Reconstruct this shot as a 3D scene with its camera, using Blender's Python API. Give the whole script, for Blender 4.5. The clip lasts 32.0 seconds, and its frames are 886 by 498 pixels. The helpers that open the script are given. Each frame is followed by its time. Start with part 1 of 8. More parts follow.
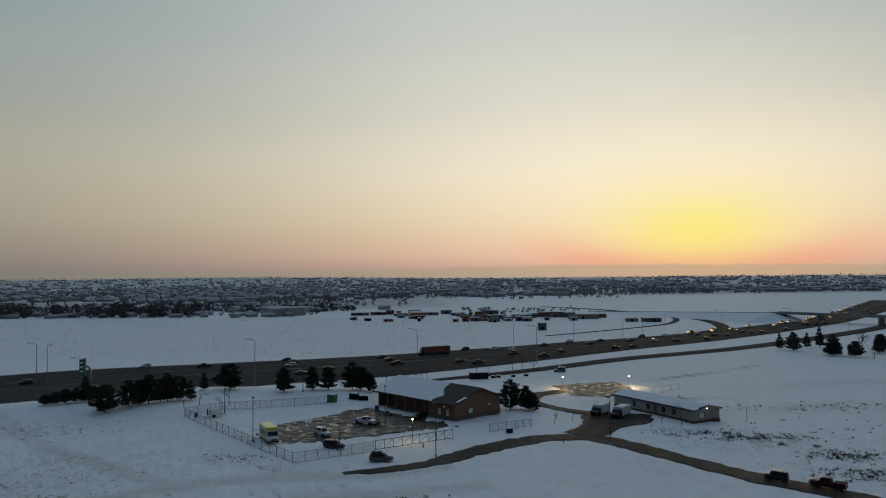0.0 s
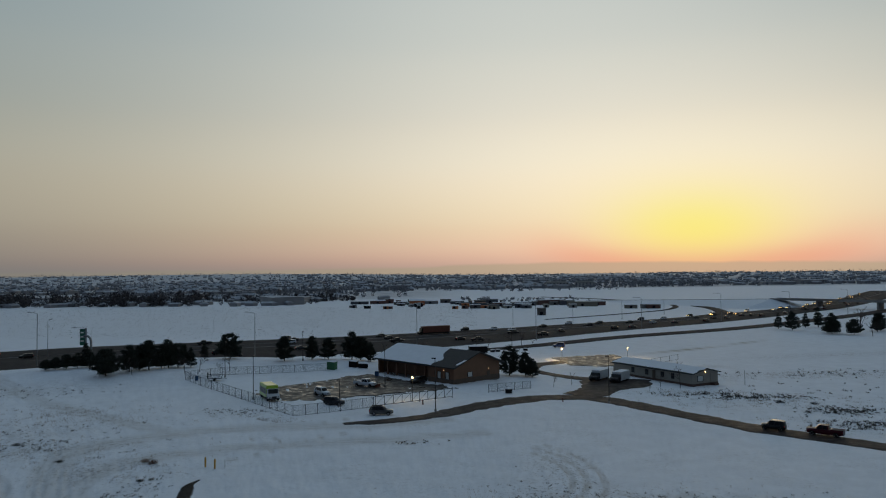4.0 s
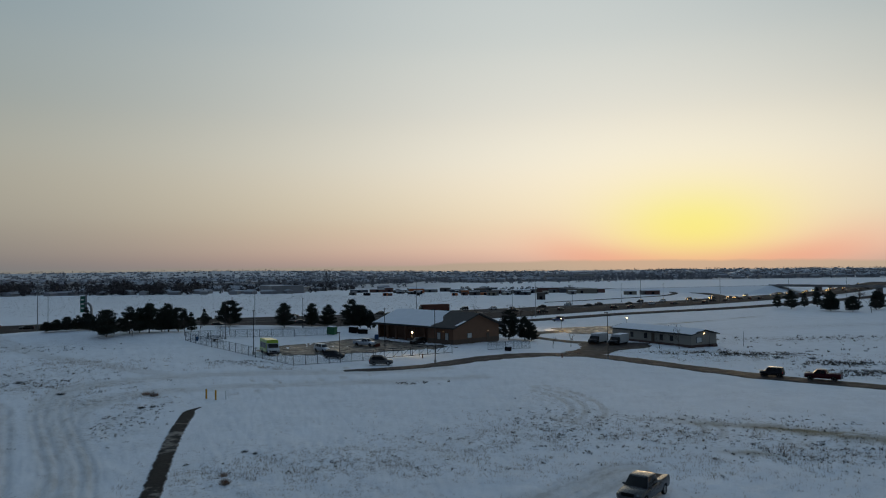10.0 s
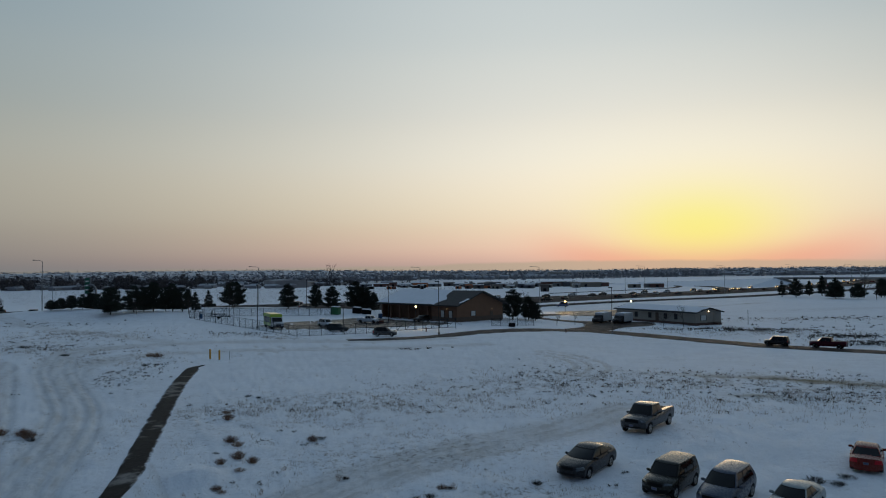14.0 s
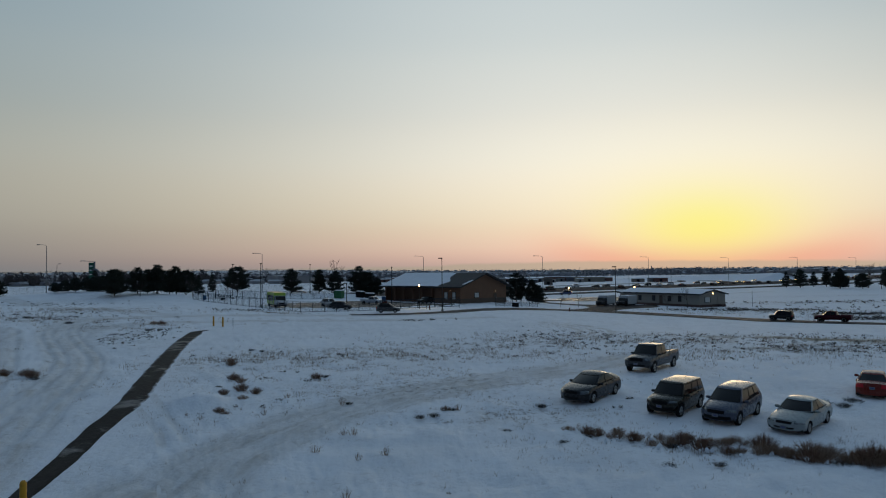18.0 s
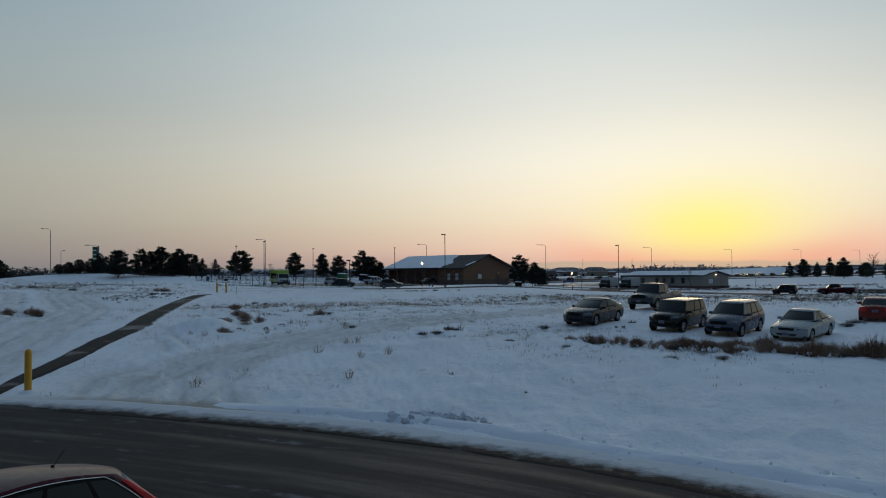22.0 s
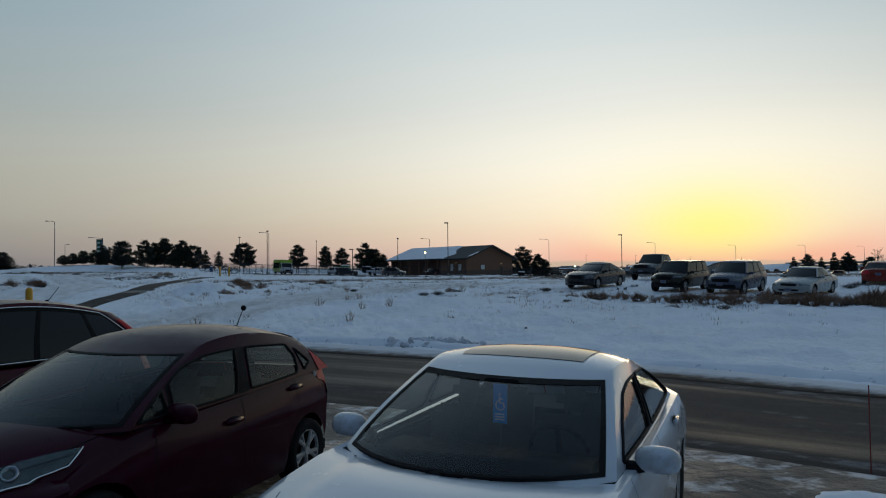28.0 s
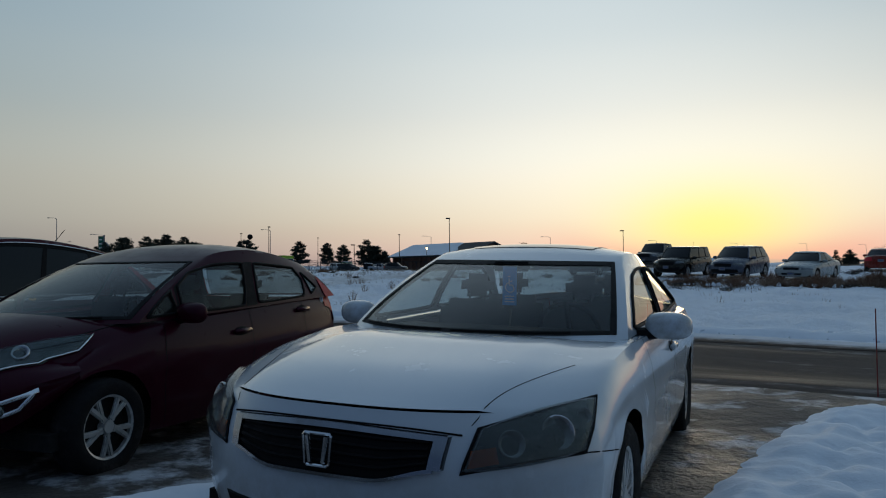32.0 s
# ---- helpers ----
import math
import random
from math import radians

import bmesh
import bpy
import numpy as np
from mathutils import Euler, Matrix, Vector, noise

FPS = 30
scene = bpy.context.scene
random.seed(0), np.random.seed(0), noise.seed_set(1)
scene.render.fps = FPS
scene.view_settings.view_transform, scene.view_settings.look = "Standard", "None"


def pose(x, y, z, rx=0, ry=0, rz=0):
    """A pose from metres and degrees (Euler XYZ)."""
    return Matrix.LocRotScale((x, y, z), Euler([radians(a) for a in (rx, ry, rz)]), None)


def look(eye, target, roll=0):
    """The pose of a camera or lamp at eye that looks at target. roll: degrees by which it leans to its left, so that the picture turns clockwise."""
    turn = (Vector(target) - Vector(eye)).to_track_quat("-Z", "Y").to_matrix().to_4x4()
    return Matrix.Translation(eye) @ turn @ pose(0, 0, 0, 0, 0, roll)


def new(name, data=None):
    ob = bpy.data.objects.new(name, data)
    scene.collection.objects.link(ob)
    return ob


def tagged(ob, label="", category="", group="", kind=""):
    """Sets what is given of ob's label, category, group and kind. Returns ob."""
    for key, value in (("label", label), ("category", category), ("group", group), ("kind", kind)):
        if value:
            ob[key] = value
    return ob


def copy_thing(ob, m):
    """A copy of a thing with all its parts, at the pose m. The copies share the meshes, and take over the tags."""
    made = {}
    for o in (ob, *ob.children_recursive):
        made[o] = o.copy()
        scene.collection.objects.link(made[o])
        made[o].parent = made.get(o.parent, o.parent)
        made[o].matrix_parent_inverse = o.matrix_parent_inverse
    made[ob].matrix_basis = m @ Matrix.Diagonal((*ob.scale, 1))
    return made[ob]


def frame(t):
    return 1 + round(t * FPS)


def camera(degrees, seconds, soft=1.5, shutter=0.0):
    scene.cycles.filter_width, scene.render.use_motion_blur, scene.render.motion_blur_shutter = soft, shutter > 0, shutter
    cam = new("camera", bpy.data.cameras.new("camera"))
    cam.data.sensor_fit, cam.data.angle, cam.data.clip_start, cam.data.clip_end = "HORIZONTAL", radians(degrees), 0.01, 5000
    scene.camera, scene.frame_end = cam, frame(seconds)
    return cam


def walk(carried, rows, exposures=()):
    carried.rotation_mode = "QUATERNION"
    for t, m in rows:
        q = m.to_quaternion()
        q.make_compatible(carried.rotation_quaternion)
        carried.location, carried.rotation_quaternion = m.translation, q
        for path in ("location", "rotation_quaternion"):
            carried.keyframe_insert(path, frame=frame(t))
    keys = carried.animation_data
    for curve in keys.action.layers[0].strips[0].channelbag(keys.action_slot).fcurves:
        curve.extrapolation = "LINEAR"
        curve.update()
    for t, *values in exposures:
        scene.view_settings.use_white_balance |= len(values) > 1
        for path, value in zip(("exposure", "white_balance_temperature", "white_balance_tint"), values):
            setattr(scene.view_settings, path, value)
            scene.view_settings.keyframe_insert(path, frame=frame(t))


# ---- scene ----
cam = camera(63.0, 32.0, soft=1.1)
PATH = [
    (0.0, 0.256, 0.006, 35.270, 92.126, 0.610, -0.093),
    (0.5, 0.240, -0.013, 34.106, 92.105, 0.615, -0.080),
    (1.0, 0.220, -0.034, 32.968, 92.084, 0.623, -0.050),
    (1.5, 0.197, -0.058, 31.886, 92.063, 0.633, -0.001),
    (2.0, 0.181, -0.089, 30.870, 92.039, 0.645, 0.014),
    (2.5, 0.175, -0.129, 29.894, 92.006, 0.658, -0.017),
    (3.0, 0.174, -0.172, 28.984, 91.974, 0.669, -0.073),
    (3.5, 0.173, -0.214, 28.143, 91.950, 0.679, -0.125),
    (5.5, 0.134, -0.337, 24.857, 91.916, 0.663, -0.143),
    (6.0, 0.108, -0.354, 24.113, 91.906, 0.655, -0.123),
    (6.5, 0.083, -0.368, 23.391, 91.897, 0.648, -0.108),
    (7.0, 0.059, -0.383, 22.654, 91.884, 0.642, -0.094),
    (7.5, 0.040, -0.396, 21.944, 91.870, 0.639, -0.101),
    (8.0, 0.027, -0.408, 21.258, 91.854, 0.640, -0.136),
    (8.5, 0.023, -0.418, 20.570, 91.837, 0.642, -0.182),
    (9.0, 0.020, -0.426, 19.882, 91.820, 0.647, -0.200),
    (9.5, 0.022, -0.428, 19.210, 91.805, 0.650, -0.199),
    (10.0, 0.030, -0.424, 18.526, 91.792, 0.650, -0.177),
    (10.5, 0.041, -0.415, 17.847, 91.789, 0.652, -0.123),
    (11.0, 0.054, -0.398, 17.162, 91.793, 0.655, -0.068),
    (11.5, 0.073, -0.372, 16.465, 91.804, 0.655, -0.038),
    (12.0, 0.085, -0.336, 15.763, 91.814, 0.652, -0.018),
    (12.5, 0.082, -0.291, 15.074, 91.820, 0.653, 0.011),
    (13.0, 0.066, -0.240, 14.434, 91.823, 0.657, 0.044),
    (13.5, 0.038, -0.188, 13.785, 91.823, 0.662, 0.081),
    (14.0, -0.000, -0.136, 13.151, 91.823, 0.669, 0.127),
    (14.5, -0.035, -0.086, 12.572, 91.827, 0.675, 0.165),
    (16.5, -0.061, 0.046, 10.348, 91.831, 0.662, 0.297),
    (17.0, -0.070, 0.079, 9.800, 91.840, 0.659, 0.326),
    (17.5, -0.075, 0.108, 9.232, 91.848, 0.658, 0.355),
    (18.0, -0.078, 0.138, 8.681, 91.862, 0.660, 0.390),
    (18.5, -0.075, 0.163, 8.106, 91.875, 0.663, 0.430),
    (19.0, -0.068, 0.185, 7.497, 91.880, 0.664, 0.466),
    (19.5, -0.064, 0.199, 6.887, 91.881, 0.662, 0.503),
    (20.0, -0.073, 0.200, 6.273, 91.880, 0.656, 0.534),
    (20.5, -0.087, 0.194, 5.696, 91.882, 0.650, 0.560),
    (21.0, -0.102, 0.190, 5.137, 91.881, 0.644, 0.584),
    (21.5, -0.112, 0.189, 4.604, 91.875, 0.637, 0.607),
    (22.0, -0.117, 0.191, 4.181, 91.870, 0.633, 0.629),
    (22.5, -0.117, 0.199, 3.979, 91.872, 0.632, 0.653),
    (23.0, -0.111, 0.207, 3.806, 91.875, 0.635, 0.673),
    (23.5, -0.102, 0.214, 3.639, 91.874, 0.639, 0.690),
    (24.0, -0.093, 0.219, 3.466, 91.871, 0.643, 0.711),
    (24.5, -0.083, 0.226, 3.277, 91.868, 0.647, 0.734),
    (25.0, -0.070, 0.236, 3.091, 91.866, 0.649, 0.755),
    (25.5, -0.052, 0.249, 2.92, 91.864, 0.649, 0.776),
    (27.5, -0.027, 0.281, 2.175, 91.860, 0.648, 0.892),
    (28.0, -0.024, 0.293, 2.048, 91.853, 0.649, 0.909),
    (28.5, -0.023, 0.302, 1.956, 91.843, 0.650, 0.925),
    (29.0, -0.026, 0.310, 1.863, 91.831, 0.651, 0.941),
    (29.5, -0.032, 0.323, 1.767, 91.821, 0.652, 0.965),
    (30.0, -0.037, 0.333, 1.675, 91.815, 0.652, 0.994),
    (30.5, -0.038, 0.335, 1.582, 91.813, 0.649, 1.019),
    (31.0, -0.045, 0.319, 1.491, 91.813, 0.645, 1.021),
    (31.5, -0.069, 0.306, 1.397, 91.810, 0.641, 1.016),
    (32.0, -0.086, 0.311, 1.303, 91.808, 0.639, 1.014),
]
walk(cam, [(t, pose(*p)) for t, *p in PATH], ((0, -0.10, 7150, 10), (6, -0.09, 6950, 10), (13, -0.06, 6600, 10), (22, 0.03, 6500, 9), (28, 0.09, 6400, 9), (32, 0.12, 6310, 9)))
SEDAN_AT = (0.355, 5.26, -112.5)
HATCH_AT = (-2.75, 6.56, -109.5)
REDSUV_AT = (-5.72, 8.75, -116)

# ---- world, sun ----
def lin(r, g, b):
    return tuple((c / 255 / 12.92 if c < 10 else ((c / 255 + 0.055) / 1.055) ** 2.4) for c in (r, g, b)) + (1.0,)


SUN_AZ, SKY_GAIN = 19.5, 1.0
world = bpy.data.worlds.new("dusk_sky")
scene.world = world
world.use_nodes = True
wn, wl = world.node_tree.nodes, world.node_tree.links
wn.clear()


def wmath(op, a, b=None, clamp=False):
    n = wn.new("ShaderNodeMath")
    n.operation, n.use_clamp = op, clamp
    for i, v in enumerate((a, b)):
        if v is None:
            continue
        if isinstance(v, (int, float)):
            n.inputs[i].default_value = v
        else:
            wl.new(v, n.inputs[i])
    return n.outputs[0]


def wramp(fac, stops, lo, hi):
    n = wn.new("ShaderNodeValToRGB")
    n.color_ramp.interpolation = "CARDINAL"
    el = n.color_ramp.elements
    while len(el) > 1:
        el.remove(el[0])
    for i, (e, c) in enumerate(stops):
        p = (e - lo) / (hi - lo)
        q = el[0] if i == 0 else el.new(p)
        q.position, q.color = p, lin(*c)
    wl.new(wmath("DIVIDE", wmath("SUBTRACT", fac, lo), hi - lo, True), n.inputs[0])
    return n.outputs[0]


def wmix(f, a, b):
    n = wn.new("ShaderNodeMix")
    n.data_type = "RGBA"
    for i, v in ((0, f), (6, a), (7, b)):
        if isinstance(v, (int, float, tuple)):
            n.inputs[i].default_value = v
        else:
            wl.new(v, n.inputs[i])
    return n.outputs[2]


def gauss(a, b):
    return wmath("EXPONENT", wmath("MULTIPLY", wmath("ADD", a, b), -1.0))


w_tc = wn.new("ShaderNodeTexCoord")
w_sep = wn.new("ShaderNodeSeparateXYZ")
wl.new(w_tc.outputs["Generated"], w_sep.inputs[0])
w_elev = wmath("MULTIPLY", wmath("ARCSINE", w_sep.outputs[2]), 57.2958)
w_az = wmath("MULTIPLY", wmath("ARCTAN2", w_sep.outputs[0], w_sep.outputs[1]), 57.2958)
w_da = wmath("SUBTRACT", w_az, SUN_AZ)


def sq(v, s):
    d = wmath("DIVIDE", v, s)
    return wmath("MULTIPLY", d, d)


# sky far from the sunset, sky over the sunset
FAR_SKY = [(-20, (62, 68, 78)), (-2, (94, 102, 106)), (0, (106, 115, 120)), (1.2, (116, 121, 122)), (4, (143, 143, 137)), (8, (153, 155, 147)), (12, (143, 154, 154)),
           (17, (135, 153, 161)), (22, (124, 146, 159)), (32, (112, 135, 154)), (55, (104, 128, 152)), (90, (100, 124, 152))]
SUN_SKY = [(-20, (72, 72, 80)), (-2, (122, 118, 118)), (0, (182, 164, 154)), (0.7, (215, 180, 166)), (1.6, (238, 202, 180)), (4, (245, 226, 198)), (8, (246, 239, 222)), (12, (229, 228, 219)),
           (17, (209, 215, 213)), (22, (192, 203, 207)), (32, (162, 180, 194)), (55, (122, 146, 168)), (90, (100, 124, 152))]
w_a = wramp(w_elev, FAR_SKY, -20, 90)
w_b = wramp(w_elev, SUN_SKY, -20, 90)
# the bright lobe leans a little as it climbs
w_lean = wmath("ADD", w_da, wmath("MULTIPLY", w_elev, 0.5))
w_near = gauss(wmath("DIVIDE", sq(w_lean, 36.0), wmath("SUBTRACT", 1.0, wmath("MULTIPLY", wmath("MINIMUM", w_elev, 30.0), 0.014))), 0.0)
w_sky = wmix(w_near, w_a, w_b)
# the yellow pool above the place where the sun went down, and the red fringe beside it
w_halo = gauss(sq(w_da, 12.5), sq(wmath("SUBTRACT", w_elev, 5.0), 6.0))
w_sky = wmix(wmath("MULTIPLY", w_halo, 0.34), w_sky, lin(253, 245, 206))
w_glow = gauss(sq(w_da, 6.3), sq(wmath("SUBTRACT", w_elev, 3.1), 3.1))
w_sky = wmix(wmath("MULTIPLY", w_glow, 0.71), w_sky, lin(248, 244, 116))
w_ring = wmath("SQRT", wmath("ADD", sq(w_da, 10.0), sq(wmath("SUBTRACT", w_elev, 4.2), 3.7)))
w_red = wmath("MULTIPLY", gauss(sq(wmath("SUBTRACT", w_ring, 1.12), 0.30), 0.0), gauss(sq(wmath("MAXIMUM", w_elev, 0.9), 2.3), 0.0))
w_sky = wmix(wmath("MULTIPLY", w_red, 0.55), w_sky, lin(240, 150, 132))
w_pink = gauss(sq(w_da, 13.0), sq(wmath("SUBTRACT", w_elev, 1.0), 1.3))
w_sky = wmix(wmath("MULTIPLY", w_pink, 0.25), w_sky, lin(232, 172, 150))
# the sky behind, away from the sunset, is dimmer
w_back = wmath("DIVIDE", wmath("SUBTRACT", wmath("ABSOLUTE", w_da), 70.0), 70.0, True)
w_sky = wmix(w_back, w_sky, wmix(wmath("DIVIDE", wmath("SUBTRACT", 75.0, w_elev), 55.0, True), w_sky, lin(58, 76, 104)))
# far ridge in the haze under the sunset
w_nz = wn.new("ShaderNodeTexNoise")
w_nz.noise_dimensions = "1D"
w_nz.inputs["Scale"].default_value, w_nz.inputs["Detail"].default_value = 0.17, 4.0
wl.new(w_az, w_nz.inputs["W"])
w_rh = wmath("ADD", wmath("ADD", wmath("MULTIPLY", w_nz.outputs[0], 0.40), 0.28), wmath("MULTIPLY", gauss(sq(wmath("SUBTRACT", w_az, 13.0), 16.0), 0.0), 0.36))
w_in = wmath("MULTIPLY", wmath("SUBTRACT", w_rh, w_elev), 5.0, True)
w_sky = wmix(wmath("MULTIPLY", w_in, 0.82), w_sky, wmix(w_near, lin(119, 122, 121), lin(188, 172, 150)))
# clear-air scattering on top
w_air = wn.new("ShaderNodeTexSky")
w_air.sky_type, w_air.sun_disc = "NISHITA", False
w_air.sun_elevation, w_air.sun_rotation = radians(0.5), radians(SUN_AZ)
w_add = wn.new("ShaderNodeMix")
w_add.data_type, w_add.blend_type = "RGBA", "ADD"
w_add.inputs[0].default_value = 0.004
wl.new(w_sky, w_add.inputs[6])
wl.new(w_air.outputs[0], w_add.inputs[7])
w_bg = wn.new("ShaderNodeBackground")
w_bg.inputs["Strength"].default_value = SKY_GAIN
wl.new(w_add.outputs[2], w_bg.inputs["Color"])
wl.new(w_bg.outputs[0], wn.new("ShaderNodeOutputWorld").inputs[0])

sun = new("sun", bpy.data.lights.new("sun", "SUN"))
sun.data.energy, sun.data.angle, sun.data.color = 0.12, radians(12), (1.0, 0.72, 0.45)
sun.matrix_world = look((0, 0, 0), (-math.sin(radians(SUN_AZ)), -math.cos(radians(SUN_AZ)), -0.06))


# ---- materials ----
def mat(name, base, rough=0.6, metal=0.0, var=0.12, scale=3.0, bump=0.0, bscale=30.0, second=None, spec=0.5, coat=0.0, extra=None, obj=True):
    """A surface with two scales of colour variation and fine relief; second: (colour, noise scale, low, high) for patches."""
    m = bpy.data.materials.new(name)
    m.use_nodes = True
    n, l = m.node_tree.nodes, m.node_tree.links
    b = n["Principled BSDF"]
    tc = n.new("ShaderNodeTexCoord")
    src = tc.outputs["Object"] if obj else n.new("ShaderNodeNewGeometry").outputs["Position"]

    def nz(s, detail=5.0, rough_=0.6):
        k = n.new("ShaderNodeTexNoise")
        k.inputs["Scale"].default_value, k.inputs["Detail"].default_value, k.inputs["Roughness"].default_value = s, detail, rough_
        l.new(src, k.inputs["Vector"])
        return k.outputs[0]

    def mixc(f, a, c, mode="MIX"):
        k = n.new("ShaderNodeMix")
        k.data_type, k.blend_type = "RGBA", mode
        for i, v in ((0, f), (6, a), (7, c)):
            if isinstance(v, (float, int)):
                k.inputs[i].default_value = v
            elif isinstance(v, tuple):
                k.inputs[i].default_value = v if len(v) == 4 else (*v, 1)
            else:
                l.new(v, k.inputs[i])
        return k.outputs[2]

    def remap(v, lo, hi, a=0.0, c=1.0):
        k = n.new("ShaderNodeMapRange")
        k.inputs[1].default_value, k.inputs[2].default_value, k.inputs[3].default_value, k.inputs[4].default_value = lo, hi, a, c
        l.new(v, k.inputs[0])
        return k.outputs[0]

    col = tuple(base)
    out = mixc(remap(nz(scale), 0.3, 0.7), tuple(c * (1 - var) for c in col), tuple(min(1, c * (1 + var)) for c in col))
    out = mixc(remap(nz(scale * 9), 0.3, 0.7, 0, 0.5), out, tuple(c * (1 - 1.3 * var) for c in col))
    pm = None
    if second:
        c2, s2, lo, hi = second
        pm = remap(nz(s2, 7, 0.65), lo, hi)
        out = mixc(pm, out, tuple(c2))
    rnd = n.new("ShaderNodeObjectInfo").outputs["Random"]
    out = mixc(remap(rnd, 0, 1, 0, 0.5 * var), out, tuple(0.7 * c for c in col))
    l.new(out, b.inputs["Base Color"])
    b.inputs["Metallic"].default_value = metal
    b.inputs["Specular IOR Level"].default_value = spec
    b.inputs["Coat Weight"].default_value = coat
    b.inputs["Coat Roughness"].default_value = 0.05
    l.new(remap(nz(scale * 4), 0.3, 0.7, max(0.02, rough * 0.85), min(1, rough * 1.12)), b.inputs["Roughness"])
    if bump:
        k = n.new("ShaderNodeBump")
        k.inputs["Strength"].default_value, k.inputs["Distance"].default_value = min(1, bump), 0.02 if bscale > 8 else 0.08
        l.new(nz(bscale, 6), k.inputs["Height"])
        l.new(k.outputs[0], b.inputs["Normal"])
    if extra:
        extra(m, n, l, b, nz, mixc, remap, out)
    return m


def glow(name, colour, strength):
    m = bpy.data.materials.new(name)
    m.use_nodes = True
    b = m.node_tree.nodes["Principled BSDF"]
    b.inputs["Base Color"].default_value = (*colour, 1)
    b.inputs["Emission Color"].default_value = (*colour, 1)
    b.inputs["Emission Strength"].default_value = strength
    return m


def glass_mat(name, tint=(0.02, 0.025, 0.025), clear=0.0, rough=0.03, pass_=0.60):
    m = bpy.data.materials.new(name)
    m.use_nodes = True
    n, l = m.node_tree.nodes, m.node_tree.links
    b = n["Principled BSDF"]
    b.inputs["Base Color"].default_value = (*tint, 1)
    b.inputs["Roughness"].default_value = rough
    b.inputs["Specular IOR Level"].default_value = 0.3
    if clear:
        t = n.new("ShaderNodeBsdfTransparent")
        t.inputs[0].default_value = (pass_ * 0.93, pass_, pass_ * 0.97, 1)
        g = n.new("ShaderNodeBsdfGlossy")
        g.inputs["Roughness"].default_value = rough
        fr = n.new("ShaderNodeLayerWeight")
        fr.inputs[0].default_value = 0.5
        pw = n.new("ShaderNodeMath")
        pw.operation = "POWER"
        pw.inputs[1].default_value = 3.5
        l.new(fr.outputs["Facing"], pw.inputs[0])
        ma = n.new("ShaderNodeMath")
        ma.operation = "MULTIPLY_ADD"
        ma.inputs[1].default_value, ma.inputs[2].default_value = 0.65, 0.03
        l.new(pw.outputs[0], ma.inputs[0])
        mx = n.new("ShaderNodeMixShader")
        l.new(ma.outputs[0], mx.inputs[0])
        l.new(t.outputs[0], mx.inputs[1])
        l.new(g.outputs[0], mx.inputs[2])
        mx2 = n.new("ShaderNodeMixShader")
        mx2.inputs[0].default_value = clear
        l.new(b.outputs[0], mx2.inputs[1])
        l.new(mx.outputs[0], mx2.inputs[2])
        l.new(mx2.outputs[0], n["Material Output"].inputs[0])
    return m


def attr(n, name):
    k = n.new("ShaderNodeAttribute")
    k.attribute_name = name
    return k.outputs["Fac"]


def snow_extra(m, n, l, b, nz, mixc, remap, out):
    # trodden and dirty snow, dead grass and bare soil lie where the plan has them
    tr, gr, di = attr(n, "track"), attr(n, "grass"), attr(n, "soil")

    def mul(a, c):
        k = n.new("ShaderNodeMath")
        k.operation = "MULTIPLY"
        l.new(a, k.inputs[0])
        l.new(c, k.inputs[1])
        return k.outputs[0]

    # wheel streaks that follow the tracks
    cx = n.new("ShaderNodeCombineXYZ")
    for i, (nm, k) in enumerate((("run", 0.22), ("off", 1.05))):
        mu = n.new("ShaderNodeMath")
        mu.operation = "MULTIPLY"
        mu.inputs[1].default_value = k
        l.new(attr(n, nm), mu.inputs[0])
        l.new(mu.outputs[0], cx.inputs[i])
    st = n.new("ShaderNodeTexNoise")
    st.inputs["Scale"].default_value, st.inputs["Detail"].default_value, st.inputs["Roughness"].default_value = 1.0, 6.0, 0.62
    l.new(cx.outputs[0], st.inputs["Vector"])
    o = mixc(mul(tr, remap(nz(0.5, 8, 0.7), 0.3, 0.7, 0.25, 0.75)), out, (0.56, 0.535, 0.50))
    o = mixc(mul(tr, remap(st.outputs[0], 0.46, 0.68, 0.0, 0.62)), o, (0.33, 0.295, 0.25))
    o = mixc(mul(tr, remap(nz(5.5, 6, 0.7), 0.60, 0.72, 0.0, 0.5)), o, (0.19, 0.165, 0.14))
    speck = mul(gr, remap(nz(1.9, 9, 0.80), 0.53, 0.62))
    o = mixc(speck, o, (0.15, 0.112, 0.075))
    o = mixc(mul(gr, remap(nz(0.35, 6, 0.7), 0.5, 0.72, 0, 0.45)), o, (0.33, 0.28, 0.21))
    o = mixc(mul(di, remap(nz(0.6, 8, 0.7), 0.26, 0.46)), o, (0.21, 0.165, 0.075))
    # streets, hedges and yards of the far town, with haze greyed into the snow
    o = mixc(mul(attr(n, "hazed_gardens"), remap(nz(0.03, 6, 0.7), 0.38, 0.62, 0.30, 0.85)), o, (0.36, 0.37, 0.40))
    l.new(o, b.inputs["Base Color"])
    hs = n.new("ShaderNodeMath")
    hs.operation = "MULTIPLY_ADD"
    hs.inputs[1].default_value = 0.48
    l.new(nz(4.5, 6, 0.65), hs.inputs[0])
    l.new(nz(0.9, 4, 0.55), hs.inputs[2])
    bp = n.new("ShaderNodeBump")
    bp.inputs["Strength"].default_value, bp.inputs["Distance"].default_value = 0.7, 0.24
    l.new(hs.outputs[0], bp.inputs["Height"])
    l.new(bp.outputs[0], b.inputs["Normal"])


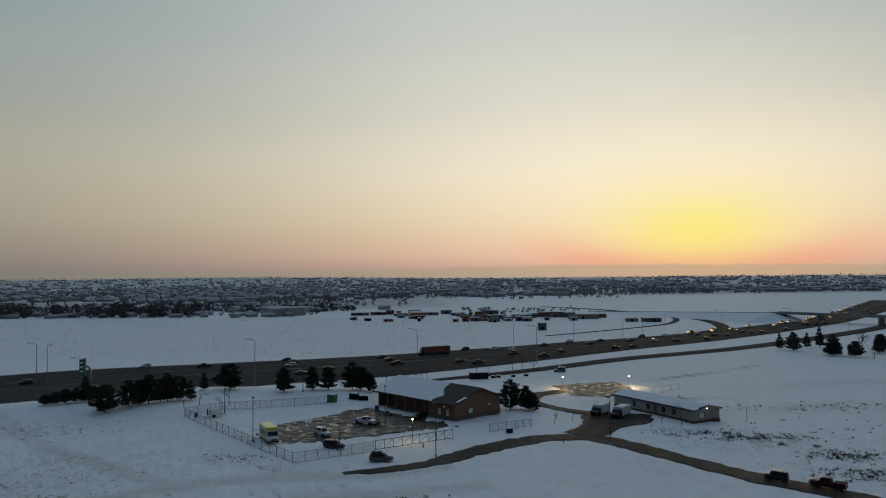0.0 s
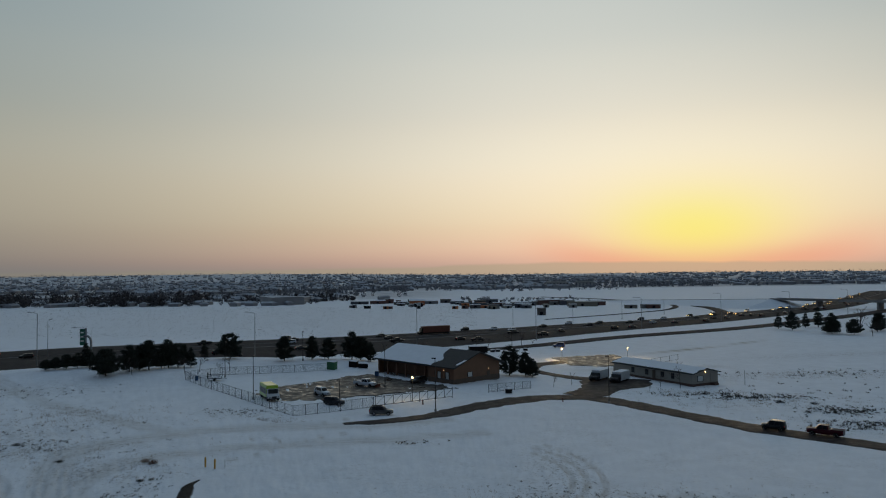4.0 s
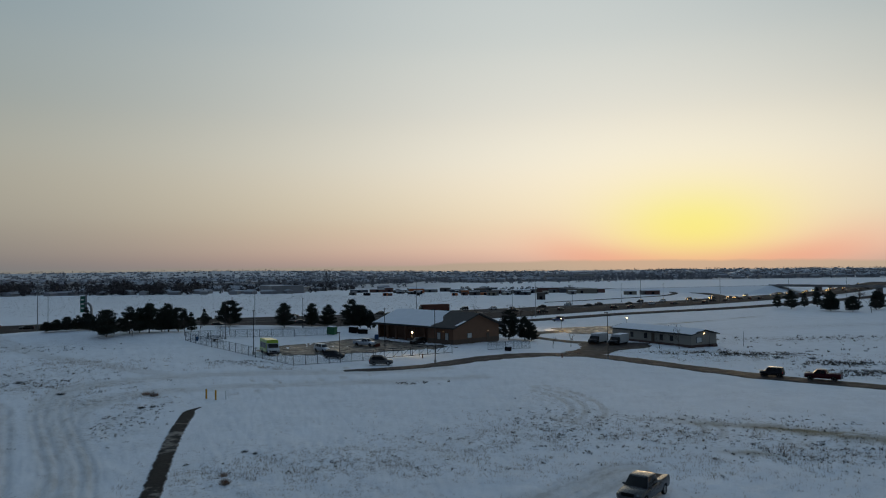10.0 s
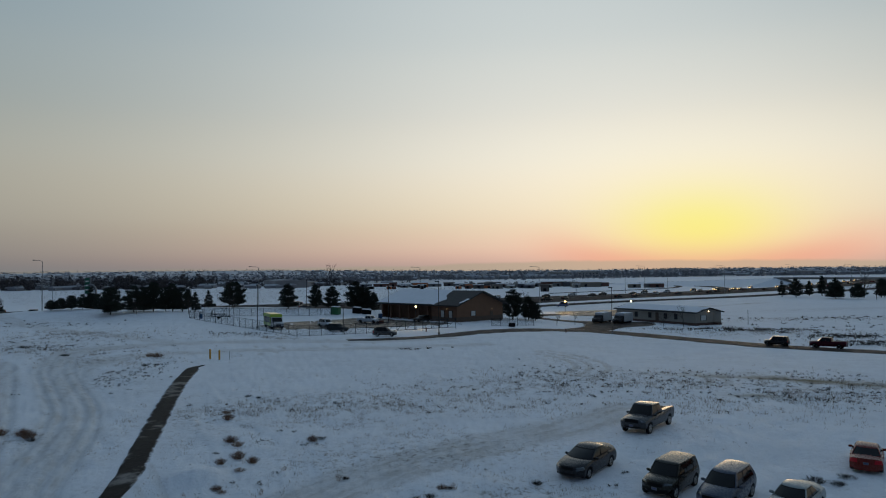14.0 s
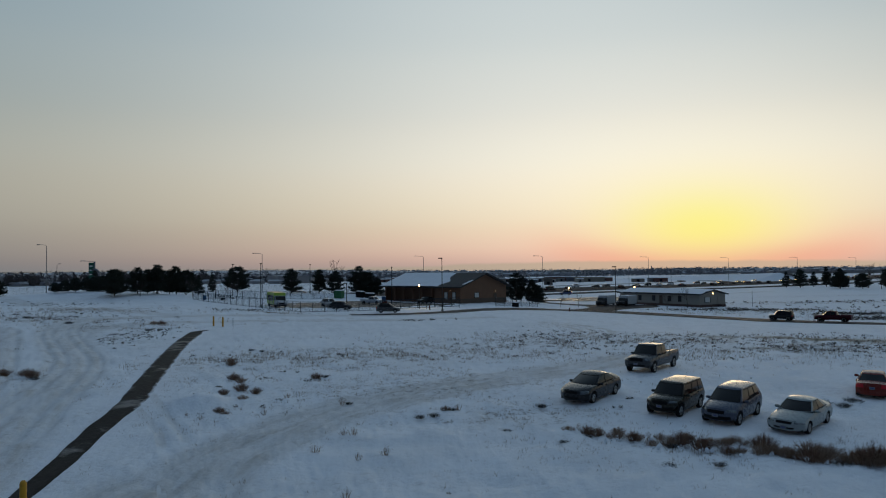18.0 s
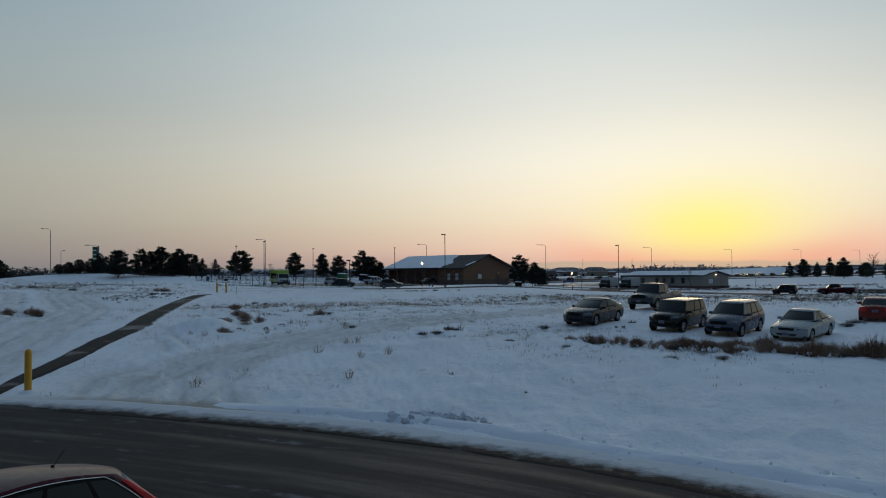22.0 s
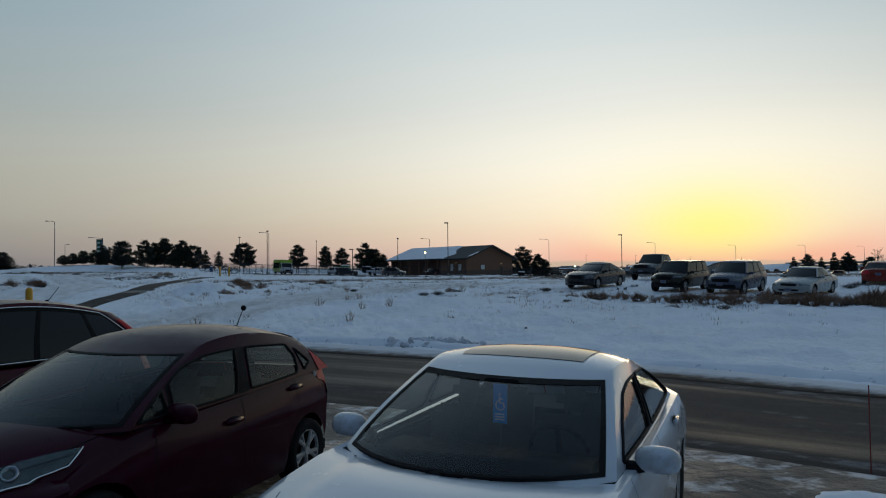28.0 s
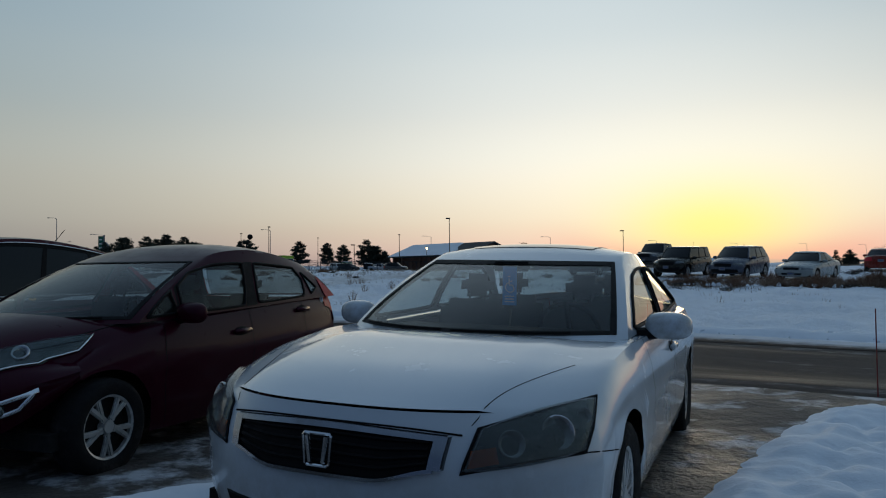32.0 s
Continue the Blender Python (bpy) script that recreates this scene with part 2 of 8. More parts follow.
SNOW = mat("snow", (0.87, 0.895, 0.93), 0.75, var=0.07, scale=0.25, bump=0.7, bscale=1.3, spec=0.25, extra=snow_extra, obj=False)
SNOW_TOP = mat("roof_snow", (0.80, 0.83, 0.87), 0.75, var=0.05, scale=0.5, bump=0.3, bscale=3, spec=0.25)
SNOW_DIRTY = mat("plough_snow", (0.62, 0.64, 0.68), 0.8, var=0.12, scale=1.5, bump=0.6, bscale=9, second=((0.22, 0.19, 0.16), 2.4, 0.52, 0.7), spec=0.3)


def wet_extra(lo, hi, gloss):
    def f(m, n, l, b, nz, mixc, remap, out):
        l.new(remap(nz(0.5, 6), lo, hi, gloss, 0.75), b.inputs["Roughness"])
    return f




def street_extra(m, n, l, b, nz, mixc, remap, out):
    # wheel-worn streaks run along the road; brown slush lies by the edges
    cx = n.new("ShaderNodeCombineXYZ")
    for i, (nm, k) in enumerate((("along", 0.10), ("across", 1.5))):
        mu = n.new("ShaderNodeMath")
        mu.operation = "MULTIPLY"
        mu.inputs[1].default_value = k
        l.new(attr(n, nm), mu.inputs[0])
        l.new(mu.outputs[0], cx.inputs[i])
    t = n.new("ShaderNodeTexNoise")
    t.inputs["Scale"].default_value, t.inputs["Detail"].default_value = 1.0, 7.0
    l.new(cx.outputs[0], t.inputs["Vector"])
    o = mixc(remap(t.outputs[0], 0.50, 0.74, 0, 0.75), out, (0.070, 0.064, 0.065))
    ab = n.new("ShaderNodeMath")
    ab.operation = "ABSOLUTE"
    l.new(attr(n, "across"), ab.inputs[0])
    ed = n.new("ShaderNodeMath")
    ed.operation = "MULTIPLY"
    l.new(remap(ab.outputs[0], 2.3, 3.3), ed.inputs[0])
    l.new(remap(nz(1.3, 8, 0.7), 0.35, 0.6), ed.inputs[1])
    o = mixc(ed.outputs[0], o, (0.024, 0.018, 0.015))
    ic = n.new("ShaderNodeMath")
    ic.operation = "MULTIPLY"
    l.new(remap(nz(1.6, 7, 0.7), 0.52, 0.62), ic.inputs[0])
    l.new(remap(t.outputs[0], 0.56, 0.66), ic.inputs[1])
    o = mixc(ic.outputs[0], o, (0.13, 0.13, 0.13))
    # snow blown in from the two edges
    sn = n.new("ShaderNodeMath")
    sn.operation = "MULTIPLY_ADD"
    sn.inputs[1].default_value = 1.5
    l.new(nz(0.8, 8, 0.72), sn.inputs[0])
    l.new(ab.outputs[0], sn.inputs[2])
    o = mixc(remap(sn.outputs[0], 3.85, 4.45), o, (0.42, 0.41, 0.41))
    l.new(o, b.inputs["Base Color"])
    l.new(remap(t.outputs[0], 0.35, 0.6, 0.55, 0.85), b.inputs["Roughness"])


STREET = mat("street_asphalt", (0.0185, 0.0160, 0.0165), 0.8, var=0.3, scale=0.7, bump=0.7, bscale=20, spec=0.18, extra=street_extra, obj=False)
ROAD_BROWN = mat("slushy_road", (0.046, 0.038, 0.036), 0.7, var=0.25, scale=0.3, bump=0.4, bscale=6, second=((0.14, 0.128, 0.12), 0.3, 0.58, 0.80), spec=0.05, extra=wet_extra(0.35, 0.65, 0.5), obj=False)
LOT_WET = mat("wet_lot", (0.046, 0.038, 0.032), 0.45, var=0.3, scale=0.5, bump=0.14, bscale=9, second=((0.13, 0.118, 0.108), 0.35, 0.50, 0.80), spec=0.30, extra=wet_extra(0.35, 0.6, 0.14), obj=False)


def highway_extra(m, n, l, b, nz, mixc, remap, out):
    # pale dry stripes between the lanes, darker wheel paths
    wv = n.new("ShaderNodeMath")
    wv.operation = "PINGPONG"
    wv.inputs[1].default_value = 1.85
    l.new(attr(n, "across"), wv.inputs[0])
    o = mixc(remap(wv.outputs[0], 1.55, 1.8, 0, 0.5), out, (0.11, 0.105, 0.105))
    l.new(o, b.inputs["Base Color"])


HIGHWAY = mat("highway_asphalt", (0.046, 0.041, 0.041), 0.9, var=0.2, scale=0.08, second=((0.060, 0.056, 0.056), 0.05, 0.6, 0.85), spec=0.06, extra=highway_extra, obj=False)


def path_extra(m, n, l, b, nz, mixc, remap, out):
    # snow creeps in from both sides
    ab = n.new("ShaderNodeMath")
    ab.operation = "ABSOLUTE"
    l.new(attr(n, "across"), ab.inputs[0])
    ad = n.new("ShaderNodeMath")
    ad.operation = "MULTIPLY_ADD"
    ad.inputs[1].default_value = 0.9
    l.new(nz(1.1, 7, 0.7), ad.inputs[0])
    l.new(ab.outputs[0], ad.inputs[2])
    l.new(mixc(remap(ad.outputs[0], 1.14, 1.34), out, (0.74, 0.78, 0.83)), b.inputs["Base Color"])


PATH = mat("path_asphalt", (0.020, 0.0175, 0.017), 0.8, var=0.3, scale=0.8, bump=0.4, bscale=20, second=((0.26, 0.24, 0.22), 0.30, 0.57, 0.66), spec=0.15, extra=path_extra, obj=False)
SLUSH = mat("packed_slush", (0.066, 0.056, 0.048), 0.55, var=0.35, scale=0.9, bump=0.8, bscale=6, second=((0.56, 0.58, 0.61), 1.3, 0.52, 0.62), extra=wet_extra(0.35, 0.6, 0.3), obj=False)
# for the added ground behind the camera, dark to cut bounce and reflections
UNSEEN_ASPHALT = mat("unseen_dark_asphalt", (0.030, 0.028, 0.027), 0.8, var=0.3, scale=0.5, bump=0.4, bscale=12, spec=0.2, second=((0.12, 0.12, 0.12), 0.4, 0.6, 0.8), obj=False)


# ---- helpers for shapes ----
def part(name, bm, material, parent=None, label="", smooth=False, kind=""):
    me = bpy.data.meshes.new(name)
    bm.to_mesh(me)
    bm.free()
    if smooth:
        me.shade_smooth()
    for k in (material if isinstance(material, (list, tuple)) else [material]):
        me.materials.append(k)
    ob = new(name, me)
    if parent:
        ob.parent = parent
    return tagged(ob, label, kind=kind)


def mesh_of(name, verts, faces, material, parent=None, smooth=False, label="", kind=""):
    me = bpy.data.meshes.new(name)
    me.from_pydata([tuple(v) for v in verts], [], faces)
    me.update()
    if smooth:
        me.shade_smooth()
    me.materials.append(material)
    ob = new(name, me)
    if parent:
        ob.parent = parent
    return tagged(ob, label, kind=kind)


def thing(name, m, label, category, group=""):
    ob = tagged(new(name), label, category, group)
    ob.empty_display_size = 0.2
    ob.matrix_world = m
    return ob


def box(bm, x0, x1, y0, y1, z0, z1, bevel=0.0, m=None):
    c = Matrix.Translation(((x0 + x1) / 2, (y0 + y1) / 2, (z0 + z1) / 2)) @ Matrix.Diagonal((abs(x1 - x0), abs(y1 - y0), abs(z1 - z0), 1))
    r = bmesh.ops.create_cube(bm, size=1.0, matrix=(m @ c) if m else c)
    if bevel:
        es = list({e for v in r["verts"] for e in v.link_edges})
        bmesh.ops.bevel(bm, geom=es, offset=bevel, segments=2, affect="EDGES")
    return bm


def boxm(*a, **k):
    return box(bmesh.new(), *a, **k)


def tube(bm, p, q, r0, r1=None, seg=8):
    p, q = Vector(p), Vector(q)
    d = q - p
    m = Matrix.Translation((p + q) / 2) @ d.to_track_quat("Z", "Y").to_matrix().to_4x4()
    bmesh.ops.create_cone(bm, cap_ends=True, segments=seg, radius1=r0, radius2=r0 if r1 is None else r1, depth=d.length, matrix=m)
    return bm


def tubem(*a, **k):
    return tube(bmesh.new(), *a, **k)


def vnoise(x, y, seed=0):
    """Value noise on arrays."""
    xi, yi = np.floor(x).astype(np.int64), np.floor(y).astype(np.int64)
    fx, fy = x - xi, y - yi
    fx, fy = fx * fx * (3 - 2 * fx), fy * fy * (3 - 2 * fy)

    def h(a, b):
        n = (a * 374761393 + b * 668265263 + seed * 974711) & 0x7FFFFFFF
        n = ((n ^ (n >> 13)) * 1274126177) & 0x7FFFFFFF
        return ((n ^ (n >> 16)) & 0xFFFF) / 65535.0

    a, b, c, d = h(xi, yi), h(xi + 1, yi), h(xi, yi + 1), h(xi + 1, yi + 1)
    return (a * (1 - fx) + b * fx) * (1 - fy) + (c * (1 - fx) + d * fx) * fy


def fbm(x, y, seed=0, octaves=4):
    v, amp = 0.0, 0.5
    for i in range(octaves):
        v = v + amp * vnoise(x, y, seed + i)
        x, y, amp = x * 2.03 + 5.1, y * 2.03 + 1.7, amp * 0.5
    return v


def S(v, a, b):
    t = np.clip((np.asarray(v, float) - a) / (b - a), 0, 1)
    return t * t * (3 - 2 * t)


# ---- lie of the land ----
def land(x, y):
    """Height of the ground: a low rise beyond the street, a berm by the highway, a dip to the right."""
    x, y = np.asarray(x, float), np.asarray(y, float)
    g = 1.35 * S(y, 16, 55) - 0.14 * S(y, 7, 11) * (1 - S(y, 18, 25))
    g = g + 1.3 * S(-x, 5, 65) * S(y, 40, 120) - 1.6 * S(x, 5, 36) * S(y, 70, 125)
    g = g * (1 - 0.9 * S(y, 212, 238)) + 1.2 * np.exp(-((y - 206) / 12) ** 2) * S(-x, 10, 30) * (1 - S(-x, 75, 95))
    g = g + 2.3 * np.exp(-((x + 92) / 28) ** 2 - ((y - 181) / 13) ** 2)
    g = g + (16 + 22 * S(-x, -500, 1500)) * S(y, 2500, 4800)
    return g


def gz(x, y):
    return float(land(x, y))


def spline(pts, n):
    """n points evenly along a smooth line through pts."""
    p = np.array(pts, float)
    p = np.vstack([2 * p[0] - p[1], p, 2 * p[-1] - p[-2]])
    out = []
    for i in range(1, len(p) - 2):
        t = np.linspace(0, 1, 24, endpoint=False)[:, None]
        a, b, c, d = p[i - 1], p[i], p[i + 1], p[i + 2]
        out.append(0.5 * (2 * b + (c - a) * t + (2 * a - 5 * b + 4 * c - d) * t ** 2 + (3 * b - a - 3 * c + d) * t ** 3))
    q = np.vstack(out + [p[-2:-1]])
    s = np.concatenate([[0], np.cumsum(np.hypot(*np.diff(q[:, :2], axis=0).T))])
    u = np.linspace(0, s[-1], n)
    return np.stack([np.interp(u, s, q[:, k]) for k in range(q.shape[1])], 1)


def beside(x, y, pts):
    """Signed distance from a line and the run along it."""
    p = spline(pts, 60)
    best, off, run = np.full(np.shape(x), 1e9), np.zeros(np.shape(x)), np.zeros(np.shape(x))
    s = 0.0
    for a, b in zip(p[:-1], p[1:]):
        d = b[:2] - a[:2]
        L = math.hypot(d[0], d[1])
        t = np.clip(((x - a[0]) * d[0] + (y - a[1]) * d[1]) / (L * L), 0, 1)
        k = np.hypot(x - a[0] - t * d[0], y - a[1] - t * d[1])
        c = k < best
        best = np.where(c, k, best)
        off = np.where(c, np.sign((x - a[0]) * d[1] - (y - a[1]) * d[0]) * k, off)
        run = np.where(c, s + t * L, run)
        s += L
    return off, run


def away(x, y, pts):
    """Distance from a line."""
    p = spline(pts, 60) if len(pts) > 2 else np.array(pts, float)
    best = np.full(np.shape(x), 1e9)
    for a, b in zip(p[:-1], p[1:]):
        d = b[:2] - a[:2]
        t = np.clip(((x - a[0]) * d[0] + (y - a[1]) * d[1]) / (d @ d), 0, 1)
        best = np.minimum(best, np.hypot(x - a[0] - t * d[0], y - a[1] - t * d[1]))
    return best


# centre lines on the plan: x, y, half width
STREET_LINE = [(-75, 33, 3.4), (-40, 26.5, 3.4), (-15, 20.6, 3.5), (-6, 17.6, 3.5), (0, 14.6, 3.5), (4.2, 11.3, 3.5), (9, 6.2, 3.5), (16, -2, 3.5), (40, -32, 3.5)]
PATH_LINE = [(-15.7, 24.4, 0.30), (-16.5, 28.0, 0.46), (-17.2, 32.3, 0.64), (-18.2, 37.3, 0.74), (-19.2, 43.5, 0.84), (-20.8, 49.5, 0.94), (-22.4, 55.3, 0.96), (-25.7, 67, 1.05), (-28.6, 78, 1.0), (-30.6, 87.2, 0.88), (-31.0, 89.4, 0.5), (-30.5, 91.6, 0.14)]
ACCESS_LINE = [(-17, 125.5, 1.0), (-9, 128.6, 2.2), (-2, 132.5, 2.4), (5, 139.8, 3.0), (13, 147.5, 3.0), (21, 154.8, 3.0), (31.5, 158.4, 3.2), (38.5, 151.5, 3.2), (46.5, 138.5, 3.2), (55.5, 125, 3.2), (64, 115.5, 3.2), (80, 98, 3.2), (120, 58, 3.2)]
SPUR_LINE = [(31, 160, 4.5), (37, 170, 5.0), (42, 178, 8.5), (45, 186, 8.0)]
BACK_LINE = [(42, 183, 3.5), (33, 190, 2.6), (25, 201, 2.4), (28, 214, 2.6), (37, 222, 3.0)]
DIRT_LINE = [(-10.5, 22.6, 2.9), (-10.5, 28, 2.5), (-10.3, 32, 2.3), (-8.9, 36.2, 2.4), (-6.2, 41.5, 2.7), (-0.5, 47.5, 3.0), (4.5, 51.5, 3.0), (10, 56, 2.6), (16, 62, 2.4)]
FAN_LINE = [(-9.2, 22.0, 3.8), (-10.2, 24.5, 3.8), (-11.4, 28.0, 3.8)]
LEFT_LINE = [(-19, 24, 2.9), (-20.5, 30, 2.9), (-22.5, 36.2, 2.9), (-25.5, 45, 2.9), (-28.6, 54.5, 3.0), (-33.5, 65.2, 3.0), (-41.5, 78, 3.0), (-49, 91, 3.2), (-53, 103, 3.2), (-50, 109.5, 3.2), (-43.3, 115, 3.2), (-35.9, 120.3, 3.2), (-25.4, 123.5, 3.0), (-15.7, 124.5, 3.0), (0, 129, 3.0)]
LEFT_LINE2 = [(-130, 196, 2.4), (-102.4, 168.8, 2.4), (-78, 143.5, 2.4), (-56.9, 126.2, 2.4), (-44, 117.5, 2.4)]
CROSS_LINE = [(-41, 78, 2.6), (-44.5, 88, 2.6), (-43.7, 97.7, 2.6), (-37.1, 104.2, 2.6), (-25, 110, 2.4), (-10, 114, 2.2), (6, 118, 2.0)]
LOOP_LINE = [(-27.5, 36, 1.6), (-31, 48, 1.6), (-36, 58, 1.6), (-43, 70, 1.8), (-50, 82, 1.8), (-58, 92, 1.8), (-75, 93, 1.8)]


# ---- ground ----
def ground_sheet():
    front = np.linspace(-43, 43, 610)
    rest = np.linspace(43, 317, 66)[1:-1]
    ang = np.radians(np.concatenate([front, rest]))
    rad = np.concatenate([[0.0], 0.6 * 1.0178 ** np.arange(0, 511)])
    rad = rad * (4950 / rad[-1])
    A, R = np.meshgrid(ang, rad)
    x, y = R * np.sin(A), R * np.cos(A)
    z = land(x, y)
    step = R * 0.0178
    n1 = fbm(x * 0.55, y * 0.55, 3)
    n2 = fbm(x * 2.6, y * 2.6, 9, 3)
    road = np.ones_like(x)
    for line, extra in ((STREET_LINE, 0.4), (PATH_LINE, 0.3), (ACCESS_LINE, 1.0), (SPUR_LINE, 1.0), (BACK_LINE, 1.0)):
        w = max(p[2] for p in line)
        road = np.minimum(road, S(away(x, y, line), w + extra, w + extra + 1.6))
    road = road * S(R, 6.5, 12)
    fade = 1 - S(R, 160, 260)
    tracks = np.zeros_like(x)
    ruts = np.zeros_like(x)
    run, off = np.zeros_like(x), np.zeros_like(x)
    near = np.full_like(x, 1e9)
    # lane of passing wheels: line, half width, depth of colour, wheel offsets
    lanes = [(DIRT_LINE, None, 1.0, (-1.7, -0.55, 0.9, 2.0)), (FAN_LINE, None, 0.9, (-2.4, -0.9, 0.8, 2.4)), (LEFT_LINE, None, 0.85, (-1.9, -0.8, 0.8, 1.9)), (LEFT_LINE2, None, 0.6, (-0.85, 0.85)), (CROSS_LINE, None, 0.75, (-1.6, -0.4, 1.2)), (LOOP_LINE, None, 0.7, (-0.8, 0.8))]
    for cx, cy, r in ((7.0, 94, 9.5), (7.2, 95, 11.2), (7.6, 95, 13.0), (24.2, 80, 4.4), (25.6, 80, 4.8)):
        arc = [(cx + r * math.cos(k), cy + 1.55 * r * math.sin(k), 0.42) for k in np.linspace(-0.85, 1.0, 8)]
        lanes.append((arc, 0.55, 0.95, (0.0,)))
    for line in ([(-18.0, 41.8), (-16.7, 39.9), (-15.0, 37.2), (-13.7, 34.5)], [(-18.8, 45.9), (-16.2, 41.2), (-14.5, 38.3), (-13.0, 35.7)]):
        lanes.append(([(*p, 0.3) for p in line], 0.3, 0.45, (0.0,)))
    for line in ([(-46, 117.5), (-33.9, 119.9), (-28.6, 121.3), (-23.5, 124.3), (-18.3, 128.6), (-13.7, 132)], [(-36, 98), (-28.8, 101.9), (-25.1, 106.5), (-21.4, 113.3), (-17.7, 117.4), (-12, 121)], [(-30.1, 112.8), (-28.6, 115.5), (-26, 114.2), (-24.7, 110.4), (-27, 107.5)]):
        lanes.append(([(*p, 0.25) for p in line], 0.32, 1.0, (0.0,)))
    for line, w, k, wheels in lanes:
        o, s_ = beside(x, y, line)
        d = np.abs(o)
        w = w or line[0][2]
        tracks = np.maximum(tracks, k * (1 - S(d, w * 0.55, w * 1.1)) * (0.6 + 0.4 * n1))
        c = d < near
        near, off, run = np.where(c, d, near), np.where(c, o, off), np.where(c, s_, run)
        wob = 0.5 * (fbm(s_ * 0.12, s_ * 0 + 1, 55) - 0.5)
        for q in wheels:
            ruts = np.maximum(ruts, (1 - S(np.abs(o - q - wob), 0.12, 0.38)) * (R < 150) * min(1, 0.5 + k / 2))
    # trodden and ploughed streets of the far town, also muting its snow for haze
    tracks = np.maximum(tracks, 0.5 * S(y, 700, 860) * (1 - (1 - S(y, 1150, 1300)) * S(x, -80, 60)))
    flat = (1 - 0.75 * tracks) * S(y, -3.0, 1.0)
    for cx, cy in ((8.6, 44.3), (12.6, 40.8), (15.0, 39.0), (17.8, 37.3), (15.2, 54.6), (25.75, 44.6)):
        flat = flat * (1 - np.exp(-(np.hypot(x - cx, y - cy) / 3.0) ** 4))
    z = z + fade * road * flat * ((n1 - 0.5) * 0.46 + (n2 - 0.5) * 0.24) - 0.11 * ruts * road
    # shallow heap beside the footpath
    z = z + 0.62 * np.exp(-((x + 14.9) / 1.5) ** 2 - ((y - 43.2) / 1.4) ** 2)
    # dead grass and bare soil, by patches
    gn = fbm(x * 0.16, y * 0.16, 21)
    grass = 0.22 * S(gn, 0.42, 0.62) * (R > 17) * (R < 230) + 0.42 * S(gn, 0.30, 0.6) * S(y, 300, 360) * (1 - S(y, 600, 700)) * S(-x, -60, 60) + 0.2 * S(gn, 0.4, 0.6) * S(y, 180, 240) * (y < 640) * (x > 0)

    def patch(cx, cy, rx, ry, turn=0.0):
        c, s = math.cos(turn), math.sin(turn)
        u, v = (x - cx) * c + (y - cy) * s, -(x - cx) * s + (y - cy) * c
        return np.exp(-(u / rx) ** 2 - (v / ry) ** 2)

    for a in ((12.5, 33.6, 6.5, 1.5, -0.2), (-8, 68, 12, 5, 0.05), (-20, 60, 4, 7, 0.2), (6, 74, 12, 5, 0.0), (24, 76, 9, 5, -0.5), (35, 70, 12, 5, -0.65), (38, 79, 12, 3.5, -0.70), (22, 84, 9, 3.5, -0.6), (16, 98, 5, 12, 0.0), (-44, 96, 9, 5, 0.3),
              (-58, 104, 16, 5, 0.4), (-66, 116, 12, 7, 0.5), (-38, 135, 7, 3, 0.2), (-36.7, 81, 3.5, 9, 0.1), (68, 156, 9, 3, 0.3), (76, 140, 7, 3, -0.3), (75, 127, 8, 3, -0.5), (68, 122, 6, 2, -0.5), (-89, 158, 14, 8, 0.5), (-33, 54, 4, 3, 0), (3, 40, 6, 2.5, 0.1),
              (-2, 48, 10, 4, 0.2), (56, 163, 9, 4, -0.3), (98, 190, 40, 6, 0.1), (130, 232, 40, 5, 0.2), (-4.6, 111.6, 3.4, 1.6, 0.1), (12.5, 82, 5, 9, 0.2)):
        grass = np.maximum(grass, 0.95 * patch(*a))
    soil = 1.0 * patch(37.8, 76.6, 8.5, 1.6, -0.58) + 0.6 * patch(46, 69.5, 6, 1.8, -0.6) + 0.4 * patch(29, 80.5, 3.5, 1.0, -0.4) + 0.7 * patch(60, 205, 16, 2.2, 0.12) + 0.8 * patch(29, 67.3, 2.5, 0.8, -0.4) + 0.8 * patch(84, 250, 16, 1.6, 0.55) + 0.6 * patch(114, 272, 9, 1.4, 0.6) + 0.75 * patch(-9.6, 23.0, 4.5, 0.9, -0.2)
    ang_i, rad_i = np.meshgrid(np.arange(len(ang)), np.arange(1, len(rad) - 1))
    na = len(ang)
    verts = np.stack([x, y, z], -1).reshape(-1, 3)
    a = (rad_i * na + ang_i).ravel()
    b = (rad_i * na + (ang_i + 1) % na).ravel()
    quads = np.stack([a, b, b + na, a + na], 1)[:, ::-1]
    tris = np.stack([np.arange(na), na + np.arange(na), na + (np.arange(na) + 1) % na], 1)[:, ::-1]
    me = bpy.data.meshes.new("ground")
    me.vertices.add(len(verts))
    me.vertices.foreach_set("co", verts.ravel())
    loops = np.concatenate([quads.ravel(), tris.ravel()])
    me.loops.add(len(loops))
    me.loops.foreach_set("vertex_index", loops.astype(np.int32))
    start = np.concatenate([np.arange(len(quads)) * 4, len(quads) * 4 + np.arange(len(tris)) * 3])
    me.polygons.add(len(start))
    me.polygons.foreach_set("loop_start", start.astype(np.int32))
    me.update(calc_edges=True)
    me.validate()
    me.shade_smooth()
    # the last mask but two greys the far town's snow for haze
    for name, v in (("track", np.clip(tracks, 0, 1)), ("grass", np.clip(grass, 0, 1)), ("soil", np.clip(soil, 0, 1)), ("hazed_gardens", S(y, 740, 900) * (1 - (1 - S(y, 1150, 1300)) * S(x, -80, 60))), ("run", run), ("off", off)):
        k = me.attributes.new(name, "FLOAT", "POINT")
        k.data.foreach_set("value", v.ravel().astype(np.float32))
    me.materials.append(SNOW)
    return tagged(new("ground", me), "snow-covered rough field with dead grass and tyre tracks", "ground", kind="structure")


ground_sheet()


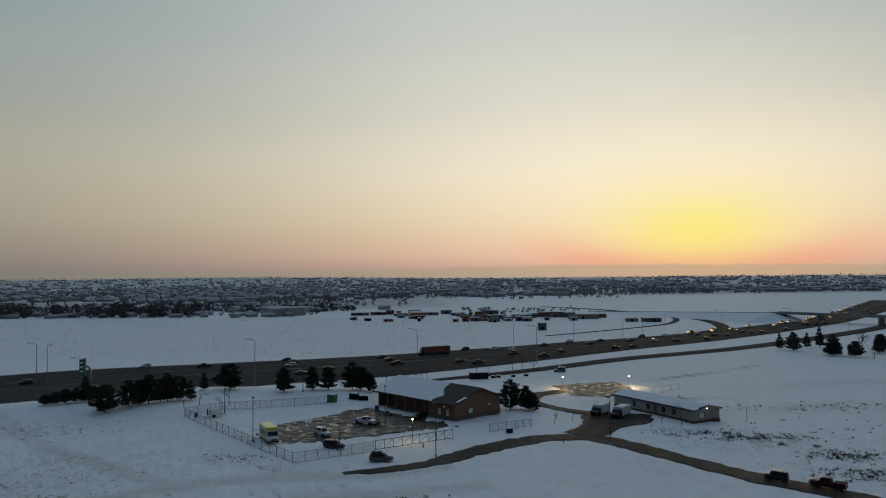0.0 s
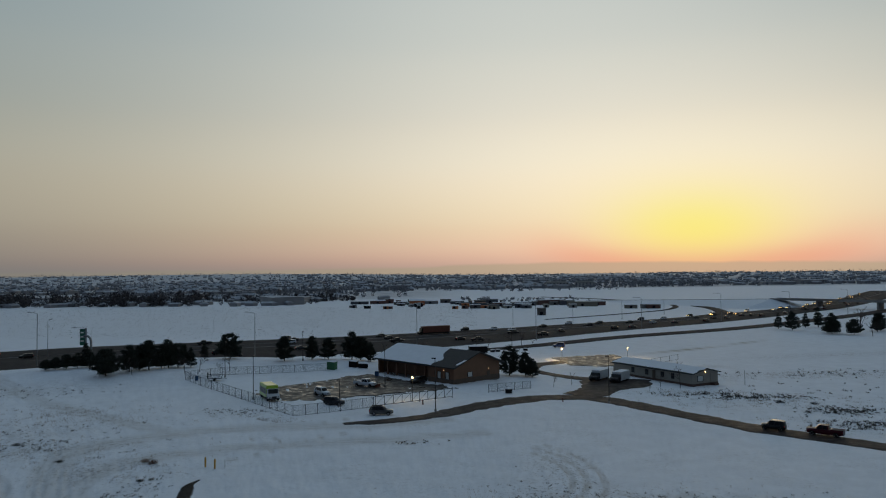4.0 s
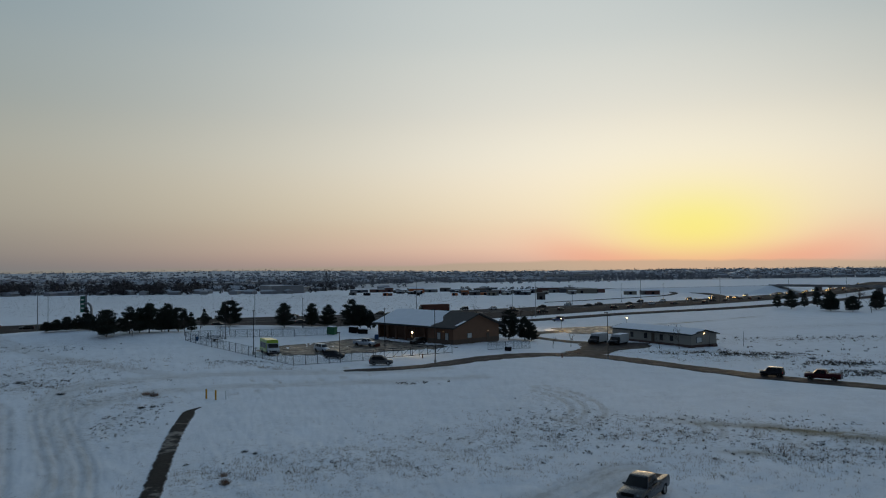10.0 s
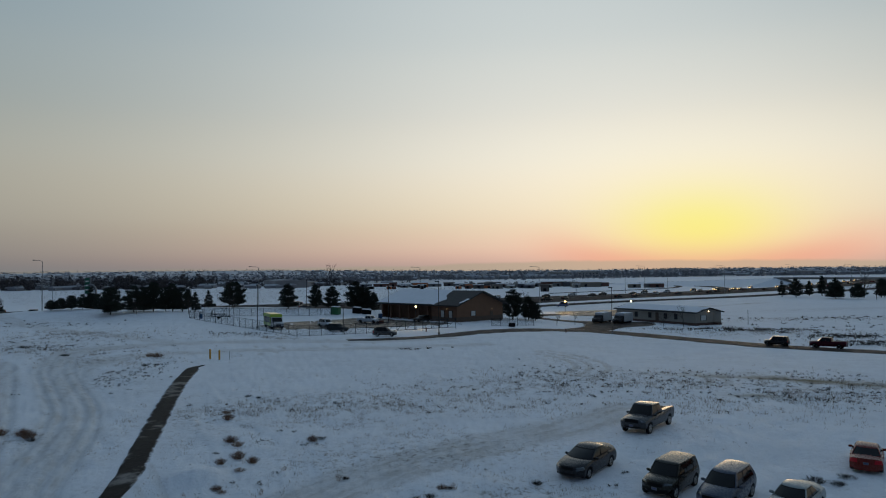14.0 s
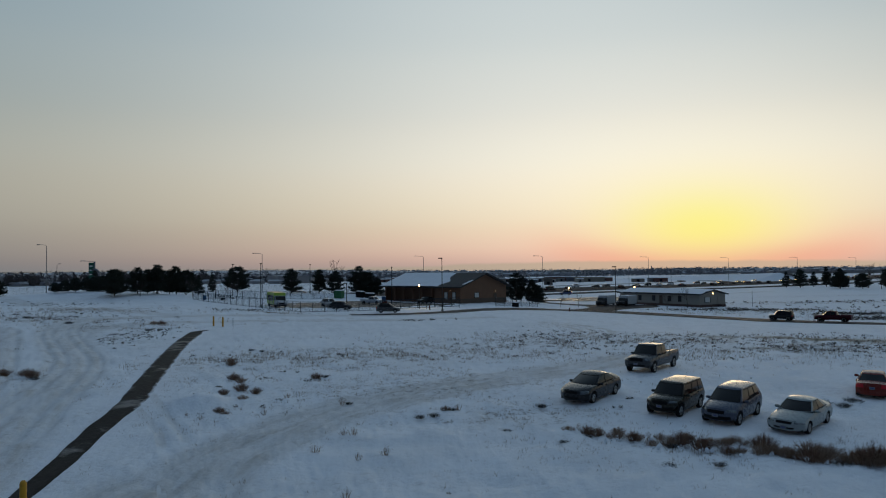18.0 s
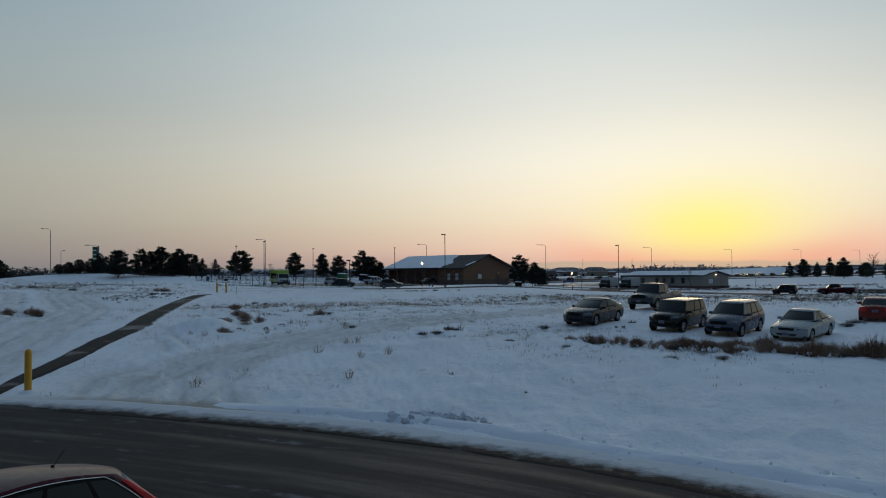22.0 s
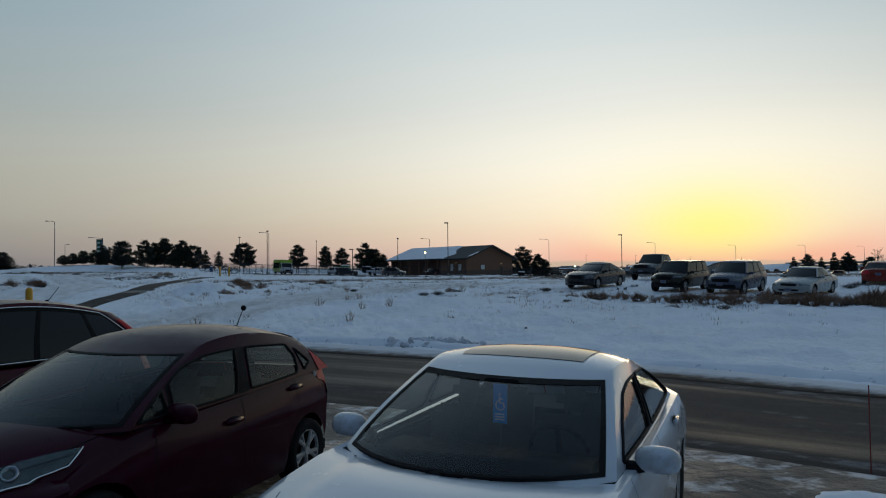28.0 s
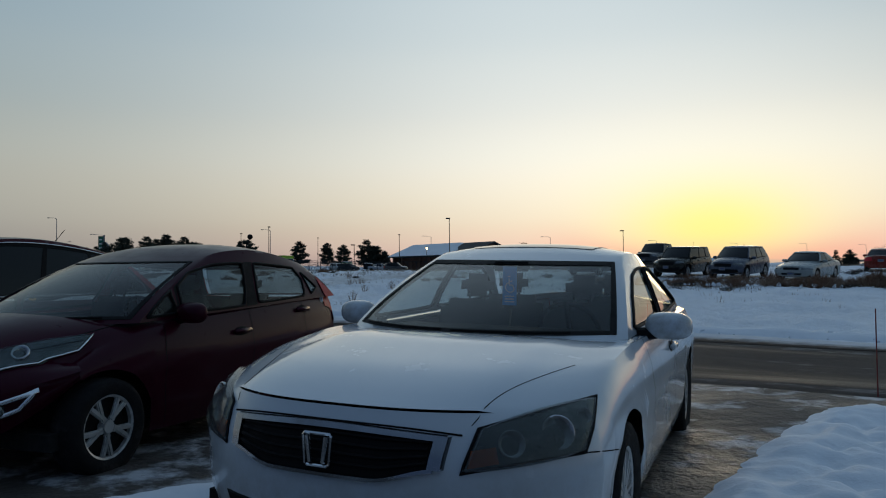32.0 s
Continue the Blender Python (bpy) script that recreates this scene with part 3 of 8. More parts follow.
def strip(name, line, material, up, label, category="road", ragged=0.25, across=10, along=None, lip=0.12):
    """A road draped on the land, with an uneven edge that dips under the snow."""
    tot = sum(math.hypot(b[0] - a[0], b[1] - a[1]) for a, b in zip(line[:-1], line[1:]))
    n = along or int(min(420, max(30, tot / 0.5)))
    p = spline(line, n)
    d = np.gradient(p[:, :2], axis=0)
    d /= np.hypot(d[:, 0], d[:, 1])[:, None]
    nx, ny = -d[:, 1], d[:, 0]
    s = np.arange(n) * tot / n
    verts, faces, run, off_ = [], [], [], []
    for j in range(across + 1):
        u = 2 * j / across - 1
        wob = ragged * (fbm(s * 0.5, s * 0 + 3 * np.sign(u), 31 + (u > 0)) - 0.5) * 2 * abs(u) ** 3
        off = u * p[:, 2] + np.sign(u) * wob
        x, y = p[:, 0] + nx * off, p[:, 1] + ny * off
        z = land(x, y) + up - (lip if abs(u) == 1 else 0.0)
        verts.append(np.stack([x, y, z], 1))
        run.append(s)
        off_.append(off)
    for j in range(across):
        for i in range(n - 1):
            faces.append((j * n + i, (j + 1) * n + i, (j + 1) * n + i + 1, j * n + i + 1)[::-1])
    ob = mesh_of(name, np.vstack(verts), faces, material, smooth=True)
    for nm, v in (("along", run), ("across", off_)):
        ob.data.attributes.new(nm, "FLOAT", "POINT").data.foreach_set("value", np.concatenate(v).astype(np.float32))
    return tagged(ob, label, category, kind="structure")


def patch_sheet(name, corners, material, up, label, category="road", n=26, ragged=0.6):
    """A paved area between four corners, draped on the land."""
    c = [np.array(k, float) for k in corners]
    verts, faces = [], []
    for j in range(n + 1):
        for i in range(n + 1):
            u, v = i / n, j / n
            q = (c[0] * (1 - u) + c[1] * u) * (1 - v) + (c[3] * (1 - u) + c[2] * u) * v
            e = min(u, 1 - u, v, 1 - v)
            k = ragged * (1 if e < 0.02 else 0)
            x, y = q[0] + k * (noise.noise((q[0] * 0.4, q[1] * 0.4, 1.0))) * 2, q[1] + k * noise.noise((q[0] * 0.4, q[1] * 0.4, 7.0)) * 2
            verts.append((x, y, gz(x, y) + up - (0.15 if e < 0.02 else 0)))
    w = n + 1
    for j in range(n):
        for i in range(n):
            faces.append((j * w + i, j * w + i + 1, (j + 1) * w + i + 1, (j + 1) * w + i))
    ob = mesh_of(name, verts, faces, material, smooth=True)
    if ob.data.polygons[0].normal.z < 0:
        ob.data.flip_normals()
    return tagged(ob, label, category, kind="structure")


strip("road_street", STREET_LINE, STREET, 0.05, "dark wet asphalt street with thin ice streaks")
strip("pavement_footpath", PATH_LINE, PATH, 0.06, "narrow dark asphalt footpath cleared of snow", "footpath", ragged=0.2)
strip("road_access", ACCESS_LINE, ROAD_BROWN, 0.10, "brown slushy access road through the snow", ragged=0.9)
strip("road_spur", SPUR_LINE, ROAD_BROWN, 0.16, "muddy wet forecourt beside the portable building", ragged=0.9)
strip("road_back", BACK_LINE, ROAD_BROWN, 0.13, "narrow wet lane behind the pine trees", ragged=0.6)
patch_sheet("pavement_yard", ((36, 232), (38, 213), (60, 208), (57, 238)), LOT_WET, 0.18, "icy wet yard lit by two lamps", "yard", ragged=1.4)
patch_sheet("pavement_lot", ((-42, 158), (-31.5, 146), (4, 164), (-19, 189)), LOT_WET, 0.08, "wet icy parking lot inside the wire fence", "parking lot", ragged=1.4)
patch_sheet("pavement_stalls", ((-11, 17.2), (-8, -2), (9, -2), (4.4, 9.4)), SLUSH, 0.035, "packed dirty snow and ice on the parking stalls", "parking lot", n=40, ragged=0.25)
# never in view: added sheet that dims what faces the camera
patch_sheet("pavement_lot", ((-48, -1.2), (-48, -60), (22, -60), (9.5, -1.2)), UNSEEN_ASPHALT, 0.028, "unseen dark asphalt added behind the stalls to darken reflections", "parking lot", n=60, ragged=0.0)

HWY = dict(near=[(-190, 148), (-127, 176), (-104, 200), (-56, 235), (-16, 254.5), (25, 286), (78, 330), (144, 380), (230, 455), (330, 560), (560, 850)],
           far=[(-230, 238), (-164, 270), (-131, 289), (-90, 302), (-45, 318), (4.7, 343), (64, 379), (137, 421), (217, 490), (300, 578), (520, 880)])
mid = [((a[0] + b[0]) / 2, (a[1] + b[1]) / 2, math.hypot(a[0] - b[0], a[1] - b[1]) / 2) for a, b in zip(HWY["near"], HWY["far"])]
strip("road_highway", mid, HIGHWAY, 0.30, "wide dark highway with many lanes between snow fields", "highway", ragged=0.8, along=220, lip=0.4)
MEDIAN = mat("median_slush", (0.15, 0.145, 0.14), 0.85, var=0.3, scale=0.2, second=((0.40, 0.41, 0.43), 0.15, 0.58, 0.7), obj=False)
for k, (u, w) in enumerate(((0.02, 0.45), (0.42, 0.25))):
    strip("trim_median", [(x, y + u * h, w) for x, y, h in mid], MEDIAN, 0.42, "thin line of dirty snow along the highway", "snow bank", ragged=0.7, along=260, lip=0.25, across=4)
strip("road_frontage", [(-10, 240, 2.0), (24, 262, 3.6), (48, 280, 4.5), (78, 303, 5.0), (140, 340, 5.5), (215, 400, 6), (300, 480, 6), (420, 620, 6)], HIGHWAY, 0.25, "dark frontage road beside the highway", ragged=0.6, lip=0.3)
strip("road_ramp", [(150, 428, 3.0), (176, 456, 4.0), (191, 502, 4.5), (196, 547, 4.5), (190, 592, 4.5), (180, 650, 4.5), (164, 698, 4.0), (148, 740, 3.5), (110, 800, 3.0)], HIGHWAY, 0.3, "curved slip road joining the highway", ragged=0.6, lip=0.3)
strip("road_loop", [(60, 418, 0.8), (88, 440, 1.2), (128, 475, 1.6), (157, 506, 2.0), (178, 550, 2.4), (188, 598, 2.0)], HIGHWAY, 0.28, "faint ploughed track round the snowy interchange field", ragged=0.6, lip=0.3)

def slush_extra(m, n, l, b, nz, mixc, remap, out):
    # brown at the wheel side, thinning out into trodden snow
    ad = n.new("ShaderNodeMath")
    ad.operation = "MULTIPLY_ADD"
    ad.inputs[1].default_value = 1.5
    l.new(nz(1.7, 9, 0.75), ad.inputs[0])
    l.new(attr(n, "across"), ad.inputs[2])
    l.new(mixc(remap(ad.outputs[0], 0.25, 1.0), out, (0.62, 0.635, 0.66)), b.inputs["Base Color"])


SLUSH_EDGE = mat("brown_slush", (0.034, 0.026, 0.021), 0.8, var=0.3, scale=1.2, bump=0.8, bscale=9, second=((0.20, 0.185, 0.17), 1.4, 0.58, 0.72), spec=0.12, extra=slush_extra, obj=False)
strip("trim_slush", [(-15.5, 23.6, 0.3), (-11.5, 22.8, 0.9), (-8.4, 21.9, 1.0), (-3.2, 20.1, 1.0), (1.4, 17.7, 1.0), (4.6, 15.4, 1.0), (7.6, 12.6, 0.9), (11, 9.2, 0.8), (15, 4.6, 0.7)], SLUSH_EDGE, 0.060, "brown slush and thin dirty snow along the street edge", "slush", ragged=0.35, across=10)
from mathutils.bvhtree import BVHTree
from mathutils.geometry import delaunay_2d_cdt


# ---- vehicles ----
def paint(name, colour, metal=0.0, rough=0.28, coat=1.0, dirt=0.08, spec=0.5):
    grime = (0.16, 0.15, 0.14)
    return mat(name, colour, rough, metal=metal, var=0.05, scale=2.0, second=(tuple(c * (1 - dirt) + g * dirt for c, g in zip(colour, grime)), 1.3, 0.45, 0.75), coat=coat, spec=spec)


RUBBER = mat("tyre_rubber", (0.011, 0.011, 0.012), 0.9, var=0.2, scale=8, bump=0.3, bscale=60, second=((0.05, 0.047, 0.045), 5, 0.58, 0.8), spec=0.2)
ALLOY = mat("alloy_rim", (0.60, 0.60, 0.59), 0.42, metal=0.5, var=0.12, scale=6, second=((0.20, 0.18, 0.16), 6, 0.5, 0.72))
# near-black colour that stands for the shade between wheel spokes
HUB_SHADE = mat("brake_disc", (0.022, 0.021, 0.02), 0.7, var=0.3, scale=6, spec=0.2)
DARKRIM = mat("dark_rim", (0.10, 0.10, 0.10), 0.45, metal=0.5, var=0.2, scale=6)
TRIM = mat("black_trim", (0.006, 0.006, 0.007), 0.7, spec=0.15, var=0.2, scale=6)
SEAT = mat("seat_cloth", (0.035, 0.034, 0.034), 0.9, var=0.2, scale=12, bump=0.2, bscale=80)
CHROME = mat("chrome", (0.75, 0.76, 0.78), 0.12, metal=1.0, var=0.05, scale=5)
DULL_CHROME = mat("grey_chrome", (0.36, 0.38, 0.41), 0.2, metal=1.0, var=0.1, scale=5, second=((0.24, 0.24, 0.24), 3, 0.5, 0.7))
HEADLINER = mat("headliner_cloth", (0.07, 0.068, 0.065), 0.95, var=0.1, scale=8)
GLASS = glass_mat("car_glass", (0.006, 0.007, 0.007))
GLASS_CLEAR = glass_mat("clear_glass", (0.012, 0.016, 0.016), clear=0.97, pass_=0.80)
GLASS_TINT = glass_mat("tinted_glass", (0.008, 0.011, 0.011), clear=0.96, pass_=0.55)
LENS_CLEAR = glass_mat("lamp_glass", (0.02, 0.02, 0.02), clear=0.98, pass_=0.9)
LENS = mat("lamp_lens", (0.10, 0.115, 0.12), 0.2, metal=0.5, var=0.5, scale=9, second=((0.42, 0.43, 0.44), 5, 0.5, 0.7), coat=1.0)
FOGGED = glass_mat("fogged_lens", (0.16, 0.17, 0.17), clear=0.80, rough=0.12)
BOWL = mat("lamp_bowl", (0.50, 0.51, 0.53), 0.2, metal=0.9, var=0.4, scale=14)
RED_LENS = mat("red_lens", (0.48, 0.012, 0.022), 0.3, var=0.15, scale=8, spec=0.2)
AMBER = mat("amber_lens", (0.45, 0.10, 0.02), 0.2, var=0.15, scale=8, coat=1.0)
PLATE = mat("plate", (0.16, 0.165, 0.18), 0.45, var=0.06, scale=8)
BAR_BLUE = mat("dark_bars", (0.06, 0.08, 0.2), 0.5, var=0.05, scale=8)
UNDER = mat("wheelhouse", (0.008, 0.008, 0.008), 0.95, var=0.1, scale=6)


def grid(name, fn, us, vs, material, parent, smooth=True, flip=False, label="", skip=None):
    """A sheet of fn(u, v) over two lists."""
    nv = len(vs)
    verts = [fn(u, v) for u in us for v in vs]
    faces = []
    for i in range(len(us) - 1):
        for j in range(nv - 1):
            if skip and skip(0.5 * (us[i] + us[i + 1]), 0.5 * (vs[j] + vs[j + 1])):
                continue
            f = (i * nv + j, (i + 1) * nv + j, (i + 1) * nv + j + 1, i * nv + j + 1)
            faces.append(f[::-1] if flip else f)
    return verts, faces


def sweep(pts, r, seg=8, closed=False):
    """One round bar along a line."""
    pts = [Vector(p) for p in pts]
    n = len(pts)
    bm = bmesh.new()
    rings = []
    up = None
    for i, p in enumerate(pts):
        a, b = (pts[i - 1], pts[(i + 1) % n]) if closed else (pts[max(0, i - 1)], pts[min(n - 1, i + 1)])
        d = (b - a).normalized()
        up = d.orthogonal().normalized() if up is None else (up - d * up.dot(d)).normalized()
        w = d.cross(up)
        rings.append([bm.verts.new(p + (up * math.cos(t) + w * math.sin(t)) * r) for t in np.linspace(0, 2 * math.pi, seg, endpoint=False)])
    for i in range(n if closed else n - 1):
        p, q = rings[i], rings[(i + 1) % n]
        for j in range(seg):
            bm.faces.new((p[j], p[(j + 1) % seg], q[(j + 1) % seg], q[j]))
    if not closed:
        bm.faces.new(rings[0][::-1]), bm.faces.new(rings[-1])
    bmesh.ops.recalc_face_normals(bm, faces=bm.faces[:])
    return bm


class Sheet:
    """Collects sheets into one mesh and welds them."""

    def __init__(self):
        self.v, self.f = [], []

    def add(self, verts, faces):
        k = len(self.v)
        self.v += [tuple(map(float, p)) for p in verts]
        self.f += [tuple(i + k for i in f) for f in faces]

    def done(self, name, material, parent, label="", weld=0.004, angle=40, solid=0.0):
        bm = bmesh.new()
        vs = [bm.verts.new(p) for p in self.v]
        for f in self.f:
            try:
                bm.faces.new([vs[i] for i in f])
            except ValueError:
                pass
        bmesh.ops.remove_doubles(bm, verts=bm.verts[:], dist=weld)
        bmesh.ops.dissolve_degenerate(bm, dist=0.0005, edges=bm.edges[:])
        bmesh.ops.recalc_face_normals(bm, faces=bm.faces[:])
        for e in bm.edges:
            if len(e.link_faces) == 2 and e.calc_face_angle(0) > radians(angle):
                e.smooth = False
        for f in bm.faces:
            f.smooth = True
        return part(name, bm, material, parent, label)


def lathe(prof, seg, m=None):
    """prof: (radius, y) pairs turned about the y axis."""
    bm = bmesh.new()
    rows = []
    for i in range(seg):
        a = 2 * math.pi * i / seg
        rows.append([bm.verts.new((r * math.cos(a), y, r * math.sin(a))) for r, y in prof])
    for i in range(seg):
        p, q = rows[i], rows[(i + 1) % seg]
        for j in range(len(prof) - 1):
            bm.faces.new((p[j], p[j + 1], q[j + 1], q[j]))
    bmesh.ops.recalc_face_normals(bm, faces=bm.faces[:])
    return bm


def wheel(parent, x, y, r, width, side, spokes=5, rim_mat=None, fine=True, rimf=0.66):
    """A tyre with its rim, the outer face towards side * y."""
    seg = 40 if fine else 16
    h, ri = width / 2, r * rimf
    t = part("tyre", lathe([(ri, -h * 0.8), (r * 0.86, -h), (r * 0.97, -h * 0.8), (r, -h * 0.4), (r, h * 0.4), (r * 0.97, h * 0.8), (r * 0.86, h), (ri, h * 0.8)], seg), RUBBER, parent, smooth=True)
    t.location = (x, y, r)
    # added dark dish behind the spokes, in place of the shade in the hub
    dish = lathe([(ri * 0.94, h * 0.70), (ri * 0.9, h * 0.1), (0.001, h * 0.05)], seg)
    bmesh.ops.scale(dish, vec=(1, side, 1), verts=dish.verts[:])
    part("brake_disc", dish, HUB_SHADE, t)
    rb = lathe([(ri, -h * 0.7), (ri, h * 0.78), (ri * 0.93, h * 0.72), (ri * 0.91, h * 0.5)], seg)
    bmesh.ops.scale(rb, vec=(1, side, 1), verts=rb.verts[:])
    if fine:
        for k in range(spokes):
            a = 2 * math.pi * k / spokes + 0.3
            m = Matrix.Rotation(a, 4, "Y")
            for s in (-1, 1):
                mm = m @ Matrix.Translation((ri * 0.2, 0, s * ri * 0.05)) @ Matrix.Rotation(s * 0.30, 4, "Y") if spokes < 7 else m @ Matrix.Rotation(s * 0.17, 4, "Y")
                box(rb, 0.0 if spokes < 7 else ri * 0.18, ri * (0.78 if spokes < 7 else 0.95), side * h * 0.46, side * h * 0.74, -ri * 0.085, ri * 0.085, 0.008, mm)
        tube(rb, (0, side * h * 0.3, 0), (0, side * h * 0.78, 0), ri * 0.24, ri * 0.2, 16)
    rim = part("rim", rb, rim_mat or ALLOY, t)
    return t


def smooth_line(pts):
    xs, ys = [p[0] for p in pts], [p[1] for p in pts]
    g = np.linspace(xs[0], xs[-1], 400)
    v = np.interp(g, xs, ys)
    k = np.hanning(31)
    k /= k.sum()
    w = np.convolve(np.pad(v, 15, mode="edge"), k, "valid")
    return lambda x: float(np.interp(x, g, w))


def car(name, label, group, c, body, glass=None, fine=True, rim_mat=None, extra=None, spokes=5, snow=False, category="car"):
    """A car at the origin that faces +x. c holds its measures in metres."""
    glass = glass or GLASS
    ob = thing(name, Matrix.Identity(4), label, category, group)
    hw = c["W"] / 2
    top, sh = smooth_line(c["top"]), smooth_line(c["shoulder"])
    xF, xR, bf, br = c["xF"], c["xR"], c["bow_f"], c["bow_r"]
    lo, rA = c["sill"], c["arch"]
    ns, nv, na = (90, 9, 16) if fine else (44, 5, 6)
    pf = lambda v: 0.10 * max(0, v - 0.62) ** 1.5 / 0.23 * c.get("nose", 0.6) + 0.05 * max(0, 0.3 - v) / 0.3
    pr = lambda v: c.get("tail", 0.12) * max(0, v - 0.6) / 0.4 + 0.05 * max(0, 0.3 - v) / 0.3
    wid = lambda s: hw * (1 - c.get("taper", 0.06) * abs(2 * s - 1) ** 3.2)
    rnd_f, rnd_d, crease = c.get("round_f", 0.10), c.get("round_d", 0.06), c.get("crease", 0.012)
    rnd_x = lambda x: rnd_d + (rnd_f - rnd_d) * float(S(x, c["cab"]["wb"] - 0.6, c["cab"]["wb"] + 0.1))
    tuck = lambda v, x=0.0: 1 - rnd_x(x) * max(0, (v - 0.62) / 0.38) ** 2.6 - 0.06 * max(0, (0.35 - v) / 0.35) ** 2 + crease * math.exp(-((v - 0.62) / 0.07) ** 2)
    xs = lambda s, v, a: (xR + br * abs(a) ** 2.6 + pr(v)) * (1 - s) + (xF - bf * abs(a) ** 2.6 - pf(v)) * s

    def zlow(x, s):
        z = lo + 0.05 * abs(2 * s - 1) ** 6
        for xa in (c["xf"], c["xr"]):
            d = abs(x - xa)
            if d < rA:
                z = max(z, c["r"] + math.sqrt(rA * rA - d * d))
        return z

    def zshould(s):
        return sh(xs(s, 1, 0))

    def side(s, v, sg, off=0.0):
        x = xs(s, v, 1)
        zl = zlow(x, s)
        z = zl + (zshould(s) - zl) * v
        vv = (z - lo) / max(0.05, zshould(s) - lo)
        return Vector((x, sg * (wid(s) * tuck(vv, x) + off), z))

    def upper(s, a):
        zs, zt = zshould(s), top(xs(s, 1, 0))
        x = xs(s, 1, a)
        ridge = c.get("ridge", 0.0) * float(S(x, 0.9, 1.3)) * float(1 - S(abs(a), 0.60, 0.74))
        return Vector((x, a * wid(s) * tuck(1, xs(s, 1, 1)), zs + (zt - zs) * (1 - abs(a) ** 2.2) + ridge))

    def end(a, v, front, off=0.0):
        s = 1.0 if front else 0.0
        zs, zt = zshould(s), top(xs(s, 1, 0))
        e = zs + (zt - zs) * (1 - abs(a) ** 2.2)
        zl = zlow(xs(s, 0, 1), s) * abs(a) ** 4 + (lo + 0.05) * (1 - abs(a) ** 4)
        z = zl + (e - zl) * v
        x = xs(s, v, a)
        d = Vector(((1 if front else -1), a * 0.9 * (bf if front else br) * 1.6, 0)).normalized()
        return Vector((x, a * wid(s) * tuck(v, xs(s, v, 1)), z)) + d * off

    S_ = np.unique(np.concatenate([np.linspace(0, 1, ns)]))
    V_, A_ = np.linspace(0, 1, nv), np.linspace(-1, 1, 2 * na + 1)
    cab = c["cab"]
    sheet = Sheet()
    for sg in (-1, 1):
        sheet.add(*grid("", lambda s, v: side(s, v, sg), S_, V_, None, None))
    cabin = lambda s, a: cab["rb"] + 0.12 < xs(s, 1, a) < cab["wb"] - cab["cf"] * a * a - 0.02 and abs(a) < 0.935
    sheet.add(*grid("", upper, S_, A_, None, None, skip=cabin))
    for fr in (True, False):
        sheet.add(*grid("", lambda a, v: end(a, v, fr), A_, V_, None, None))
    b = sheet.done("body", body, ob)
    # dark underside, wheelhouses and cabin floor
    u = bmesh.new()
    box(u, xR + br * 0.7, xF - bf * 0.75, -hw * 0.86, hw * 0.86, lo + 0.02, lo + 0.12)
    box(u, xR + br + 0.1, xF - bf - 0.05, -hw * 0.66, hw * 0.66, lo + 0.1, min(c["r"] * 2 + 0.12, zshould(0.9) - 0.08))
    part("underbody", u, UNDER, ob)
    # cabin
    zb, zr = cab["belt"], cab["roof"]
    wb, wr = cab["wbelt"], cab["wroof"]
    hv = lambda v: wb + (wr - wb) * (v ** 1.25)
    rise, drop, arch, bulge = cab.get("rise", 0.03), cab.get("drop", 0.03), cab.get("arch", 0.0), cab.get("bulge", 0.0)
    cft = cab.get("cft", 0.4 * cab["cf"])
    hump = lambda q: arch * math.sin(math.pi * q ** 0.8)
    zz = lambda v, q=0.0: zb + rise * q + (zr - drop * q * q - zb - rise * q) * (v + bulge * v * (1 - v)) + hump(q) * v * v
    fx = lambda v, a: cab["wb"] + (cab["rf"] - cab["wb"]) * (v ** 1.12) - (cab["cf"] + (cft - cab["cf"]) * v) * abs(a) ** 2.2
    rx = lambda v, a: cab["rb"] + (cab["rr"] - cab["rb"]) * (v ** 0.9) + cab["cr"] * abs(a) ** 2.4
    wind = lambda v, a: Vector((fx(v, a), a * hv(v), zz(v)))
    back = lambda v, a: Vector((rx(v, a), a * hv(v), zz(v, 1.0)))
    flank = lambda v, q, sg: Vector((fx(v, 1) * (1 - q) + rx(v, 1) * q, sg * (hv(v) + 0.02 * math.sin(math.pi * q)), zz(v, q)))
    crown = cab.get("crown", 0.05)

    def roof(q, a):
        x = fx(1, a) * (1 - q) + rx(1, a) * q
        return Vector((x, a * (hv(1) + 0.02 * math.sin(math.pi * q)), zr - drop * q * q + hump(q) + crown * (1 - abs(a) ** 2.5) * (4 * q * (1 - q)) ** 0.6))

    vv = [0.0, 0.05] + list(np.linspace(0.05, 0.9, 7 if fine else 3))[1:] + [1.0]
    aw = [-1, -0.94] + list(np.linspace(-0.94, 0.94, 13 if fine else 5))[1:-1] + [0.94, 1]
    polys = cab.get("polys")
    knots = cab["windows"] if not polys else []
    qq = sorted(set([0.0, 1.0] + [k for w in knots for k in w] + list(np.round(np.linspace(0, 1, 15 if fine else 5), 3))))
    isglass = lambda v: 0.05 < v < 0.9
    frame_ = Sheet()
    frame_.add(*grid("", wind, vv, aw, None, None, skip=lambda v, a: isglass(v) and abs(a) < 0.94))
    frame_.add(*grid("", back, vv, aw, None, None, skip=lambda v, a: isglass(v) and abs(a) < 0.9))
    inw = lambda q: any(k[0] < q < k[1] for k in knots)
    def unflank(x, z):
        """The v and q of a point of the side view."""
        q = 0.5
        for _ in range(40):
            a_, b_ = 0.0, 1.0
            for _ in range(22):
                v_ = 0.5 * (a_ + b_)
                a_, b_ = (v_, b_) if zz(v_, q) < z else (a_, v_)
            q = min(0.985, max(0.015, 0.5 * q + 0.5 * (fx(v_, 1) - x) / (fx(v_, 1) - rx(v_, 1))))
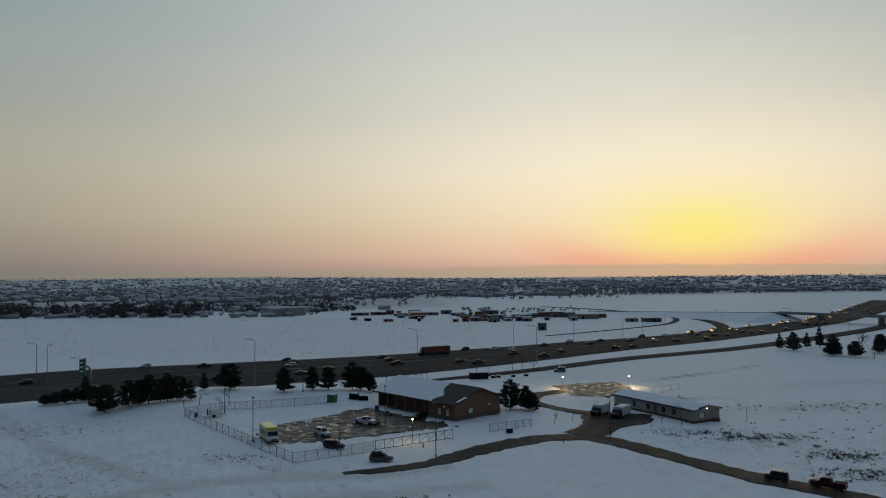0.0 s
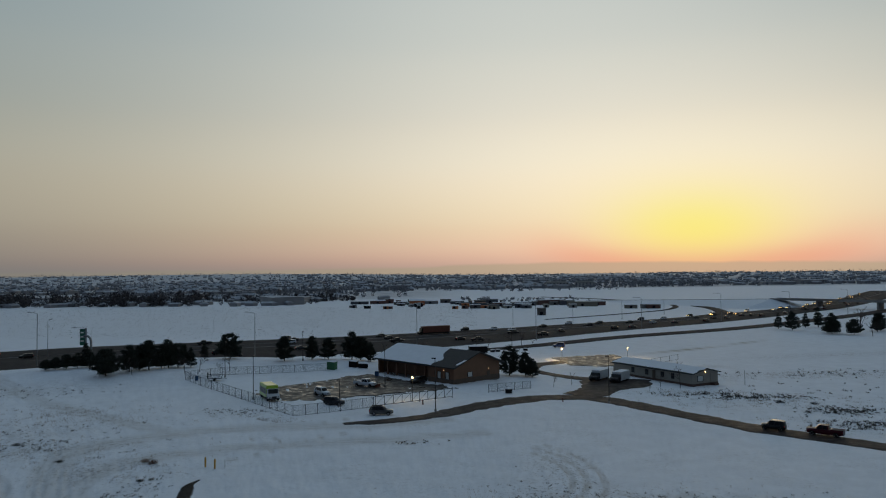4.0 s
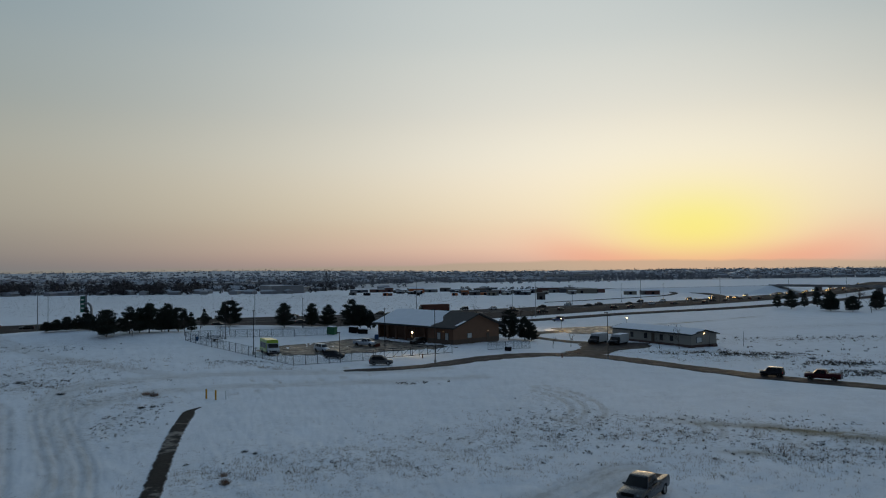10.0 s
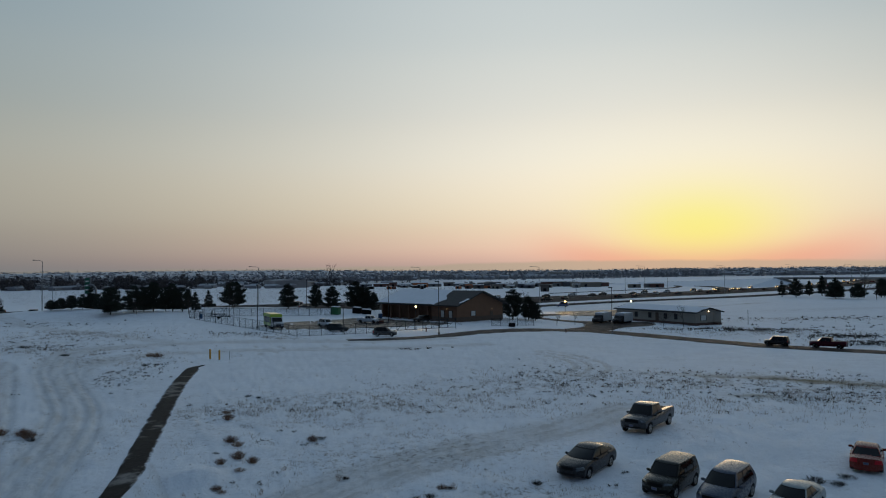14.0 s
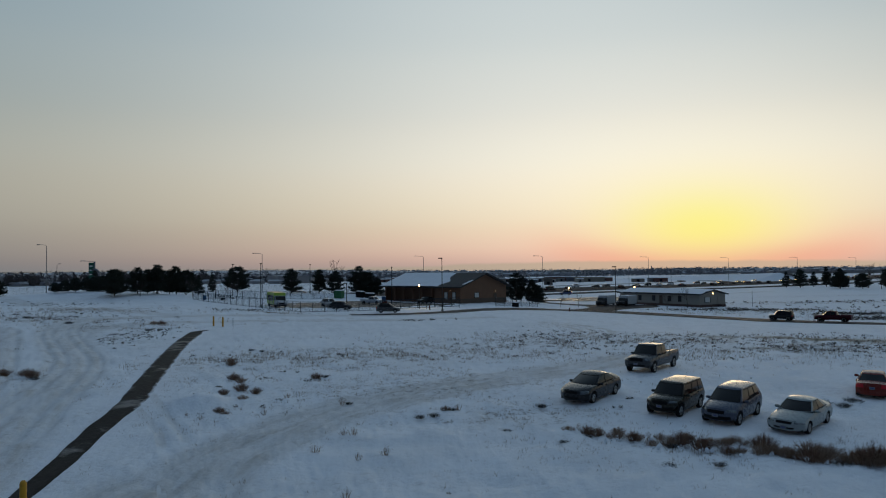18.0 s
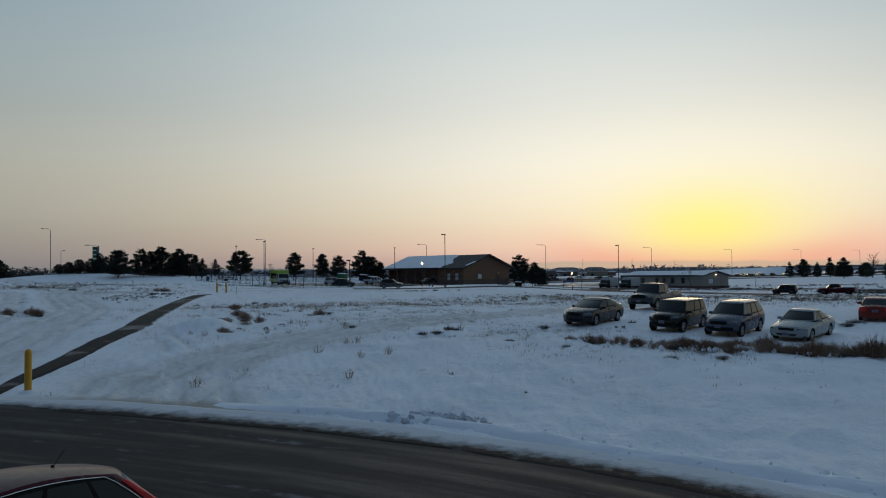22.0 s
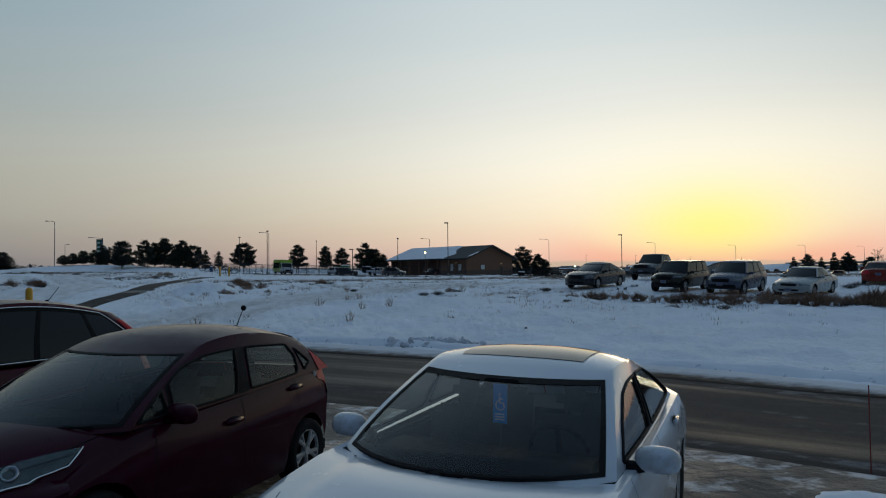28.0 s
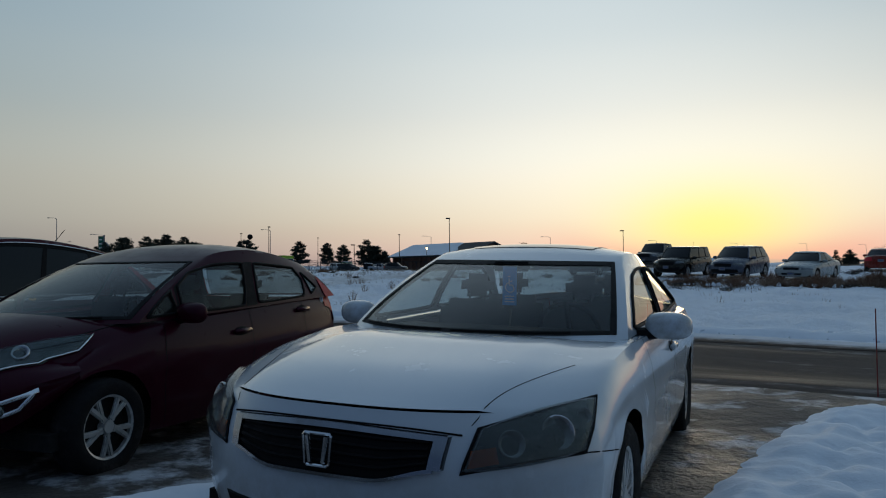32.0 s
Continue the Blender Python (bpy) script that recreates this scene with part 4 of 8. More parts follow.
        return q, min(0.965, max(0.02, v_))

    def rounded(poly):
        """A polygon with cut corners and short sides."""
        p = [np.array(k, float) for k in poly]
        for cut in (0.05, 0.25):
            p = [k for a_, b_ in zip(p, p[1:] + p[:1]) for k in (a_ * (1 - cut) + b_ * cut, a_ * cut + b_ * (1 - cut))]
        out = []
        for a_, b_ in zip(p, p[1:] + p[:1]):
            n_ = max(1, int(np.hypot(*(b_ - a_)) / 0.05))
            out += [a_ + (b_ - a_) * i / n_ for i in range(n_)]
        return [unflank(*k) for k in out]

    def inside(p, poly):
        n_, hit = len(poly), False
        for i in range(n_):
            (x0, y0), (x1, y1) = poly[i], poly[(i + 1) % n_]
            if (y0 > p[1]) != (y1 > p[1]) and p[0] < (x1 - x0) * (p[1] - y0) / (y1 - y0) + x0:
                hit = not hit
        return hit

    def cut_sheet(fn, rim, holes, us, ws):
        """A sheet of fn(v, q) inside rim, without the holes."""
        pts, edges = [], []
        for loop in [rim] + holes:
            k = len(pts)
            pts += loop
            edges += [(k + i, k + (i + 1) % len(loop)) for i in range(len(loop))]
        lone = [(a_, b_) for a_ in us for b_ in ws if inside((a_, b_), rim) and not any(inside((a_, b_), h_) for h_ in holes)]
        lone = [p for p in lone if min((p[0] - k[0]) ** 2 + (p[1] - k[1]) ** 2 for k in pts) > 0.0004]
        v_, _, f_, *_ = delaunay_2d_cdt([Vector(p) for p in pts + lone], edges, [], 0, 1e-6)
        keep = []
        for f in f_:
            m_ = sum((v_[i] for i in f), Vector((0, 0))) / len(f)
            if inside(m_, rim) and not any(inside(m_, h_) for h_ in holes):
                keep.append(tuple(f))
        return [fn(p.y, p.x) for p in v_], keep

    openings = [rounded(p) for p in polys] if polys else []
    border = [(q, 0.0) for q in qq] + [(1.0, v) for v in vv[1:]] + [(q, 1.0) for q in qq[::-1][1:]] + [(0.0, v) for v in vv[::-1][1:-1]]
    for sg in (-1, 1):
        if polys:
            frame_.add(*cut_sheet(lambda v, q: flank(v, q, sg), border, openings, list(np.linspace(0.02, 0.98, 30)), list(np.linspace(0.04, 0.96, 12))))
            continue
        frame_.add(*grid("", lambda v, q: flank(v, q, sg), vv, qq, None, None, skip=lambda v, q: isglass(v) and inw(q)))
    frame_.add(*grid("", roof, list(np.linspace(0, 1, 11 if fine else 5)), aw, None, None))
    part_roof = frame_.done("roof", body, ob)
    vg = [v for v in vv if 0.04 < v < 0.91]

    def pane(nm, fn, us, ws, label=""):
        k = Sheet()
        k.add(*grid("", fn, us, ws, None, None))
        return k.done(nm, glass, ob, label)

    pane("windshield", wind, vg, [a for a in aw if abs(a) < 0.95])
    pane("rear_window", back, vg, [-0.9] + [a for a in aw if abs(a) < 0.9] + [0.9])
    for sg in (-1, 1):
        for loop in openings:
            k = Sheet()
            k.add(*cut_sheet(lambda v, q: flank(v, q, sg) + Vector((0, -sg * 0.006, 0)), loop, [], list(np.linspace(0.02, 0.98, 30)), list(np.linspace(0.04, 0.96, 10))))
            k.done("side_window", glass, ob, weld=0.0002)
            part("window_seal", sweep([flank(v, q, sg) + Vector((0, sg * 0.002, 0)) for q, v in loop], 0.011, 6, True), TRIM, ob, smooth=True)
        for poly in cab.get("black", ()):
            k = Sheet()
            k.add(*cut_sheet(lambda v, q: flank(v, q, sg) + Vector((0, sg * 0.004, 0)), [unflank(*p) for p in poly], [], list(np.linspace(0.02, 0.98, 40)), list(np.linspace(0.04, 0.96, 10))))
            k.done("pillar", TRIM, ob, weld=0.0002)
        for k in knots:
            pane("side_window", lambda v, q: flank(v, q, sg), vg, [q for q in qq if k[0] <= q <= k[1]])
    if fine:
        for nm, us, ws in (("seal_top", [c.get("visor", 0.875), 0.90], [a for a in aw if abs(a) < 0.95]), ("seal_side", vg, [-0.94, -0.905]), ("seal_side", vg, [0.905, 0.94]), ("seal_base", [0.05, 0.085], [a for a in aw if abs(a) < 0.95])):
            p = Sheet()
            p.add(*grid("", lambda v, a: wind(v, a) + Vector((0.003, 0, 0.003)), us, ws, None, None))
            p.done(nm, TRIM, ob)
        for sg in (-1, 1) if knots else ():
            p = Sheet()
            p.add(*grid("", lambda v, q: flank(v, q, sg) + Vector((0, sg * 0.005, 0.002)), [0.86, 0.885, 0.915], [q for q in qq if knots[0][0] <= q <= knots[-1][1]], None, None))
            p.done("window_trim", TRIM, ob)
        # black pillars and belt lines between the panes
        for sg in (-1, 1):
            for k, n in zip(knots[:-1], knots[1:]):
                p = Sheet()
                p.add(*grid("", lambda v, q: flank(v, q, sg) + Vector((0, sg * 0.004, 0)), vg, [k[1] - 0.004, n[0] + 0.004], None, None))
                p.done("pillar", TRIM, ob)
            if knots:
                p = Sheet()
                p.add(*grid("", lambda v, q: flank(v, q, sg) + Vector((0, sg * 0.006, 0)), [0.0, 0.055], [q for q in qq if knots[0][0] <= q <= knots[-1][1]], None, None))
                p.done("belt_trim", TRIM, ob)
            # door gaps and handles
            for xd in c["doors"]:
                s = (xd - xs(0, 0.5, 1)) / (xs(1, 0.5, 1) - xs(0, 0.5, 1))
                p = Sheet()
                p.add(*grid("", lambda v, d: side(s + d, v, sg, 0.0025), list(np.linspace(0.06, 1.0, 12)), [-0.0009, 0.0009], None, None))
                p.done("door_gap", TRIM, ob)
            for xh in c["handles"]:
                s = (xh - xs(0, 0.8, 1)) / (xs(1, 0.8, 1) - xs(0, 0.8, 1))
                q = side(s, c.get("handle_v", 0.83), sg, 0.018)
                h = bmesh.new()
                box(h, -0.11, 0.11, -0.014, 0.016, -0.020, 0.020, 0.010)
                o = part("door_handle", h, c.get("handle_mat", body), ob, smooth=True)
                o.location = q
                k = bmesh.new()
                bmesh.ops.create_uvsphere(k, u_segments=16, v_segments=8, radius=1.0, matrix=Matrix.Diagonal((0.095, 0.006, 0.048, 1)))
                part("handle_cup", k, TRIM, o, smooth=True).location = (0.0, -sg * 0.018, -0.012)
    # mirrors
    if not c.get("no_mirror"):
        for sg in (-1, 1):
            q = flank(0.10, 0.07, sg)
            mb = bmesh.new()
            bmesh.ops.create_uvsphere(mb, u_segments=20 if fine else 8, v_segments=12 if fine else 5, radius=1.0)
            for v in mb.verts:
                x, y, z = v.co
                v.co = (0.085 * x * (1 if x > 0 else 0.35), 0.125 * math.copysign(abs(y) ** 0.75, y), 0.075 * math.copysign(abs(z) ** 0.75, z))
            o = part("mirror", mb, c.get("mirror_mat", body), ob, smooth=True)
            at = c.get("mirror_at", (q.x - 0.04, abs(q.y) + 0.16, q.z - 0.03))
            o.location = (at[0], sg * at[1], at[2])
            if fine:
                part("mirror_arm", tubem((0.02, -sg * 0.06, -0.04), (0.03, -sg * 0.19, -0.06), 0.03, 0.045), TRIM, o)
    # lamps and grille follow the skin of the nose and tail
    def on_end(nm, quad, material, front, off=0.006, n=8, label="", parent=None, mirror=True):
        """quad: (a, v) corners."""
        q = [np.array(k, float) for k in quad]
        for sg in ((1, -1) if mirror else (1,)):
            k = Sheet()

            def fn(i, j):
                p = (q[0] * (1 - i) + q[1] * i) * (1 - j) + (q[3] * (1 - i) + q[2] * i) * j
                e = min(i, 1 - i, j, 1 - j)
                return end(sg * p[0], p[1], front, off if e > 0.01 else -0.004)
            k.add(*grid("", fn, [0, 0.04] + list(np.linspace(0.04, 0.96, n))[1:-1] + [0.96, 1], [0, 0.06, 0.35, 0.65, 0.94, 1], None, None))
            k.done(nm, material, parent or ob, label, weld=0.0005)

    tree = BVHTree.FromPolygons([v.co.copy() for v in b.data.vertices], [tuple(p.vertices) for p in b.data.polygons])

    def skin(p, off=0.0, far=None):
        """The point of the body nearest to p, lifted by off."""
        q = tree.find_nearest(Vector(p))[0]
        return q + Vector((0.72, 0.45 * math.copysign(1, q.y), 0.52)) * off

    def cast(p, way, off=0.0):
        """The place where a line through p along way meets the body, lifted by off."""
        w = Vector(way).normalized()
        q = tree.ray_cast(Vector(p) + w * 0.8, -w)[0]
        return (q if q is not None else tree.find_nearest(Vector(p))[0]) + w * off

    def skin_quad(nm, corners, material, off=0.006, n=12, label="", parent=None, bow=0.0, both=True, way=None):
        """A panel between four corners, laid on the skin of the body."""
        for sg in ((1, -1) if both else (1,)):
            c_ = [Vector((p[0], sg * p[1], p[2])) for p in corners]
            k = Sheet()

            def fn(i, j):
                p = (c_[0] * (1 - i) + c_[1] * i) * (1 - j) + (c_[3] * (1 - i) + c_[2] * i) * j
                p = p + Vector((0, 0, bow * 4 * i * (1 - i) * (2 * j - 1)))
                e_ = min(i, 1 - i, j, 1 - j)
                lift = off if e_ > 0.01 else -0.004
                return cast(p, (way[0], sg * way[1], way[2]), lift) if way else skin(p, lift)
            us = [0, 0.03] + list(np.linspace(0.03, 0.97, n))[1:-1] + [0.97, 1]
            k.add(*grid("", fn, us, [0, 0.05, 0.2, 0.4, 0.6, 0.8, 0.95, 1], None, None))
            k.done(nm, material, parent or ob, label, weld=0.0005)

    ob_tools = dict(skin=skin, cast=cast, skin_quad=skin_quad, on_end=on_end, end=end, side=side, upper=upper, wind=wind, back=back, flank=flank, roof=roof, top=top, ob=ob, body=b, xs=xs, hv=hv)
    if "head" in c:
        on_end("headlight", c["head"], LENS, True, n=10 if fine else 4, off=0.003)
        if c.get("lens"):
            on_end("headlight_lens", c["head"], FOGGED, True, n=10, off=0.022)
    if "tailq" in c:
        on_end("tail_light", c["tailq"], RED_LENS, False, n=8 if fine else 3)
    if "grille" in c:
        on_end("grille", c["grille"], TRIM, True, mirror=False, n=14 if fine else 4)
    if "intake" in c:
        on_end("lower_intake", c["intake"], TRIM, True, mirror=False, n=10 if fine else 4)
    for fr, v in ((True, c.get("plate_f", 0.28)), (False, c.get("plate_r", 0.62))):
        if v and fine:
            p = end(0, v, fr, 0.012)
            o = part("plate", boxm(-0.006, 0.006, -0.15, 0.15, -0.075, 0.075, 0.003), PLATE, ob)
            o.location = p
            part("bars", boxm(-0.009, 0.009, -0.10, 0.10, -0.03, 0.03), BAR_BLUE, o)
    for xa in (c["xf"], c["xr"]):
        for sg in (-1, 1):
            wheel(ob, xa, sg * (hw - 0.115), c["r"], 0.21, sg, spokes, rim_mat, fine, c.get("rimf", 0.66))
    if snow:
        k = Sheet()
        k.add(*grid("", lambda q, a: roof(q, a) + Vector((0, 0, 0.03)), list(np.linspace(0.08, 0.92, 8)), list(np.linspace(-0.85, 0.85, 9)), None, None))
        k.done("roof_snow", SNOW_TOP, ob, "thin snow left on the roof")
    if extra:
        extra(ob_tools)
    return ob


def cabin_fittings(t, seats, dash_x, wheel_y, belt, floor=0.5):
    """Seats, headrests, dashboard and steering wheel."""
    ob = t["ob"]
    part("dashboard", boxm(dash_x - 0.35, dash_x + 0.25, -0.68, 0.68, belt - 0.25, belt + 0.02, 0.05), TRIM, ob, smooth=True)
    part("cabin_floor", boxm(seats[-1][0] - 0.5, dash_x, -0.66, 0.66, floor - 0.1, floor), UNDER, ob)
    k = Sheet()
    k.add(*grid("", lambda q, a: t["roof"](q, a) - Vector((0, 0, 0.035)), list(np.linspace(0.02, 0.98, 9)), list(np.linspace(-0.97, 0.97, 9)), None, None))
    k.done("headliner", HEADLINER, ob)
    for sg in (-1, 1):
        part("door_card", boxm(seats[-1][0] - 0.3, dash_x - 0.1, sg * 0.70 - 0.03, sg * 0.70 + 0.03, floor, belt + 0.03, 0.02), TRIM, ob)
    part("parcel_shelf", boxm(seats[-1][0] - 0.75, seats[-1][0] - 0.12, -0.62, 0.62, belt - 0.12, belt - 0.02), TRIM, ob)
    for x, y in seats:
        b = bmesh.new()
        box(b, -0.09, 0.09, -0.25, 0.25, -0.55, 0.10, 0.06)
        box(b, -0.10, 0.42, -0.25, 0.25, -0.58, -0.42, 0.05)
        o = part("seat", b, SEAT, ob, smooth=True)
        o.location, o.rotation_euler = (x, y, belt + 0.05), (0, -0.2, 0)
        h = bmesh.new()
        box(h, -0.055, 0.055, -0.12, 0.12, 0.12, 0.28, 0.05)
        tube(h, (0, -0.05, 0.05), (0, -0.05, 0.15), 0.008)
        tube(h, (0, 0.05, 0.05), (0, 0.05, 0.15), 0.008)
        part("headrest", h, SEAT, o, smooth=True)
    bm = bmesh.new()
    m = Matrix.Translation((dash_x - 0.42, wheel_y, belt + 0.0)) @ Matrix.Rotation(radians(-65), 4, "Y")
    pts = [m @ Vector((0.18 * math.cos(a), 0.18 * math.sin(a), 0)) for a in np.linspace(0, 2 * math.pi, 21)]
    for p, q in zip(pts[:-1], pts[1:]):
        tube(bm, p, q, 0.015, seg=6)
    tube(bm, m @ Vector((-0.17, 0, 0)), m @ Vector((0.17, 0, 0)), 0.018)
    part("steering_wheel", bm, TRIM, ob, smooth=True)

LAMP_SILVER = mat("silver_lamp_shell", (0.11, 0.115, 0.125), 0.22, metal=0.6, var=0.6, scale=7)

SEDAN = dict(visor=0.84, xF=2.43, xR=-2.50, W=1.846, taper=0.035, bow_f=0.47, bow_r=0.34, xf=1.40, xr=-1.40, r=0.325, arch=0.375, sill=0.20, nose=0.7, round_f=0.085, round_d=0.07, ridge=0.010,
             top=[(-2.6, 1.02), (-2.45, 1.07), (-1.75, 1.09), (-1.2, 0.96), (0.9, 0.94), (1.2, 0.968), (1.5, 0.968), (2.05, 0.895), (2.28, 0.835), (2.43, 0.775)],
             shoulder=[(-2.6, 0.90), (-2.3, 0.965), (-1.4, 0.97), (0.4, 0.945), (1.35, 0.945), (1.9, 0.895), (2.19, 0.838), (2.36, 0.785), (2.43, 0.755)],
             cab=dict(wb=1.24, cf=0.42, cft=0.15, rf=0.12, rr=-1.20, rb=-1.92, cr=0.22, belt=0.945, roof=1.385, wbelt=0.80, wroof=0.615, crown=0.06, rise=0.05, drop=0.05, arch=0.03, bulge=0.10,
                      windows=[(0.075, 0.40), (0.435, 0.80)]),
             doors=[0.75, -0.32, -1.25], handles=[-0.18, -1.12], tailq=((0.5, 0.62), (1.0, 0.62), (1.0, 0.98), (0.55, 0.95)),
             grille=((-0.40, 0.66), (0.40, 0.66), (0.46, 0.92), (-0.46, 0.92)), intake=((-0.5, 0.14), (0.5, 0.14), (0.56, 0.34), (-0.56, 0.34)), plate_f=0)
SEDAN_NEAR = {k: v for k, v in SEDAN.items() if k != "grille"}
SEDAN_NEAR.update(mirror_at=(0.50, 0.965, 1.0), cab=dict(SEDAN["cab"], polys=[[(0.63, 0.985), (0.36, 1.14), (0.06, 1.262), (-0.15, 1.30), (-0.40, 1.315), (-0.30, 1.0)],
                                                                             [(-0.48, 1.318), (-0.95, 1.295), (-1.22, 1.21), (-1.52, 1.06), (-1.46, 1.035), (-0.38, 1.0)]],
                                                           black=[[(-0.385, 1.32), (-0.49, 1.32), (-0.39, 0.995), (-0.285, 0.995)]]))
HATCH = dict(xF=2.08, xR=-1.95, W=1.722, bow_f=0.62, bow_r=0.32, xf=1.245, xr=-1.245, r=0.305, arch=0.355, sill=0.20, nose=0.6, tail=0.02, round_f=0.15, round_d=0.07, crease=0.020, handle_v=0.80, mirror_at=(0.56, 0.90, 0.985),
             top=[(-1.95, 1.02), (-1.6, 1.04), (0.9, 1.0), (1.15, 1.03), (1.35, 1.01), (1.6, 0.95), (1.85, 0.86), (2.08, 0.73)],
             shoulder=[(-1.95, 1.05), (-1.2, 1.03), (0.2, 0.955), (1.0, 0.93), (1.4, 0.895), (1.7, 0.84), (1.9, 0.77), (2.08, 0.69)],
             cab=dict(wb=1.33, cf=0.36, cft=0.15, rf=0.22, rr=-1.58, rb=-1.90, cr=0.24, belt=0.935, roof=1.405, wbelt=0.80, wroof=0.615, rise=0.11, drop=0.045, arch=0.072, bulge=0.14, crown=0.065, windows=[(0.10, 0.19), (0.21, 0.49), (0.525, 0.765), (0.785, 0.865)],
                      polys=[[(0.93, 0.965), (0.63, 1.155), (0.60, 0.985)], [(0.55, 0.985), (0.53, 1.18), (0.36, 1.275), (0.06, 1.34), (-0.31, 1.36), (-0.18, 1.005)],
                             [(-0.45, 1.362), (-1.08, 1.325), (-1.15, 1.21), (-1.11, 1.06), (-0.355, 1.02)], [(-1.19, 1.285), (-1.37, 1.135), (-1.235, 1.075)]],
                      black=[[(-0.325, 1.365), (-0.435, 1.365), (-0.345, 1.01), (-0.195, 1.0)], [(0.62, 1.17), (0.55, 1.19), (0.56, 0.98), (0.595, 0.98)]]),
             doors=[0.78, -0.22, -1.05], handles=[-0.08, -1.02], tailq=((0.62, 0.66), (1.0, 0.66), (1.0, 1.0), (0.72, 1.0)),
             grille=((-0.36, 0.72), (0.36, 0.72), (0.38, 0.84), (-0.38, 0.84)), intake=((-0.5, 0.16), (0.5, 0.16), (0.42, 0.55), (-0.42, 0.55)), plate_f=0)
SUV = dict(xF=2.22, xR=-2.30, W=1.82, bow_f=0.46, bow_r=0.26, xf=1.31, xr=-1.31, r=0.345, arch=0.40, sill=0.26, nose=0.5, tail=0.02,
           top=[(-2.3, 1.05), (-1.9, 1.08), (0.9, 1.06), (1.2, 1.10), (1.6, 1.06), (2.0, 0.98), (2.22, 0.88)],
           shoulder=[(-2.3, 1.05), (-1.4, 1.05), (0.4, 1.0), (1.2, 0.99), (1.8, 0.92), (2.22, 0.80)],
           cab=dict(wb=1.25, cf=0.40, rf=0.42, rr=-1.95, rb=-2.22, cr=0.20, belt=1.02, roof=1.60, wbelt=0.80, wroof=0.60, windows=[(0.07, 0.36), (0.39, 0.66), (0.69, 0.90)], crown=0.05),
           doors=[0.8, -0.25, -1.2], handles=[-0.1, -1.05], head=((0.52, 0.72), (1.0, 0.80), (1.0, 1.0), (0.62, 0.98)), tailq=((0.70, 0.60), (1.0, 0.60), (1.0, 1.0), (0.80, 1.0)),
           grille=((-0.48, 0.58), (0.48, 0.58), (0.52, 0.86), (-0.52, 0.86)), intake=((-0.85, 0.04), (0.85, 0.04), (0.78, 0.40), (-0.78, 0.40)), plate_f=0.42)
BOXY = dict(SUV, xF=2.02, xR=-2.04, W=1.785, bow_f=0.36, bow_r=0.16, xf=1.275, xr=-1.275, cab=dict(wb=1.18, cf=0.30, rf=0.52, rr=-1.85, rb=-1.98, cr=0.12, belt=1.0, roof=1.58, wbelt=0.79, wroof=0.66, windows=[(0.06, 0.40), (0.43, 0.72), (0.76, 0.90)], crown=0.03),
            top=[(-2.04, 1.04), (0.9, 1.04), (1.15, 1.06), (1.6, 1.04), (1.9, 0.98), (2.02, 0.92)], shoulder=[(-2.04, 1.04), (0.4, 0.99), (1.2, 0.97), (1.75, 0.92), (2.02, 0.84)], doors=[0.8, -0.2, -1.1], handles=[-0.05, -0.95])
COUPE90 = dict(SEDAN, xF=2.30, xR=-2.40, W=1.77, xf=1.31, xr=-1.31, r=0.30, arch=0.345, bow_f=0.40,
               cab=dict(wb=0.98, cf=0.34, rf=0.22, rr=-0.98, rb=-1.62, cr=0.2, belt=0.90, roof=1.33, wbelt=0.76, wroof=0.56, windows=[(0.07, 0.42), (0.45, 0.82)], crown=0.04),
               top=[(-2.4, 0.93), (-1.6, 1.0), (-1.2, 0.92), (0.9, 0.93), (1.5, 0.86), (2.05, 0.76), (2.30, 0.69)], shoulder=[(-2.4, 0.85), (-1.4, 0.90), (0.6, 0.86), (1.9, 0.72), (2.30, 0.64)],
               head=((0.52, 0.72), (1.0, 0.76), (1.0, 0.94), (0.52, 0.92)), plate_f=0.3)
PICK = dict(SUV, xF=2.85, xR=-2.85, W=1.98, bow_f=0.34, bow_r=0.06, xf=1.82, xr=-1.75, r=0.40, arch=0.46, sill=0.42, tail=0.0,
            top=[(-2.85, 1.14), (0.6, 1.14), (1.35, 1.24), (1.7, 1.24), (2.4, 1.20), (2.85, 1.10)], shoulder=[(-2.85, 1.26), (-0.9, 1.26), (-0.7, 1.14), (0.8, 1.12), (1.6, 1.14), (2.4, 1.06), (2.85, 0.98)],
            cab=dict(wb=1.55, cf=0.30, rf=0.85, rr=-0.62, rb=-0.80, cr=0.10, belt=1.16, roof=1.83, wbelt=0.86, wroof=0.68, windows=[(0.08, 0.50), (0.54, 0.90)], crown=0.04),
            doors=[1.0, 0.05, -0.85], handles=[0.2, -0.65], head=((0.62, 0.74), (1.0, 0.74), (1.0, 0.98), (0.66, 0.98)), tailq=((0.88, 0.5), (1.0, 0.5), (1.0, 0.95), (0.88, 0.95)),
            grille=((-0.52, 0.60), (0.52, 0.60), (0.56, 0.95), (-0.56, 0.95)), intake=((-0.7, 0.04), (0.7, 0.04), (0.7, 0.24), (-0.7, 0.24)), plate_f=0.3)

HEAD_Q = ((0.56, 0.60), (1.0, 0.70), (1.0, 1.0), (0.60, 0.97))


